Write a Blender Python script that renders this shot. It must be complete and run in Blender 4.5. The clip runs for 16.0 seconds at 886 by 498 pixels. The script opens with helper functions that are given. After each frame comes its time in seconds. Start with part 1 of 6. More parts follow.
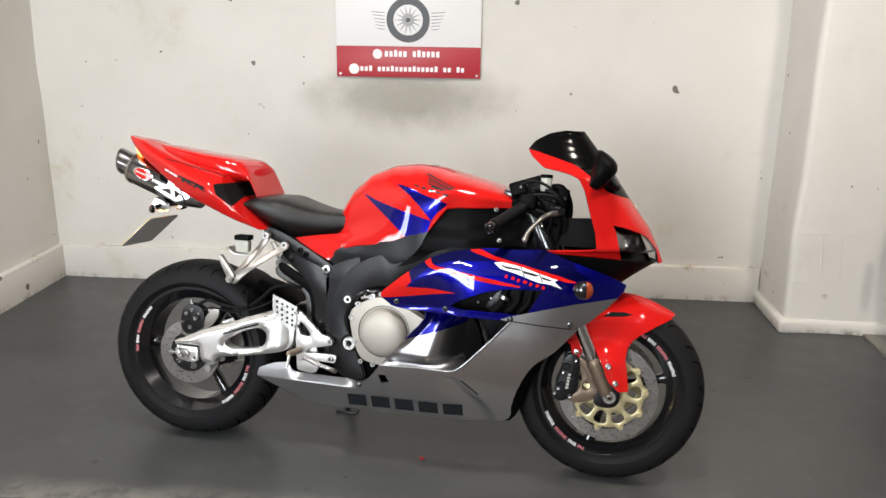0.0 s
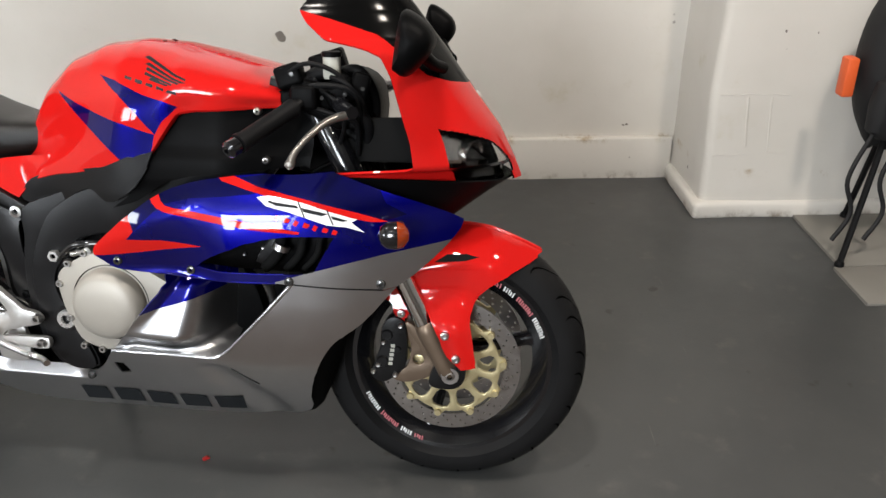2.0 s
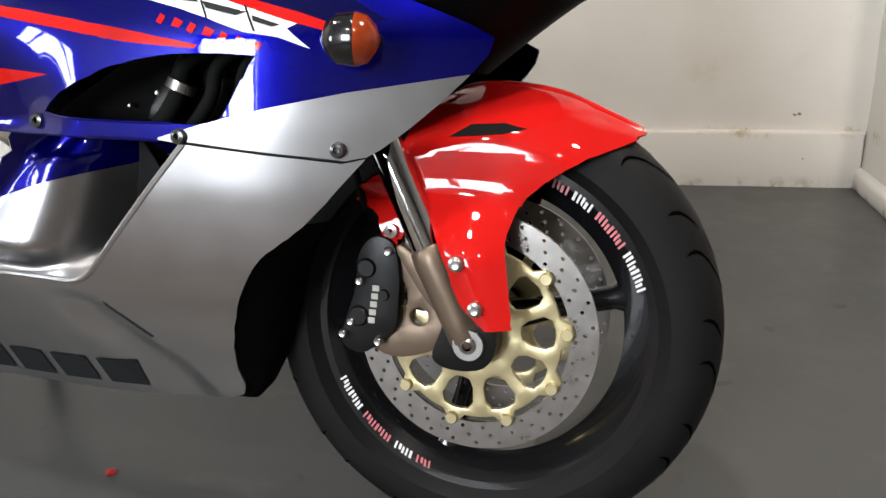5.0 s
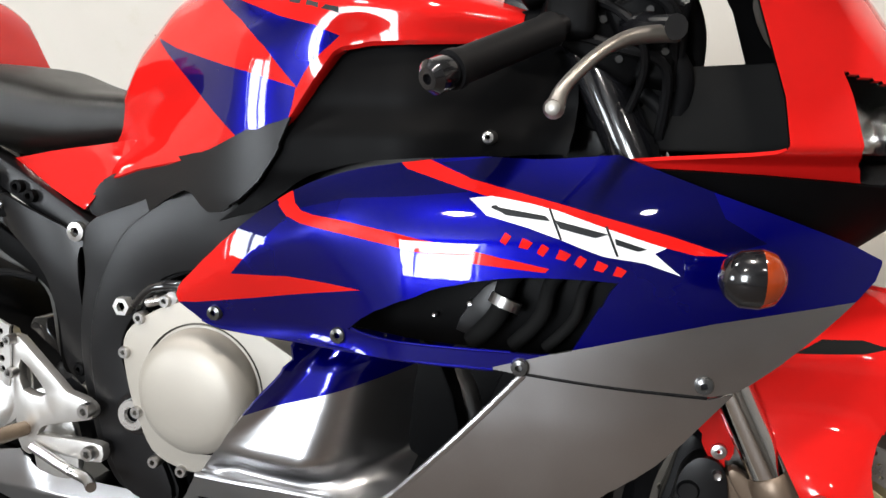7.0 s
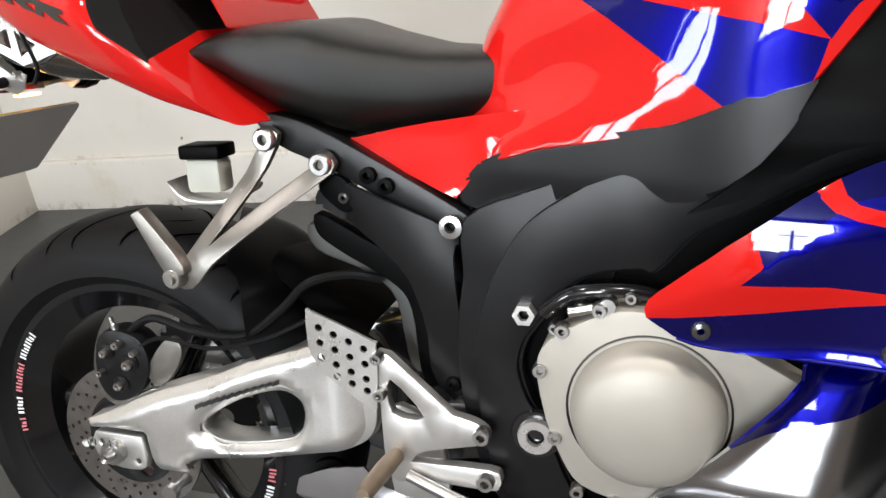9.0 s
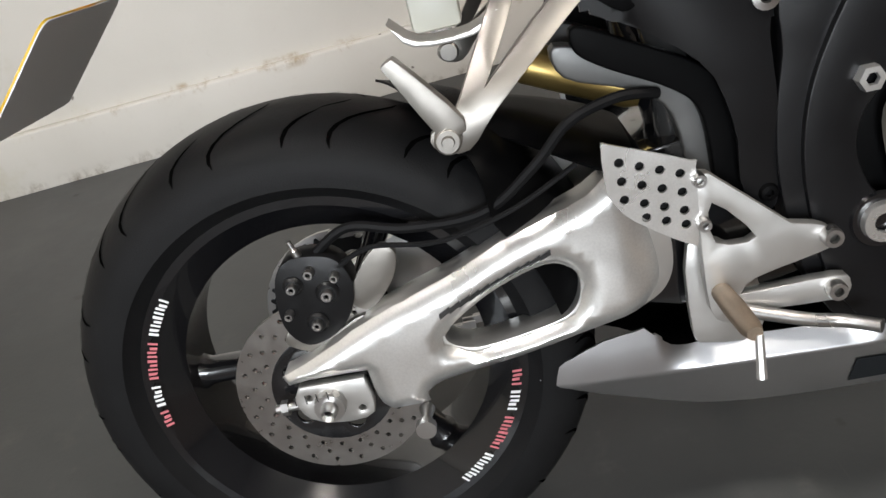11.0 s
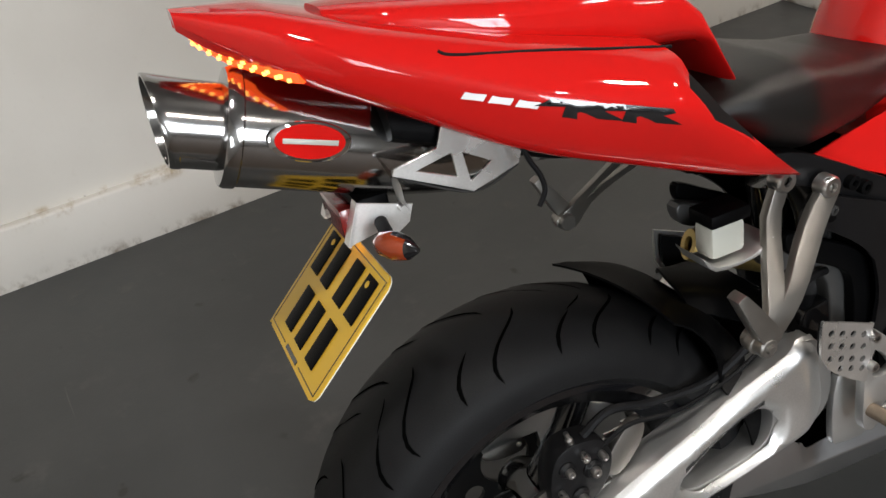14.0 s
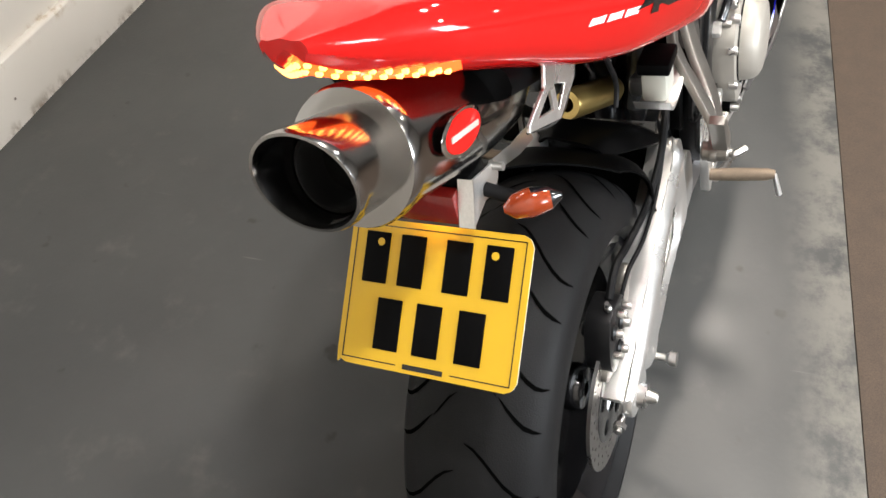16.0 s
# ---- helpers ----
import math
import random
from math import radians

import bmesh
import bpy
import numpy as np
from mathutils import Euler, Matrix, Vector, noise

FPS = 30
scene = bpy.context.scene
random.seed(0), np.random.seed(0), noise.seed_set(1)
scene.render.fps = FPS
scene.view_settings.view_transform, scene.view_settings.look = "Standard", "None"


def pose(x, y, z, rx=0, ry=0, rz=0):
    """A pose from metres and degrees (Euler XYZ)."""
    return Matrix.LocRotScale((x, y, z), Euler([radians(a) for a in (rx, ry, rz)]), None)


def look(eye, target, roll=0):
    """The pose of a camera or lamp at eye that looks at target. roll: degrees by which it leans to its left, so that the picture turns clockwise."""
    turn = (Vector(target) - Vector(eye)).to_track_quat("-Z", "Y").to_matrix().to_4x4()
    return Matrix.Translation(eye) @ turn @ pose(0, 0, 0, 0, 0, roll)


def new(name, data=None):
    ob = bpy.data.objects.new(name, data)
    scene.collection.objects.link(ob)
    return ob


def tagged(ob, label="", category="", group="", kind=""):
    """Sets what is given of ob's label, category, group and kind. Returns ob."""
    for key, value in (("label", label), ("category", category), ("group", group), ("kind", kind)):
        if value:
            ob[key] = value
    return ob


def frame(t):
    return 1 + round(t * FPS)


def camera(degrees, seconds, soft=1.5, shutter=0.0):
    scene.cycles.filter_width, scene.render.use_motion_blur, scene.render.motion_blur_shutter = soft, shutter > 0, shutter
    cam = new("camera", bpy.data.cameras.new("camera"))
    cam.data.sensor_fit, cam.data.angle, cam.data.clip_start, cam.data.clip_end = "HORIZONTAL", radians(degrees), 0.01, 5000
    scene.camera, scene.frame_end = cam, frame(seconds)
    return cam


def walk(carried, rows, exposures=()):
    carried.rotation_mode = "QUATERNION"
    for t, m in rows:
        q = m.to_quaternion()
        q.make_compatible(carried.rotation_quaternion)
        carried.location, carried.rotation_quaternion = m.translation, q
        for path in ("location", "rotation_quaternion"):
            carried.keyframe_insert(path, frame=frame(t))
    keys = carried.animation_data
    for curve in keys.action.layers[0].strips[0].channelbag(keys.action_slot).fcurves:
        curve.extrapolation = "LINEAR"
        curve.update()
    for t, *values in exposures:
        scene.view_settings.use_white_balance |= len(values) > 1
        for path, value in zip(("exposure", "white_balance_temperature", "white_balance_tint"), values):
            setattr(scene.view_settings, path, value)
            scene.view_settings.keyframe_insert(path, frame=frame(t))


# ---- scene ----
cam = camera(56.9, 16.0)
PATH = [
    (0, (0.245, -2.74, 1.464), (0.091, -0.827, 0.9), 0.7),
    (0.5, (0.28, -2.577, 1.436), (0.073, -0.704, 0.764), 0.4),
    (1, (0.286, -2.298, 1.413), (0.118, -0.442, 0.687), 0.9),
    (1.5, (0.35, -2.063, 1.404), (0.389, -0.237, 0.587), -0.5),
    (2, (0.55, -1.838, 1.367), (0.571, -0.063, 0.445), -0.6),
    (2.5, (0.674, -1.595, 1.315), (0.543, 0.138, 0.325), -1.3),
    (3, (0.738, -1.375, 1.248), (0.496, 0.328, 0.227), -0.7),
    (3.2, (0.769, -1.297, 1.221), (0.447, 0.388, 0.193), -0.4),
    (5.3, (0.682, -1.268, 0.744), (0.325, 0.582, 0.074), -2.6),
    (5.5, (0.618, -1.253, 0.751), (0.246, 0.592, 0.075), -3.2),
    (6, (0.481, -1.22, 0.761), (0.077, 0.618, 0.082), -2.1),
    (6.5, (0.419, -1.198, 0.849), (0.027, 0.661, 0.223), -2.0),
    (7, (0.328, -1.182, 0.935), (-0.021, 0.693, 0.332), -1.9),
    (7.5, (0.25, -1.135, 0.958), (-0.166, 0.707, 0.299), -0.9),
    (8, (0.136, -1.008, 0.957), (-0.4, 0.778, 0.233), -0.9),
    (8.5, (0.002, -0.955, 1.009), (-0.533, 0.787, 0.186), -5.0),
    (9, (-0.173, -1.042, 1.005), (-0.559, 0.724, 0.149), -6.7),
    (9.5, (-0.309, -1.073, 0.937), (-0.578, 0.695, 0.043), -7.3),
    (9.7, (-0.355, -1.076, 0.904), (-0.65, 0.688, 0.009), -8.8),
    (11.8, (-0.922, -0.866, 0.959), (-0.562, 0.701, -0.231), -13.1),
    (12, (-0.991, -0.871, 1.024), (-0.517, 0.664, -0.168), -10.0),
    (12.5, (-1.076, -0.881, 1.153), (-0.537, 0.683, 0.029), -8.1),
    (13, (-1.128, -0.893, 1.21), (-0.513, 0.699, 0.168), -7.0),
    (13.5, (-1.188, -0.837, 1.232), (-0.492, 0.695, 0.151), -6.3),
    (14, (-1.215, -0.714, 1.245), (-0.476, 0.74, 0.088), -7.5),
    (14.5, (-1.308, -0.615, 1.267), (-0.451, 0.697, 0.025), -8.2),
    (15, (-1.452, -0.509, 1.297), (-0.384, 0.554, -0.018), -7.7),
    (15.5, (-1.473, -0.375, 1.29), (-0.23, 0.327, -0.111), -3.7),
    (16, (-1.499, -0.214, 1.317), (-0.202, 0.236, -0.137), -5.3),
]
walk(cam, [(t, look(eye, target, roll)) for t, eye, target, roll in PATH],
     exposures=[(0, -0.19), (0.5, -0.08), (1.2, -0.15), (2, -0.25), (2.5, -0.22), (3.2, -0.15), (5.5, -0.03), (6, -0.14), (6.5, -0.06), (7.5, 0.05), (8.5, -0.05), (9, -0.08), (9.5, -0.5), (12, -0.25), (12.5, -0.32), (13, -0.38), (14, -0.62), (14.5, -0.18), (15, 0.15), (15.5, 0.13), (16, 0.42)])

# ---- light ----
world = bpy.data.worlds.new("sky")
scene.world = world
world.use_nodes = True
sky = world.node_tree.nodes.new("ShaderNodeTexSky")
sky.sky_type, sky.sun_disc = "NISHITA", False
sky.sun_elevation, sky.sun_rotation = radians(40), radians(160)
world.node_tree.links.new(sky.outputs[0], world.node_tree.nodes["Background"].inputs[0])
world.node_tree.nodes["Background"].inputs[1].default_value = 0.12


def area(name, m, sx, sy, watts, color):
    d = bpy.data.lights.new(name, "AREA")
    d.shape, d.size, d.size_y, d.energy, d.color = "RECTANGLE", sx, sy, watts, color
    ob = new(name, d)
    ob.matrix_world = m
    return ob


DOOR_Y = -5.2
area("window_daylight", look((-1.46, DOOR_Y + 0.02, 1.9), (-0.3, 0, 0.8)), 1.5, 1.75, 270, (0.90, 0.95, 1.0))
SIDE_X, SIDE_Y, SIDE_Z = -2.25, (-2.25, -1.55), (0.72, 1.42)
area("side_window_daylight", look((SIDE_X, -1.9, 1.07), (0, -1.9, 1.07)), 0.7, 0.7, 40, (0.88, 0.94, 1.0))
LAMPS = ((-1.35, -0.6, 36, (1.0, 0.97, 0.94)), (0.35, -0.95, 36, (1.0, 0.94, 0.86)), (1.85, -0.6, 50, (1.0, 0.90, 0.80)), (-0.5, -2.6, 26, (1.0, 0.94, 0.86)), (1.3, -2.6, 20, (1.0, 0.94, 0.86)))
for lx, ly, watts, color in LAMPS:
    d = bpy.data.lights.new("ceiling_lamp_light", "AREA")
    d.shape, d.size, d.energy, d.color = "DISK", 0.2, watts, color
    new("ceiling_lamp_light", d).matrix_world = look((lx, ly, 2.86), (lx, ly, 0))

# ---- materials ----
def mat(name, color, rough=0.5, metal=0.0, coat=0.0, var=0.08, scale=8.0, bump=0.0, bscale=120.0, fine=0.0, rvar=0.1,
        spec=0.5, emit=None, strength=0.0, transmission=0.0, ior=1.45, aniso=0.0):
    """A procedural surface: colour varied at two scales, roughness patches and fine relief."""
    m = bpy.data.materials.new(name)
    m.use_nodes = True
    nt = m.node_tree
    b = nt.nodes["Principled BSDF"]
    tc = nt.nodes.new("ShaderNodeTexCoord")

    def noise_tex(sc, detail):
        n = nt.nodes.new("ShaderNodeTexNoise")
        n.inputs["Scale"].default_value, n.inputs["Detail"].default_value = sc, detail
        nt.links.new(tc.outputs["Object"], n.inputs["Vector"])
        return n

    big = noise_tex(scale, 4)
    mix = nt.nodes.new("ShaderNodeMix")
    mix.data_type = "RGBA"
    mix.inputs[6].default_value = (*[c * (1 - var) for c in color], 1)
    mix.inputs[7].default_value = (*[min(1, c * (1 + var)) for c in color], 1)
    nt.links.new(big.outputs["Fac"], mix.inputs[0])
    out = mix.outputs[2]
    if fine:
        small = noise_tex(scale * 30, 3)
        mul = nt.nodes.new("ShaderNodeMix")
        mul.data_type, mul.blend_type = "RGBA", "MULTIPLY"
        mul.inputs[0].default_value = fine
        ramp = nt.nodes.new("ShaderNodeValToRGB")
        ramp.color_ramp.elements[0].position, ramp.color_ramp.elements[1].position = 0.3, 0.65
        ramp.color_ramp.elements[0].color = (0.35, 0.35, 0.35, 1)
        nt.links.new(small.outputs["Fac"], ramp.inputs[0])
        nt.links.new(out, mul.inputs[6])
        nt.links.new(ramp.outputs[0], mul.inputs[7])
        out = mul.outputs[2]
    nt.links.new(out, b.inputs["Base Color"])
    rm = nt.nodes.new("ShaderNodeMapRange")
    rm.inputs[3].default_value, rm.inputs[4].default_value = max(0, rough * (1 - rvar)), min(1, rough * (1 + rvar))
    nt.links.new(big.outputs["Fac"], rm.inputs[0])
    nt.links.new(rm.outputs[0], b.inputs["Roughness"])
    b.inputs["Metallic"].default_value = metal
    b.inputs["Specular IOR Level"].default_value = spec
    b.inputs["Coat Weight"].default_value = coat
    b.inputs["Coat Roughness"].default_value = 0.03
    b.inputs["Transmission Weight"].default_value = transmission
    b.inputs["IOR"].default_value = ior
    b.inputs["Anisotropic"].default_value = aniso
    if bump:
        bn = nt.nodes.new("ShaderNodeBump")
        bn.inputs["Strength"].default_value, bn.inputs["Distance"].default_value = bump, 0.002
        nt.links.new(noise_tex(bscale, 6).outputs["Fac"], bn.inputs["Height"])
        nt.links.new(bn.outputs[0], b.inputs["Normal"])
        nt.links.new(bn.outputs[0], b.inputs["Coat Normal"])
    if emit:
        b.inputs["Emission Color"].default_value = (*emit, 1)
        b.inputs["Emission Strength"].default_value = strength
    return m


RED = mat("red_paint", (0.50, 0.009, 0.0075), 0.4, coat=1.0, var=0.03, spec=0.0, bump=0.10, bscale=16)
BLUE = mat("blue_paint", (0.0011, 0.0012, 0.155), 0.28, metal=0.75, coat=1.0, var=0.05, spec=0.0, bump=0.10, bscale=13)
# darker copy of the blue; on the upper roll it paints a dark reflection
DIMBLUE = mat("darkened_blue_paint", (0.0012, 0.0013, 0.045), 0.36, metal=0.7, coat=1.0, var=0.08, spec=0.0)
SILVER = mat("silver_paint", (0.50, 0.50, 0.51), 0.32, metal=1.0, coat=0.2, var=0.05, scale=30, fine=0.05)
WHITE = mat("white_decal", (0.8, 0.8, 0.8), 0.35, coat=0.6, var=0.02)
DECAL_RED = mat("red_decal", (0.52, 0.009, 0.007), 0.4, coat=1.0, var=0.02, spec=0.0)
DECAL_GREY = mat("dark_grey_decal", (0.012, 0.014, 0.016), 0.5, spec=0.2, var=0.05)
BLACK = mat("black_plastic", (0.0025, 0.0025, 0.0027), 0.42, spec=0.05, var=0.15, scale=25, bump=0.12, bscale=900)
GLOSS = mat("gloss_black", (0.006, 0.006, 0.007), 0.16, coat=0.8, var=0.1)
FRAME = mat("dark_grey_metal", (0.0052, 0.0052, 0.0058), 0.31, spec=0.34, var=0.12, scale=30, bump=0.08, bscale=1400)
VINYL = mat("seat_vinyl", (0.0065, 0.0060, 0.0055), 0.33, spec=0.5, var=0.15, scale=30, bump=0.35, bscale=1100)
TYRE = mat("tyre_rubber", (0.0078, 0.0078, 0.0082), 0.55, spec=0.16, var=0.3, scale=18, bump=0.2, bscale=500)
RUBBER = mat("rubber", (0.0055, 0.0055, 0.006), 0.55, spec=0.15, var=0.1)
RIM = mat("black_rim", (0.006, 0.006, 0.007), 0.2, coat=0.6, var=0.2)
STEEL = mat("steel", (0.52, 0.51, 0.5), 0.3, metal=1.0, var=0.1, scale=40, rvar=0.3)
DISC = mat("brake_disc_steel", (0.36, 0.345, 0.33), 0.3, metal=1.0, var=0.15, scale=60, rvar=0.25)
ALU = mat("cast_aluminium", (0.66, 0.65, 0.63), 0.38, metal=0.9, var=0.08, scale=30, bump=0.08, bscale=1200, rvar=0.25)
BRIGHT = mat("polished_aluminium", (0.82, 0.81, 0.79), 0.31, metal=0.88, var=0.14, scale=14, rvar=0.45, fine=0.12, bump=0.05, bscale=300)
CHROME = mat("polished_steel", (0.72, 0.71, 0.69), 0.07, metal=1.0, var=0.05, scale=10)
CHAMP = mat("champagne_engine_paint", (0.37, 0.345, 0.305), 0.46, metal=0.35, var=0.06, scale=20, bump=0.1, bscale=1500)
GOLD = mat("pale_gold_alloy", (0.64, 0.56, 0.33), 0.33, metal=0.75, var=0.08, scale=30)
SHOCKGOLD = mat("gold_anodised", (0.5, 0.36, 0.13), 0.3, metal=0.9, var=0.1)
BRONZE = mat("brown_fork", (0.17, 0.125, 0.09), 0.4, metal=0.55, var=0.12, scale=25)
RUST = mat("tarnished_steel", (0.27, 0.21, 0.155), 0.55, metal=0.7, var=0.3, scale=60, fine=0.5)
CLEAR = mat("clear_lens", (0.9, 0.9, 0.9), 0.03, transmission=1.0, var=0.0, rvar=0.0, ior=1.09)
DULL = mat("dull_cast_alloy", (0.25, 0.235, 0.215), 0.36, metal=0.88, var=0.12, scale=30, bump=0.1, bscale=1000, rvar=0.25)
SMOKE = mat("smoked_screen", (0.003, 0.003, 0.003), 0.12, spec=0.08, coat=0.0, var=0.1)
LAMPDARK = mat("lamp_reflector", (0.80, 0.79, 0.76), 0.2, metal=1.0, var=0.25, scale=50, bump=0.15, bscale=60)
SMOKECAP = mat("smoky_chrome", (0.075, 0.075, 0.075), 0.18, metal=0.6, var=0.2, scale=40)
AMBER = mat("amber_lens", (0.24, 0.032, 0.006), 0.14, coat=0.8, var=0.25, scale=90)
REDLENS = mat("red_lens", (0.16, 0.008, 0.006), 0.2, coat=0.6, var=0.15, scale=200)
BOTTLE = mat("white_bottle", (0.44, 0.44, 0.39), 0.4, var=0.06)
YELLOW = mat("yellow_plate", (0.62, 0.38, 0.015), 0.42, var=0.04, coat=0.25)
TAIL = mat("lit_tail_lens", (0.6, 0.02, 0.01), 0.2, coat=0.8, emit=(1.0, 0.10, 0.014), strength=2.6, var=0.2, scale=150)
LED = mat("lit_led", (1, 0.5, 0.1), 0.3, emit=(1.0, 0.42, 0.08), strength=4.5)
BULB = mat("lit_bulb", (1, 0.6, 0.2), 0.3, emit=(1.0, 0.55, 0.16), strength=7.0)
GREYALLOY = mat("grey_cast_alloy", (0.13, 0.13, 0.128), 0.38, metal=0.7, var=0.15, scale=30, bump=0.1, bscale=900)
DARKCHROME = mat("dark_polished_steel", (0.36, 0.35, 0.34), 0.14, metal=1.0, var=0.12, scale=14, rvar=0.3)
# also colours in the shade at the scoop panel's duct end
MATTBLACK = mat("matt_black", (0.005, 0.005, 0.005), 0.8, spec=0.15, var=0.2)


# ---- shaping helpers ----
def curve_table(pts, blur=0.05):
    xs, ys = np.array([p[0] for p in pts], float), np.array([p[1] for p in pts], float)
    g = np.linspace(xs[0], xs[-1], 401)
    v = np.interp(g, xs, ys)
    k = max(1, int(401 * blur / 2))
    pad = np.r_[2 * v[0] - v[k:0:-1], v, 2 * v[-1] - v[-2:-k - 2:-1]]
    v = np.convolve(pad, np.ones(2 * k + 1) / (2 * k + 1), "valid")
    return lambda x: float(np.interp(x, g, v))


def smooth(pts, n=6, closed=True):
    """A rounded line through points; a third value of 1 keeps a point sharp."""
    out, m = [], len(pts)
    for i in range(m if closed else m - 1):
        p = [pts[(i + k) % m] if closed else pts[min(max(i + k, 0), m - 1)] for k in (-1, 0, 1, 2)]
        sharp = [len(q) > 2 and q[2] == 1 for q in p]
        a = [np.array(q[:2], float) for q in p]
        t1 = (a[2] - a[1]) if sharp[1] else (a[2] - a[0]) / 2
        t2 = (a[2] - a[1]) if sharp[2] else (a[3] - a[1]) / 2
        straight = sharp[1] and sharp[2]
        for k in range(1 if straight else n):
            s = k / n
            h = (2 * s**3 - 3 * s**2 + 1) * a[1] + (s**3 - 2 * s**2 + s) * t1 + (-2 * s**3 + 3 * s**2) * a[2] + (s**3 - s**2) * t2
            out.append((float(h[0]), float(h[1])))
    if not closed:
        out.append(tuple(float(v) for v in pts[-1][:2]))
    return out


def inside(x, z, poly):
    hit, j = False, len(poly) - 1
    for i in range(len(poly)):
        (xi, zi), (xj, zj) = poly[i][:2], poly[j][:2]
        if (zi > z) != (zj > z) and x < (xj - xi) * (z - zi) / (zj - zi) + xi:
            hit = not hit
        j = i
    return hit


def cut(bm, poly, closed=True, side=0):
    """Cuts the faces near each edge of a polygon, seen along y."""
    m = len(poly)
    for i in range(m if closed else m - 1):
        (x0, z0), (x1, z1) = poly[i][:2], poly[(i + 1) % m][:2]
        if (x0 - x1) ** 2 + (z0 - z1) ** 2 < 1e-12:
            continue
        lo, hi = (min(x0, x1) - 1e-4, min(z0, z1) - 1e-4), (max(x0, x1) + 1e-4, max(z0, z1) + 1e-4)
        faces = []
        for f in bm.faces:
            vs = [v.co for v in f.verts]
            if side and all(v.y * side < -1e-4 for v in vs):
                continue
            if max(v.x for v in vs) > lo[0] and min(v.x for v in vs) < hi[0] and max(v.z for v in vs) > lo[1] and min(v.z for v in vs) < hi[1]:
                faces.append(f)
        if faces:
            geom = faces + list({e for f in faces for e in f.edges}) + list({v for f in faces for v in f.verts})
            bmesh.ops.bisect_plane(bm, geom=geom, dist=2e-5, plane_co=(x0, 0, z0), plane_no=(z1 - z0, 0, x0 - x1))


def paint(bm, poly, index, side=0, only=None):
    """Gives the faces within a polygon, seen along y, another material."""
    cut(bm, poly, side=side)
    for f in bm.faces:
        c = f.calc_center_median()
        if side and c.y * side < 0:
            continue
        if inside(c.x, c.z, poly) and (only is None or f.material_index in only):
            f.material_index = index


def mesh_of(name, bm, mats, normals=None):
    me = bpy.data.meshes.new(name)
    bm.to_mesh(me)
    bm.free()
    for m in mats if isinstance(mats, (list, tuple)) else [mats]:
        me.materials.append(m)
    return me


def part(name, bm, mats, parent=None, label="", flat=False):
    """Links a bmesh as one mesh under a thing or a part."""
    if not flat:
        for f in bm.faces:
            f.smooth = True
        for e in bm.edges:
            if len(e.link_faces) == 2 and e.calc_face_angle(0) > radians(38):
                e.smooth = False
    ob = new(name, mesh_of(name, bm, mats))
    if parent:
        ob.parent = parent
    return tagged(ob, label)


def fill2d(outline, holes=()):
    """Flat faces in the x-z plane with holes."""
    bm = bmesh.new()
    edges = []
    for loop in (outline, *holes):
        vs = [bm.verts.new((p[0], 0, p[1])) for p in loop]
        edges += [bm.edges.new((vs[i], vs[(i + 1) % len(vs)])) for i in range(len(vs))]
    bmesh.ops.triangle_fill(bm, edges=edges, use_beauty=True, normal=(0, -1, 0))
    return bm


def slab(outline, holes=(), y0=0.0, y1=0.01, bevel=0.0, segs=2):
    """A plate between y0 and y1 with through holes and rounded edges. y may be a function of x and z."""
    bm = fill2d(outline, holes)
    bmesh.ops.recalc_face_normals(bm, faces=bm.faces)
    base = list(bm.faces)
    ret = bmesh.ops.extrude_face_region(bm, geom=base)
    top = [g for g in ret["geom"] if isinstance(g, bmesh.types.BMVert)]
    tops = set(top)
    for v in bm.verts:
        y = y1 if v in tops else y0
        v.co.y = y(v.co.x, v.co.z) if callable(y) else y
    bmesh.ops.recalc_face_normals(bm, faces=bm.faces)
    if bevel:
        sharp = [e for e in bm.edges if len(e.link_faces) == 2 and e.calc_face_angle(0) > radians(50)
                 and (e.verts[0] in tops) == (e.verts[1] in tops)]
        bmesh.ops.bevel(bm, geom=sharp, offset=bevel, segments=segs, profile=0.5, affect="EDGES", clamp_overlap=True)
    return bm


def circle(cx, cz, r, n=24, start=0.0):
    return [(cx + r * math.cos(start + 2 * math.pi * i / n), cz + r * math.sin(start + 2 * math.pi * i / n)) for i in range(n)]


def revolve(profile, n=48, axis="y", centre=(0, 0, 0), closed=False):
    """Turns a profile of (radius, height along the axis) round the axis."""
    bm = bmesh.new()
    rings = []
    for r, h in profile:
        if r < 1e-6:
            rings.append([bm.verts.new((0, h, 0))])
        else:
            rings.append([bm.verts.new((r * math.cos(2 * math.pi * i / n), h, r * math.sin(2 * math.pi * i / n))) for i in range(n)])
    m = len(rings)
    for k in range(m if closed else m - 1):
        a, b = rings[k], rings[(k + 1) % m]
        for i in range(n):
            j = (i + 1) % n
            quad = [a[i % len(a)], a[j % len(a)], b[j % len(b)], b[i % len(b)]]
            quad = [v for q, v in enumerate(quad) if v not in quad[:q]]
            if len(quad) > 2:
                bm.faces.new(quad)
    bmesh.ops.recalc_face_normals(bm, faces=bm.faces)
    if axis == "x":
        bmesh.ops.transform(bm, matrix=pose(0, 0, 0, 0, 0, -90), verts=bm.verts)
    elif axis == "z":
        bmesh.ops.transform(bm, matrix=pose(0, 0, 0, 90, 0, 0), verts=bm.verts)
    bmesh.ops.translate(bm, vec=centre, verts=bm.verts)
    return bm


def along(bm, a, b):
    """Lays a bmesh turned round y from the line 0 to y onto the line a to b."""
    d = Vector(b) - Vector(a)
    q = Vector((0, 1, 0)).rotation_difference(d)
    bmesh.ops.transform(bm, matrix=Matrix.Translation(a) @ q.to_matrix().to_4x4(), verts=bm.verts)
    return bm


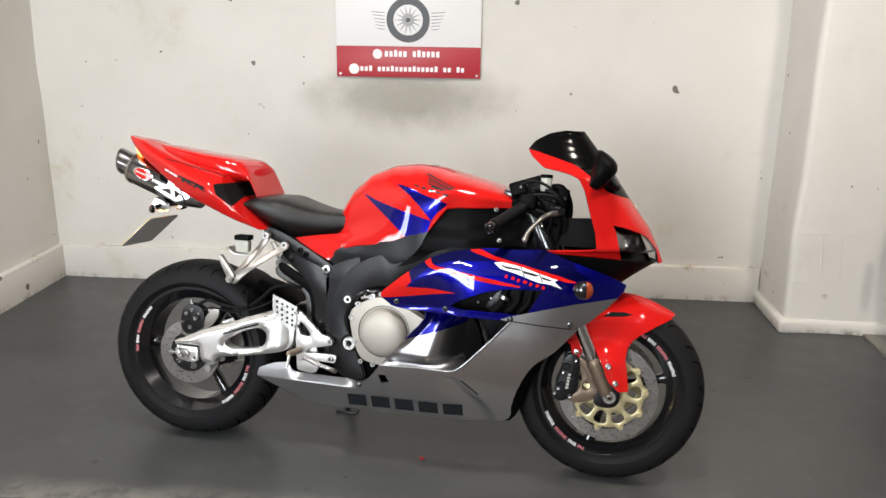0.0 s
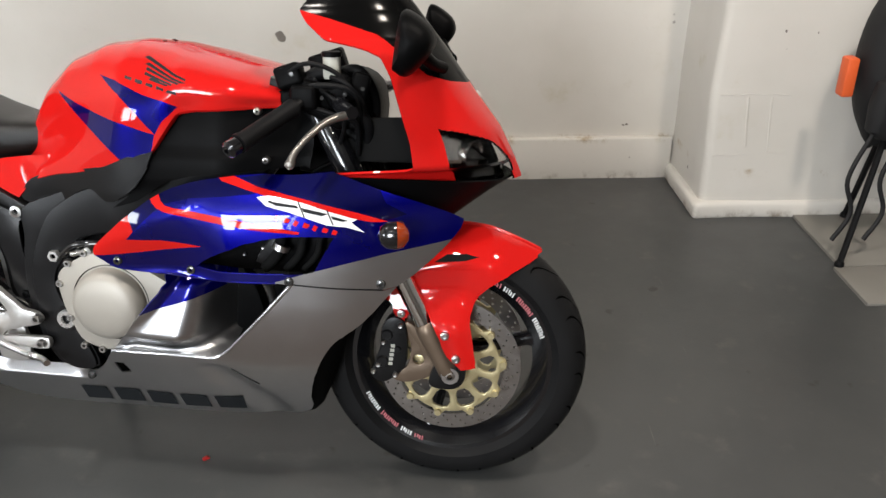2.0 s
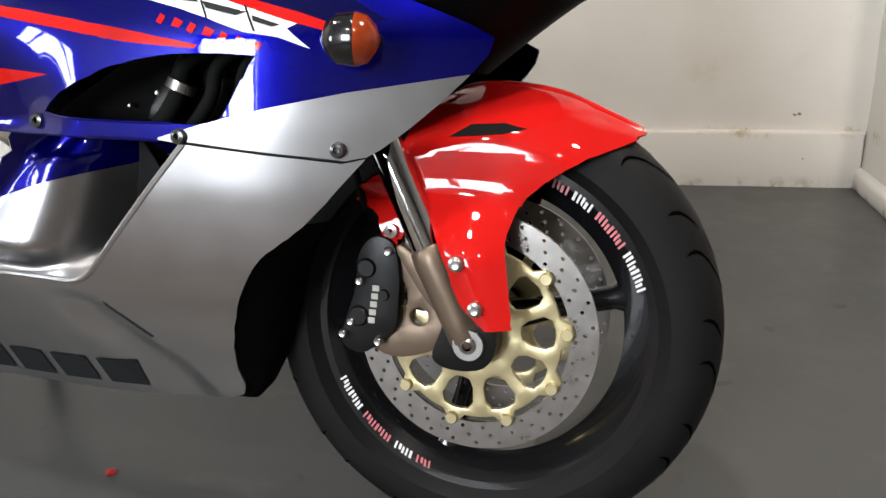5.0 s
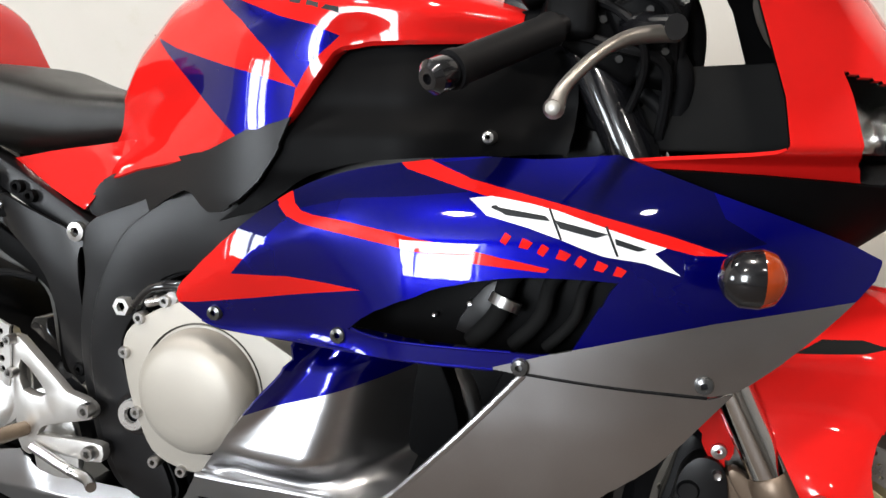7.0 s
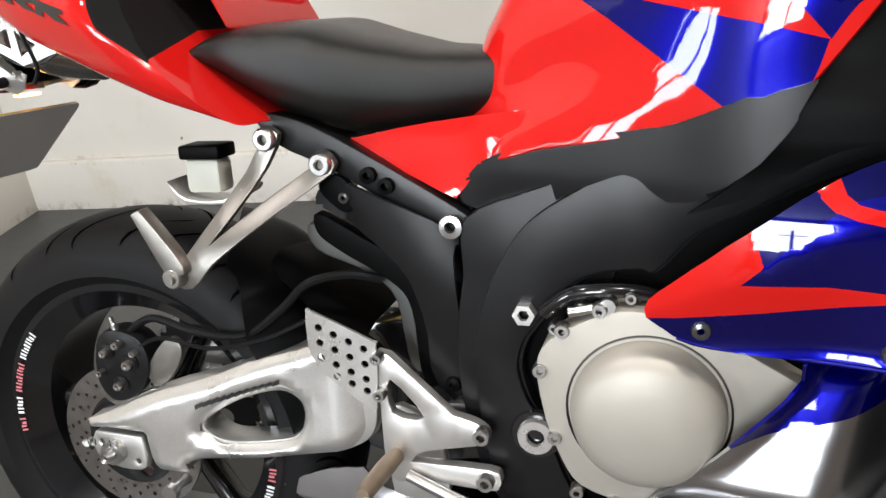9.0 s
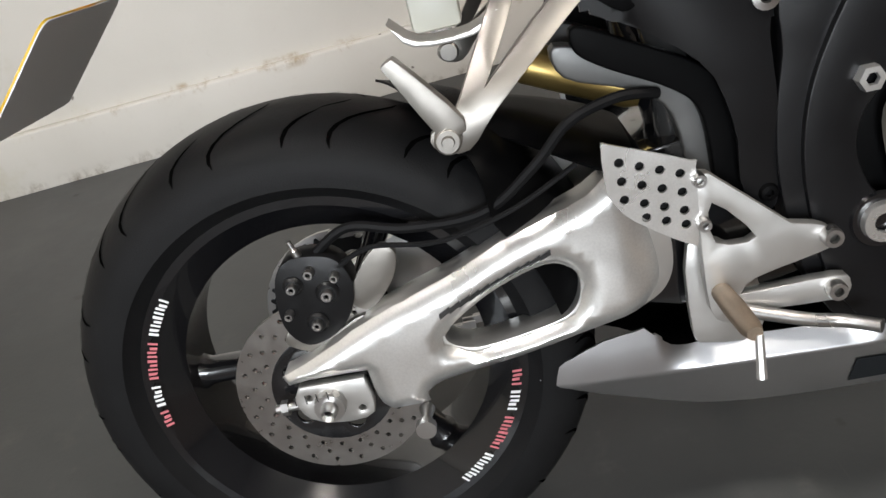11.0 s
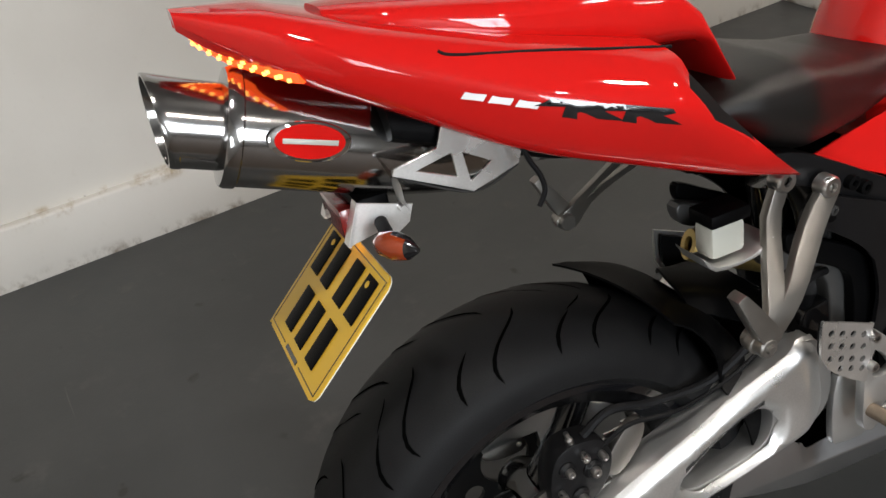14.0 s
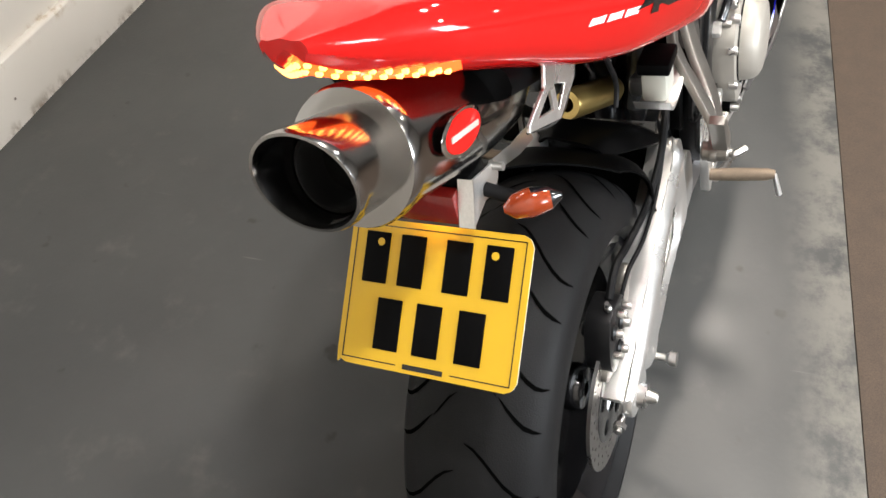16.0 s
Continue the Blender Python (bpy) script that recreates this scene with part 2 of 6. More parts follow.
def rod(a, b, r0, r1=None, n=16, round_end=0.0):
    r1 = r0 if r1 is None else r1
    h = (Vector(b) - Vector(a)).length
    e = round_end
    prof = [(0, 0), (r0 - e, 0), (r0, e), (r1, h - e), (r1 - e, h), (0, h)] if e else [(0, 0), (r0, 0), (r1, h), (0, h)]
    return along(revolve(prof, n), a, b)


def turned(a, b, profile, n=24):
    """A turned piece along a to b: profile rows of radius and part of the length."""
    h = (Vector(b) - Vector(a)).length
    return along(revolve([(r, t * h) for r, t in profile], n), a, b)


def pipe(points, r, n=10, radii=None, steps=6):
    """A bent tube through points in space."""
    pts = [Vector(p) for p in points]
    m = len(pts)
    line, rad = [], []
    for i in range(m - 1):
        p0, p1, p2, p3 = pts[max(i - 1, 0)], pts[i], pts[i + 1], pts[min(i + 2, m - 1)]
        for k in range(steps):
            s = k / steps
            line.append(0.5 * ((2 * p1) + (p2 - p0) * s + (2 * p0 - 5 * p1 + 4 * p2 - p3) * s * s + (3 * p1 - p0 - 3 * p2 + p3) * s**3))
            rad.append(r if radii is None else radii[i] * (1 - s) + radii[i + 1] * s)
    line.append(pts[-1])
    rad.append(r if radii is None else radii[-1])
    bm = bmesh.new()
    side = Vector((0, 0, 1))
    rings = []
    for i, p in enumerate(line):
        d = (line[min(i + 1, len(line) - 1)] - line[max(i - 1, 0)]).normalized()
        if abs(d.dot(side)) > 0.95:
            side = Vector((1, 0, 0)) if abs(d.x) < 0.9 else Vector((0, 1, 0))
        u = (side - d * side.dot(d)).normalized()
        w = d.cross(u)
        side = u
        rings.append([bm.verts.new(p + rad[i] * (math.cos(2 * math.pi * j / n) * u + math.sin(2 * math.pi * j / n) * w)) for j in range(n)])
    for a, b in zip(rings, rings[1:]):
        for j in range(n):
            bm.faces.new((a[j], a[(j + 1) % n], b[(j + 1) % n], b[j]))
    bm.faces.new(rings[0])
    bm.faces.new(rings[-1])
    bmesh.ops.recalc_face_normals(bm, faces=bm.faces)
    return bm


def block(x0, x1, y0, y1, z0, z1, bevel=0.002, segs=2):
    bm = bmesh.new()
    bmesh.ops.create_cube(bm, size=1, matrix=Matrix.Translation(((x0 + x1) / 2, (y0 + y1) / 2, (z0 + z1) / 2)) @ Matrix.Diagonal((x1 - x0, y1 - y0, z1 - z0, 1)))
    if bevel:
        bmesh.ops.bevel(bm, geom=bm.edges, offset=bevel, segments=segs, profile=0.5, affect="EDGES", clamp_overlap=True)
    return bm


def joined(*bms):
    out = bmesh.new()
    for b in bms:
        me = bpy.data.meshes.new("piece")
        b.to_mesh(me)
        b.free()
        out.from_mesh(me)
        bpy.data.meshes.remove(me)
    return out


def loft(sections, cap=True):
    """Skins loops of equal length."""
    bm = bmesh.new()
    rings = [[bm.verts.new(p) for p in s] for s in sections]
    n = len(rings[0])
    for a, b in zip(rings, rings[1:]):
        for j in range(n):
            bm.faces.new((a[j], a[(j + 1) % n], b[(j + 1) % n], b[j]))
    if cap:
        bm.faces.new(rings[0])
        bm.faces.new(rings[-1])
    bmesh.ops.recalc_face_normals(bm, faces=bm.faces)
    return bm


def egg(x, zc, up, down, w, pu=2.0, pd=2.0, n=36, y=0.0):
    """A cross-section at x: half-width w, heights up and down from zc, roundness by the powers."""
    out = []
    for i in range(n):
        a = 2 * math.pi * i / n
        c, s = math.cos(a), math.sin(a)
        p = pu if s >= 0 else pd
        out.append((x, y + w * math.copysign(abs(c) ** (2 / p), c), zc + (up if s >= 0 else down) * math.copysign(abs(s) ** (2 / p), s)))
    return out


def shell(outline, f, thick=0.003, holes=(), zones=(), grid=0.014, lift=0.0):
    """A panel on the bike's right side over an outline in x and z, at the distance f(x, z) from the middle.
    Returns the outer skin with zones painted, its rim and back joined to it, and smooth normals."""
    xs, zs = [p[0] for p in outline], [p[1] for p in outline]
    nx, nz = max(2, int((max(xs) - min(xs)) / grid)), max(2, int((max(zs) - min(zs)) / grid))
    bm = bmesh.new()
    vs = [[bm.verts.new((min(xs) - 0.002 + (max(xs) - min(xs) + 0.004) * i / nx, 0, min(zs) - 0.002 + (max(zs) - min(zs) + 0.004) * k / nz)) for k in range(nz + 1)] for i in range(nx + 1)]
    for i in range(nx):
        for k in range(nz):
            bm.faces.new((vs[i][k], vs[i + 1][k], vs[i + 1][k + 1], vs[i][k + 1]))
    for loop in (outline, *holes):
        cut(bm, loop)
    gone = []
    for fc in bm.faces:
        c = fc.calc_center_median()
        if not inside(c.x, c.z, outline) or any(inside(c.x, c.z, h) for h in holes):
            gone.append(fc)
    bmesh.ops.delete(bm, geom=gone, context="FACES")
    for poly, index in zones:
        paint(bm, poly, index)
    e = 1e-3

    def nrm(x, z):
        return Vector((-(f(x + e, z) - f(x - e, z)) / (2 * e), -1, -(f(x, z + e) - f(x, z - e)) / (2 * e))).normalized()

    bmesh.ops.remove_doubles(bm, verts=bm.verts, dist=5e-5)
    bm.verts.ensure_lookup_table()
    coords, faces, mats, normals = [], [], [], []
    rim_edges = [(ed.verts[0].index, ed.verts[1].index) for ed in bm.edges if len(ed.link_faces) == 1]
    bm.verts.index_update()
    rim_edges = [(ed.verts[0].index, ed.verts[1].index, ed.link_faces[0]) for ed in bm.edges if len(ed.link_faces) == 1]
    nv = len(bm.verts)
    for v in bm.verts:
        n = nrm(v.co.x, v.co.z)
        coords.append((v.co.x + n.x * lift, -f(v.co.x, v.co.z) + n.y * lift, v.co.z + n.z * lift))
        normals.append(n)
    for i in range(nv):
        coords.append(tuple(Vector(coords[i]) - normals[i] * thick))
        normals.append(-normals[i])
    for fc in bm.faces:
        ids = [v.index for v in fc.verts]
        faces.append(ids)
        mats.append(fc.material_index)
        faces.append([nv + i for i in reversed(ids)])
        mats.append(99)
    for a, b, fc in rim_edges:
        k = len(coords)
        coords += [coords[a], coords[b], coords[nv + b], coords[nv + a]]
        normals += [Vector((0, 0, 0))] * 4
        faces.append([k, k + 1, k + 2, k + 3])
        mats.append(fc.material_index)
    bm.free()
    return coords, faces, mats, normals


def panel(name, data, mats, parent, label="", mirror=False):
    coords, faces, index, normals = data
    if mirror:
        coords = [(x, -y, z) for x, y, z in coords]
        faces = [list(reversed(f)) for f in faces]
        normals = [Vector((n[0], -n[1], n[2])) for n in normals]
    me = bpy.data.meshes.new(name)
    me.from_pydata(coords, [], faces)
    for m in (*mats, BLACK):
        me.materials.append(m)
    me.polygons.foreach_set("material_index", [len(mats) if i == 99 else i for i in index])
    me.polygons.foreach_set("use_smooth", [True] * len(faces))
    me.update()
    me.normals_split_custom_set_from_vertices([tuple(n) for n in normals])
    ob = new(name, me)
    ob.parent = parent
    return tagged(ob, label)


def both(name, data, mats, parent, label=""):
    """The same panel on both sides."""
    return panel(name, data, mats, parent, label), panel(name, data, mats, parent, label, True)

# ---- the room ----
def nodes_mat(name):
    m = bpy.data.materials.new(name)
    m.use_nodes = True
    return m, m.node_tree, m.node_tree.nodes["Principled BSDF"]


def add(nt, kind, **inputs):
    n = nt.nodes.new(kind)
    for k, v in inputs.items():
        n.inputs[k.replace("_", " ")].default_value = v
    return n


def mixc(nt, fac, a, b, mode="MIX"):
    n = nt.nodes.new("ShaderNodeMix")
    n.data_type, n.blend_type = "RGBA", mode
    for k, v in ((0, fac), (6, a), (7, b)):
        if isinstance(v, bpy.types.NodeSocket):
            nt.links.new(v, n.inputs[k])
        else:
            n.inputs[k].default_value = v if k == 0 else (*v, 1)
    return n.outputs[2]


def span(nt, value, lo, hi):
    n = nt.nodes.new("ShaderNodeMapRange")
    n.interpolation_type = "SMOOTHSTEP"
    n.inputs[1].default_value, n.inputs[2].default_value = lo, hi
    nt.links.new(value, n.inputs[0])
    return n.outputs[0]


def texture(nt, vec, scale, detail=5, rough=0.6, kind="ShaderNodeTexNoise", stretch=None):
    n = nt.nodes.new(kind)
    n.inputs["Scale"].default_value = scale
    if kind == "ShaderNodeTexNoise":
        n.inputs["Detail"].default_value, n.inputs["Roughness"].default_value = detail, rough
    if stretch:
        mp = nt.nodes.new("ShaderNodeMapping")
        mp.inputs["Scale"].default_value = stretch
        nt.links.new(vec, mp.inputs["Vector"])
        vec = mp.outputs[0]
    nt.links.new(vec, n.inputs["Vector"])
    return n.outputs["Fac" if kind == "ShaderNodeTexNoise" else "Distance"]


def wall_paint():
    m, nt, b = nodes_mat("old_white_wall_paint")
    pos = nt.nodes.new("ShaderNodeNewGeometry").outputs["Position"]
    big, mid, small = texture(nt, pos, 1.1, 4), texture(nt, pos, 6, 6), texture(nt, pos, 45, 6)
    col = mixc(nt, span(nt, big, 0.35, 0.7), (0.68, 0.652, 0.605), (0.615, 0.588, 0.538))
    # yellowed and mouldy patches
    col = mixc(nt, span(nt, texture(nt, pos, 2.3, 7, 0.65), 0.60, 0.80), col, (0.52, 0.48, 0.36))
    # the sooty cloud on the plaster below the sign
    sep = nt.nodes.new("ShaderNodeVectorMath")
    sep.operation = "SUBTRACT"
    sep.inputs[1].default_value = (-0.28, 1.46, 1.02)
    nt.links.new(pos, sep.inputs[0])
    sc = nt.nodes.new("ShaderNodeVectorMath")
    sc.operation = "MULTIPLY"
    sc.inputs[1].default_value = (1.15, 1.0, 3.4)
    nt.links.new(sep.outputs[0], sc.inputs[0])
    wob = nt.nodes.new("ShaderNodeVectorMath")
    wob.operation = "LENGTH"
    nt.links.new(sc.outputs[0], wob.inputs[0])
    add_n = nt.nodes.new("ShaderNodeMath")
    add_n.operation = "MULTIPLY_ADD"
    add_n.inputs[1].default_value = 0.55
    nt.links.new(mid, add_n.inputs[0])
    nt.links.new(wob.outputs["Value"], add_n.inputs[2])
    soot = span(nt, add_n.outputs[0], 1.02, 0.42)
    half = nt.nodes.new("ShaderNodeMath")
    half.operation = "MULTIPLY"
    half.inputs[1].default_value = 0.62
    nt.links.new(soot, half.inputs[0])
    col = mixc(nt, half.outputs[0], col, (0.20, 0.18, 0.135))
    # flaked spots down to dark plaster
    for sc, lo in ((9, 0.745), (19, 0.762)):
        col = mixc(nt, span(nt, texture(nt, pos, sc, 2, 0.4), lo, lo + 0.02), col, (0.16, 0.14, 0.12))
    col = mixc(nt, span(nt, small, 0.58, 0.95), col, (0.60, 0.57, 0.52))
    # dirt splashed along the floor joint and brown runs on the ledge's lip
    xyz = nt.nodes.new("ShaderNodeSeparateXYZ")
    nt.links.new(pos, xyz.inputs[0])
    for lo, hi, thr, tint in ((0.045, -0.01, 0.54, (0.21, 0.165, 0.12)), (0.150, 0.175, 0.58, (0.42, 0.34, 0.24))):
        band = span(nt, xyz.outputs[2], lo, hi)
        if hi > lo:
            top = nt.nodes.new("ShaderNodeMath")
            top.operation = "MULTIPLY"
            nt.links.new(band, top.inputs[0])
            nt.links.new(span(nt, xyz.outputs[2], 0.200, 0.186), top.inputs[1])
            band = top.outputs[0]
        dirt = nt.nodes.new("ShaderNodeMath")
        dirt.operation = "MULTIPLY"
        nt.links.new(band, dirt.inputs[0])
        nt.links.new(span(nt, texture(nt, pos, 11, 8, 0.72, stretch=(1, 1, 0.7)), thr - 0.06, thr + 0.12), dirt.inputs[1])
        col = mixc(nt, dirt.outputs[0], col, tint)
    # hairline cracks
    vor = nt.nodes.new("ShaderNodeTexVoronoi")
    vor.feature = "DISTANCE_TO_EDGE"
    vor.inputs["Scale"].default_value = 1.7
    warp = nt.nodes.new("ShaderNodeVectorMath")
    warp.operation = "ADD"
    nt.links.new(pos, warp.inputs[0])
    wn = nt.nodes.new("ShaderNodeTexNoise")
    wn.inputs["Scale"].default_value, wn.inputs["Detail"].default_value = 5.0, 6
    nt.links.new(pos, wn.inputs["Vector"])
    nt.links.new(wn.outputs["Color"], warp.inputs[1])
    nt.links.new(warp.outputs[0], vor.inputs["Vector"])
    crack = nt.nodes.new("ShaderNodeMath")
    crack.operation = "MULTIPLY"
    nt.links.new(span(nt, vor.outputs["Distance"], 0.006, 0.001), crack.inputs[0])
    nt.links.new(span(nt, big, 0.70, 0.76), crack.inputs[1])
    col = mixc(nt, crack.outputs[0], col, (0.40, 0.36, 0.30))
    nt.links.new(col, b.inputs["Base Color"])
    b.inputs["Roughness"].default_value = 0.6
    bump = add(nt, "ShaderNodeBump", Strength=0.22, Distance=0.006)
    nt.links.new(mixc(nt, 0.12, mid, small), bump.inputs["Height"])
    nt.links.new(bump.outputs[0], b.inputs["Normal"])
    return m


def floor_paint():
    m, nt, b = nodes_mat("dark_grey_floor_paint")
    pos = nt.nodes.new("ShaderNodeNewGeometry").outputs["Position"]
    big, mid, small = texture(nt, pos, 1.4, 5), texture(nt, pos, 9, 7), texture(nt, pos, 90, 6)
    col = mixc(nt, span(nt, big, 0.3, 0.7), (0.043, 0.0445, 0.0445), (0.060, 0.061, 0.060))
    col = mixc(nt, span(nt, mid, 0.55, 0.85), col, (0.092, 0.089, 0.083))
    # dark drips and scuffs
    col = mixc(nt, span(nt, texture(nt, pos, 13, 3, 0.4), 0.70, 0.76), col, (0.03, 0.028, 0.026))
    # the paint is worn off along the edge of the matting
    sep = nt.nodes.new("ShaderNodeSeparateXYZ")
    nt.links.new(pos, sep.inputs[0])
    edge = span(nt, sep.outputs[1], -0.50, -0.64)
    mul = nt.nodes.new("ShaderNodeMath")
    mul.operation = "MULTIPLY"
    nt.links.new(edge, mul.inputs[0])
    nt.links.new(span(nt, texture(nt, pos, 7, 8, 0.7), 0.36, 0.58), mul.inputs[1])
    col = mixc(nt, mul.outputs[0], col, (0.155, 0.147, 0.13))
    # scratches
    scr = span(nt, texture(nt, pos, 2.2, 2, 0.5, stretch=(22, 1.2, 1)), 0.74, 0.80)
    col = mixc(nt, scr, col, (0.10, 0.098, 0.092))
    nt.links.new(col, b.inputs["Base Color"])
    rr = nt.nodes.new("ShaderNodeMapRange")
    rr.inputs[3].default_value, rr.inputs[4].default_value = 0.24, 0.5
    nt.links.new(mid, rr.inputs[0])
    nt.links.new(rr.outputs[0], b.inputs["Roughness"])
    b.inputs["Specular IOR Level"].default_value = 0.4
    bump = add(nt, "ShaderNodeBump", Strength=0.18, Distance=0.003)
    nt.links.new(mixc(nt, 0.5, mid, small), bump.inputs["Height"])
    nt.links.new(bump.outputs[0], b.inputs["Normal"])
    return m


WALL = wall_paint()
FLOOR = floor_paint()
MATTING = mat("brown_ribbed_matting", (0.075, 0.052, 0.036), 0.75, var=0.3, scale=20, fine=0.6, bump=0.5, bscale=160)
BOARD = mat("pale_board", (0.20, 0.19, 0.17), 0.6, var=0.12, scale=7, bump=0.1)
DARKWALL = mat("grey_workshop_paint", (0.28, 0.275, 0.265), 0.8, var=0.3, scale=3)
CEIL = mat("ceiling_grey", (0.22, 0.215, 0.21), 0.8, var=0.05, scale=2)
SIGNWHITE = mat("sign_white", (0.80, 0.79, 0.78), 0.4, var=0.015, scale=3)
SIGNRED = mat("sign_red", (0.42, 0.035, 0.045), 0.4, var=0.03, scale=3)
SIGNDARK = mat("sign_print_grey", (0.07, 0.07, 0.075), 0.45, var=0.08)
CLOTH = mat("black_nylon", (0.008, 0.008, 0.009), 0.7, var=0.3, scale=30, bump=0.4, bscale=500)
ORANGE = mat("orange_tag", (0.75, 0.12, 0.03), 0.5, var=0.05)


def setting(name, bm, m, label, category):
    return tagged(part(name, bm, m, None, label, flat=True), label, category, "", "structure")


def rough_block(x0, x1, y0, y1, z0, z1, step=0.12, amp=0.004, bevel=0.02, seed=0.0):
    """A plastered block with soft arrises and an uneven face."""
    bm = block(x0, x1, y0, y1, z0, z1, 0)
    for ax, lo, hi in ((0, x0, x1), (1, y0, y1), (2, z0, z1)):
        k = int((hi - lo) / step)
        for i in range(1, k):
            co = [0, 0, 0]
            no = [0, 0, 0]
            co[ax], no[ax] = lo + (hi - lo) * i / k, 1
            bmesh.ops.bisect_plane(bm, geom=list(bm.verts) + list(bm.edges) + list(bm.faces), plane_co=co, plane_no=no)
    if bevel:
        bmesh.ops.bevel(bm, geom=[e for e in bm.edges if len(e.link_faces) == 2 and e.calc_face_angle(0) > 1], offset=bevel, segments=3, profile=0.5, affect="EDGES")
    for v in bm.verts:
        p = v.co * 3.1 + Vector((seed, 0, 0))
        v.co += Vector((noise.noise(p), noise.noise(p + Vector((9, 0, 0))), 0)) * amp
    for f in bm.faces:
        f.smooth = True
    return bm


setting("floor", block(-2.6, 4.4, -0.65, 1.9, -0.12, 0.0, 0), FLOOR, "dark grey painted concrete floor with scuffs and drips", "floor")
bm = block(-2.6, 4.4, DOOR_Y - 0.3, -0.654, -0.12, -0.006, 0)
setting("floor_matting", bm, MATTING, "dark brown ribbed matting on the workshop floor", "floor matting")
setting("wall_back", rough_block(-2.5, 4.2, 1.465, 1.75, 0, 2.95, amp=0.008, bevel=0), WALL, "white painted uneven plaster wall with stains and flaked spots", "wall")
setting("baseboard", rough_block(-2.5, 1.57, 1.437, 1.47, -0.01, 0.182, step=0.09, amp=0.004, bevel=0.008, seed=4), WALL, "white painted plaster ledge along the wall foot", "baseboard")
setting("wall_left", rough_block(-2.55, -2.245, -0.9, 1.6, 0, 2.95, amp=0.008, bevel=0, seed=11), WALL, "white painted rough plaster wall", "wall")
ld = [block(-2.55, -2.24, y0, y1, z0, z1, 0) for y0, y1, z0, z1 in ((SIDE_Y[1], -0.902, 0, 2.95), (DOOR_Y - 0.2, SIDE_Y[0], 0, 2.95), (SIDE_Y[0], SIDE_Y[1], 0, SIDE_Z[0]), (SIDE_Y[0], SIDE_Y[1], SIDE_Z[1], 2.95))]
setting("wall_left_dark", joined(*ld), DARKWALL, "grey painted workshop wall with a side window", "wall")
setting("baseboard_left", rough_block(-2.25, -2.215, -0.9, 1.445, -0.01, 0.182, step=0.09, amp=0.004, bevel=0.008, seed=5), WALL, "white painted plaster ledge along the wall foot", "baseboard")
setting("pillar", rough_block(1.575, 4.2, 1.04, 1.6, 0, 2.95, amp=0.012, bevel=0.03, seed=21), WALL, "white painted rough masonry pillar with cracks and bulges", "pillar")
setting("pillar_foot", rough_block(1.552, 4.2, 1.018, 1.5, -0.01, 0.065, step=0.05, amp=0.018, bevel=0.02, seed=25), WALL, "lumpy white painted plaster foot of the pillar", "plinth")
pillar = bpy.data.objects["pillar"]


def pillar_face(x, z):
    p = Vector((x, 1.04, z)) * 3.1 + Vector((30, 0, 0))
    return 1.04 + noise.noise(p) * 0.012


for x0, z0, x1, z1, r in ((1.60, .484, 1.86, .481, .004), (1.60, .250, 1.88, .256, .0035), (1.704, .472, 1.722, .285, .006), (1.793, .472, 1.808, .262, .0055)):
    pts = [(x0 + (x1 - x0) * k / 8, pillar_face(x0 + (x1 - x0) * k / 8, z0 + (z1 - z0) * k / 8) + .002, z0 + (z1 - z0) * k / 8 + .003 * math.sin(k * 2.3)) for k in range(9)]
    part("mortar_ridge", pipe(pts, r, 8, steps=2), WALL, pillar)
setting("wall_right", rough_block(4.1, 4.4, DOOR_Y - 0.2, 1.6, 0, 2.95, step=0.5, bevel=0), DARKWALL, "grey painted workshop wall", "wall")
fw = [rough_block(x0, x1, DOOR_Y - 0.25, DOOR_Y, z0, z1, step=0.5, bevel=0, amp=0) for x0, x1, z0, z1 in ((-2.5, -2.21, 0, 2.95), (-0.70, 4.4, 0, 2.95), (-2.21, -0.70, 2.8, 2.95), (-2.21, -0.70, 0, 1.0))]
setting("wall_front", joined(*fw), DARKWALL, "grey painted wall with a high window", "wall")
win = tagged(new("window_1"), "tall workshop window with dark glazing bars in the front wall", "window", "", "structure")
for x0, x1, z0, z1 in ((-2.21, -2.16, 1.0, 2.8), (-0.75, -0.70, 1.0, 2.8), (-2.16, -0.75, 1.0, 1.06), (-2.16, -0.75, 2.74, 2.8), (-1.49, -1.43, 1.06, 2.74), (-2.16, -1.49, 1.95, 1.99), (-1.43, -0.75, 1.95, 1.99)):
    part("glazing_bar", block(x0, x1, DOOR_Y + 0.05, DOOR_Y + 0.10, z0, z1, 0.004), DARKWALL, win)
win = tagged(new("window_2"), "side window with dark glazing bars in the left wall", "window", "", "structure")
for y0, y1, z0, z1 in ((-2.25, -2.21, .72, 1.42), (-1.59, -1.55, .72, 1.42), (-2.21, -1.59, .72, .76), (-2.21, -1.59, 1.38, 1.42), (-1.915, -1.885, .76, 1.38)):
    part("glazing_bar", block(-2.225, -2.18, y0, y1, z0, z1, 0.004), DARKWALL, win)
setting("ceiling", block(-2.6, 4.4, DOOR_Y - 0.3, 1.8, 2.95, 3.1, 0), CEIL, "plain grey painted ceiling", "ceiling")
setting("ground", joined(block(-40, 40, -80, DOOR_Y - 0.3, -0.2, -0.05, 0), block(-40, -2.6, DOOR_Y - 0.3, 20, -0.2, -0.05, 0)), mat("yard_concrete", (0.3, 0.3, 0.29), 0.8, scale=2), "pale concrete yard outside the windows", "ground")
for lx, ly, watts, color in LAMPS:
    tagged(part("ceiling_lamp", revolve([(0.11, 0), (0.125, -0.005), (0.13, 0.03), (0.10, 0.088), (0, 0.09)], 28, "z", (lx, ly, 2.862)), mat("lamp_white", (0.8, 0.8, 0.8), 0.4)),
           "white round ceiling lamp", "ceiling lamp", "ceiling lamps")

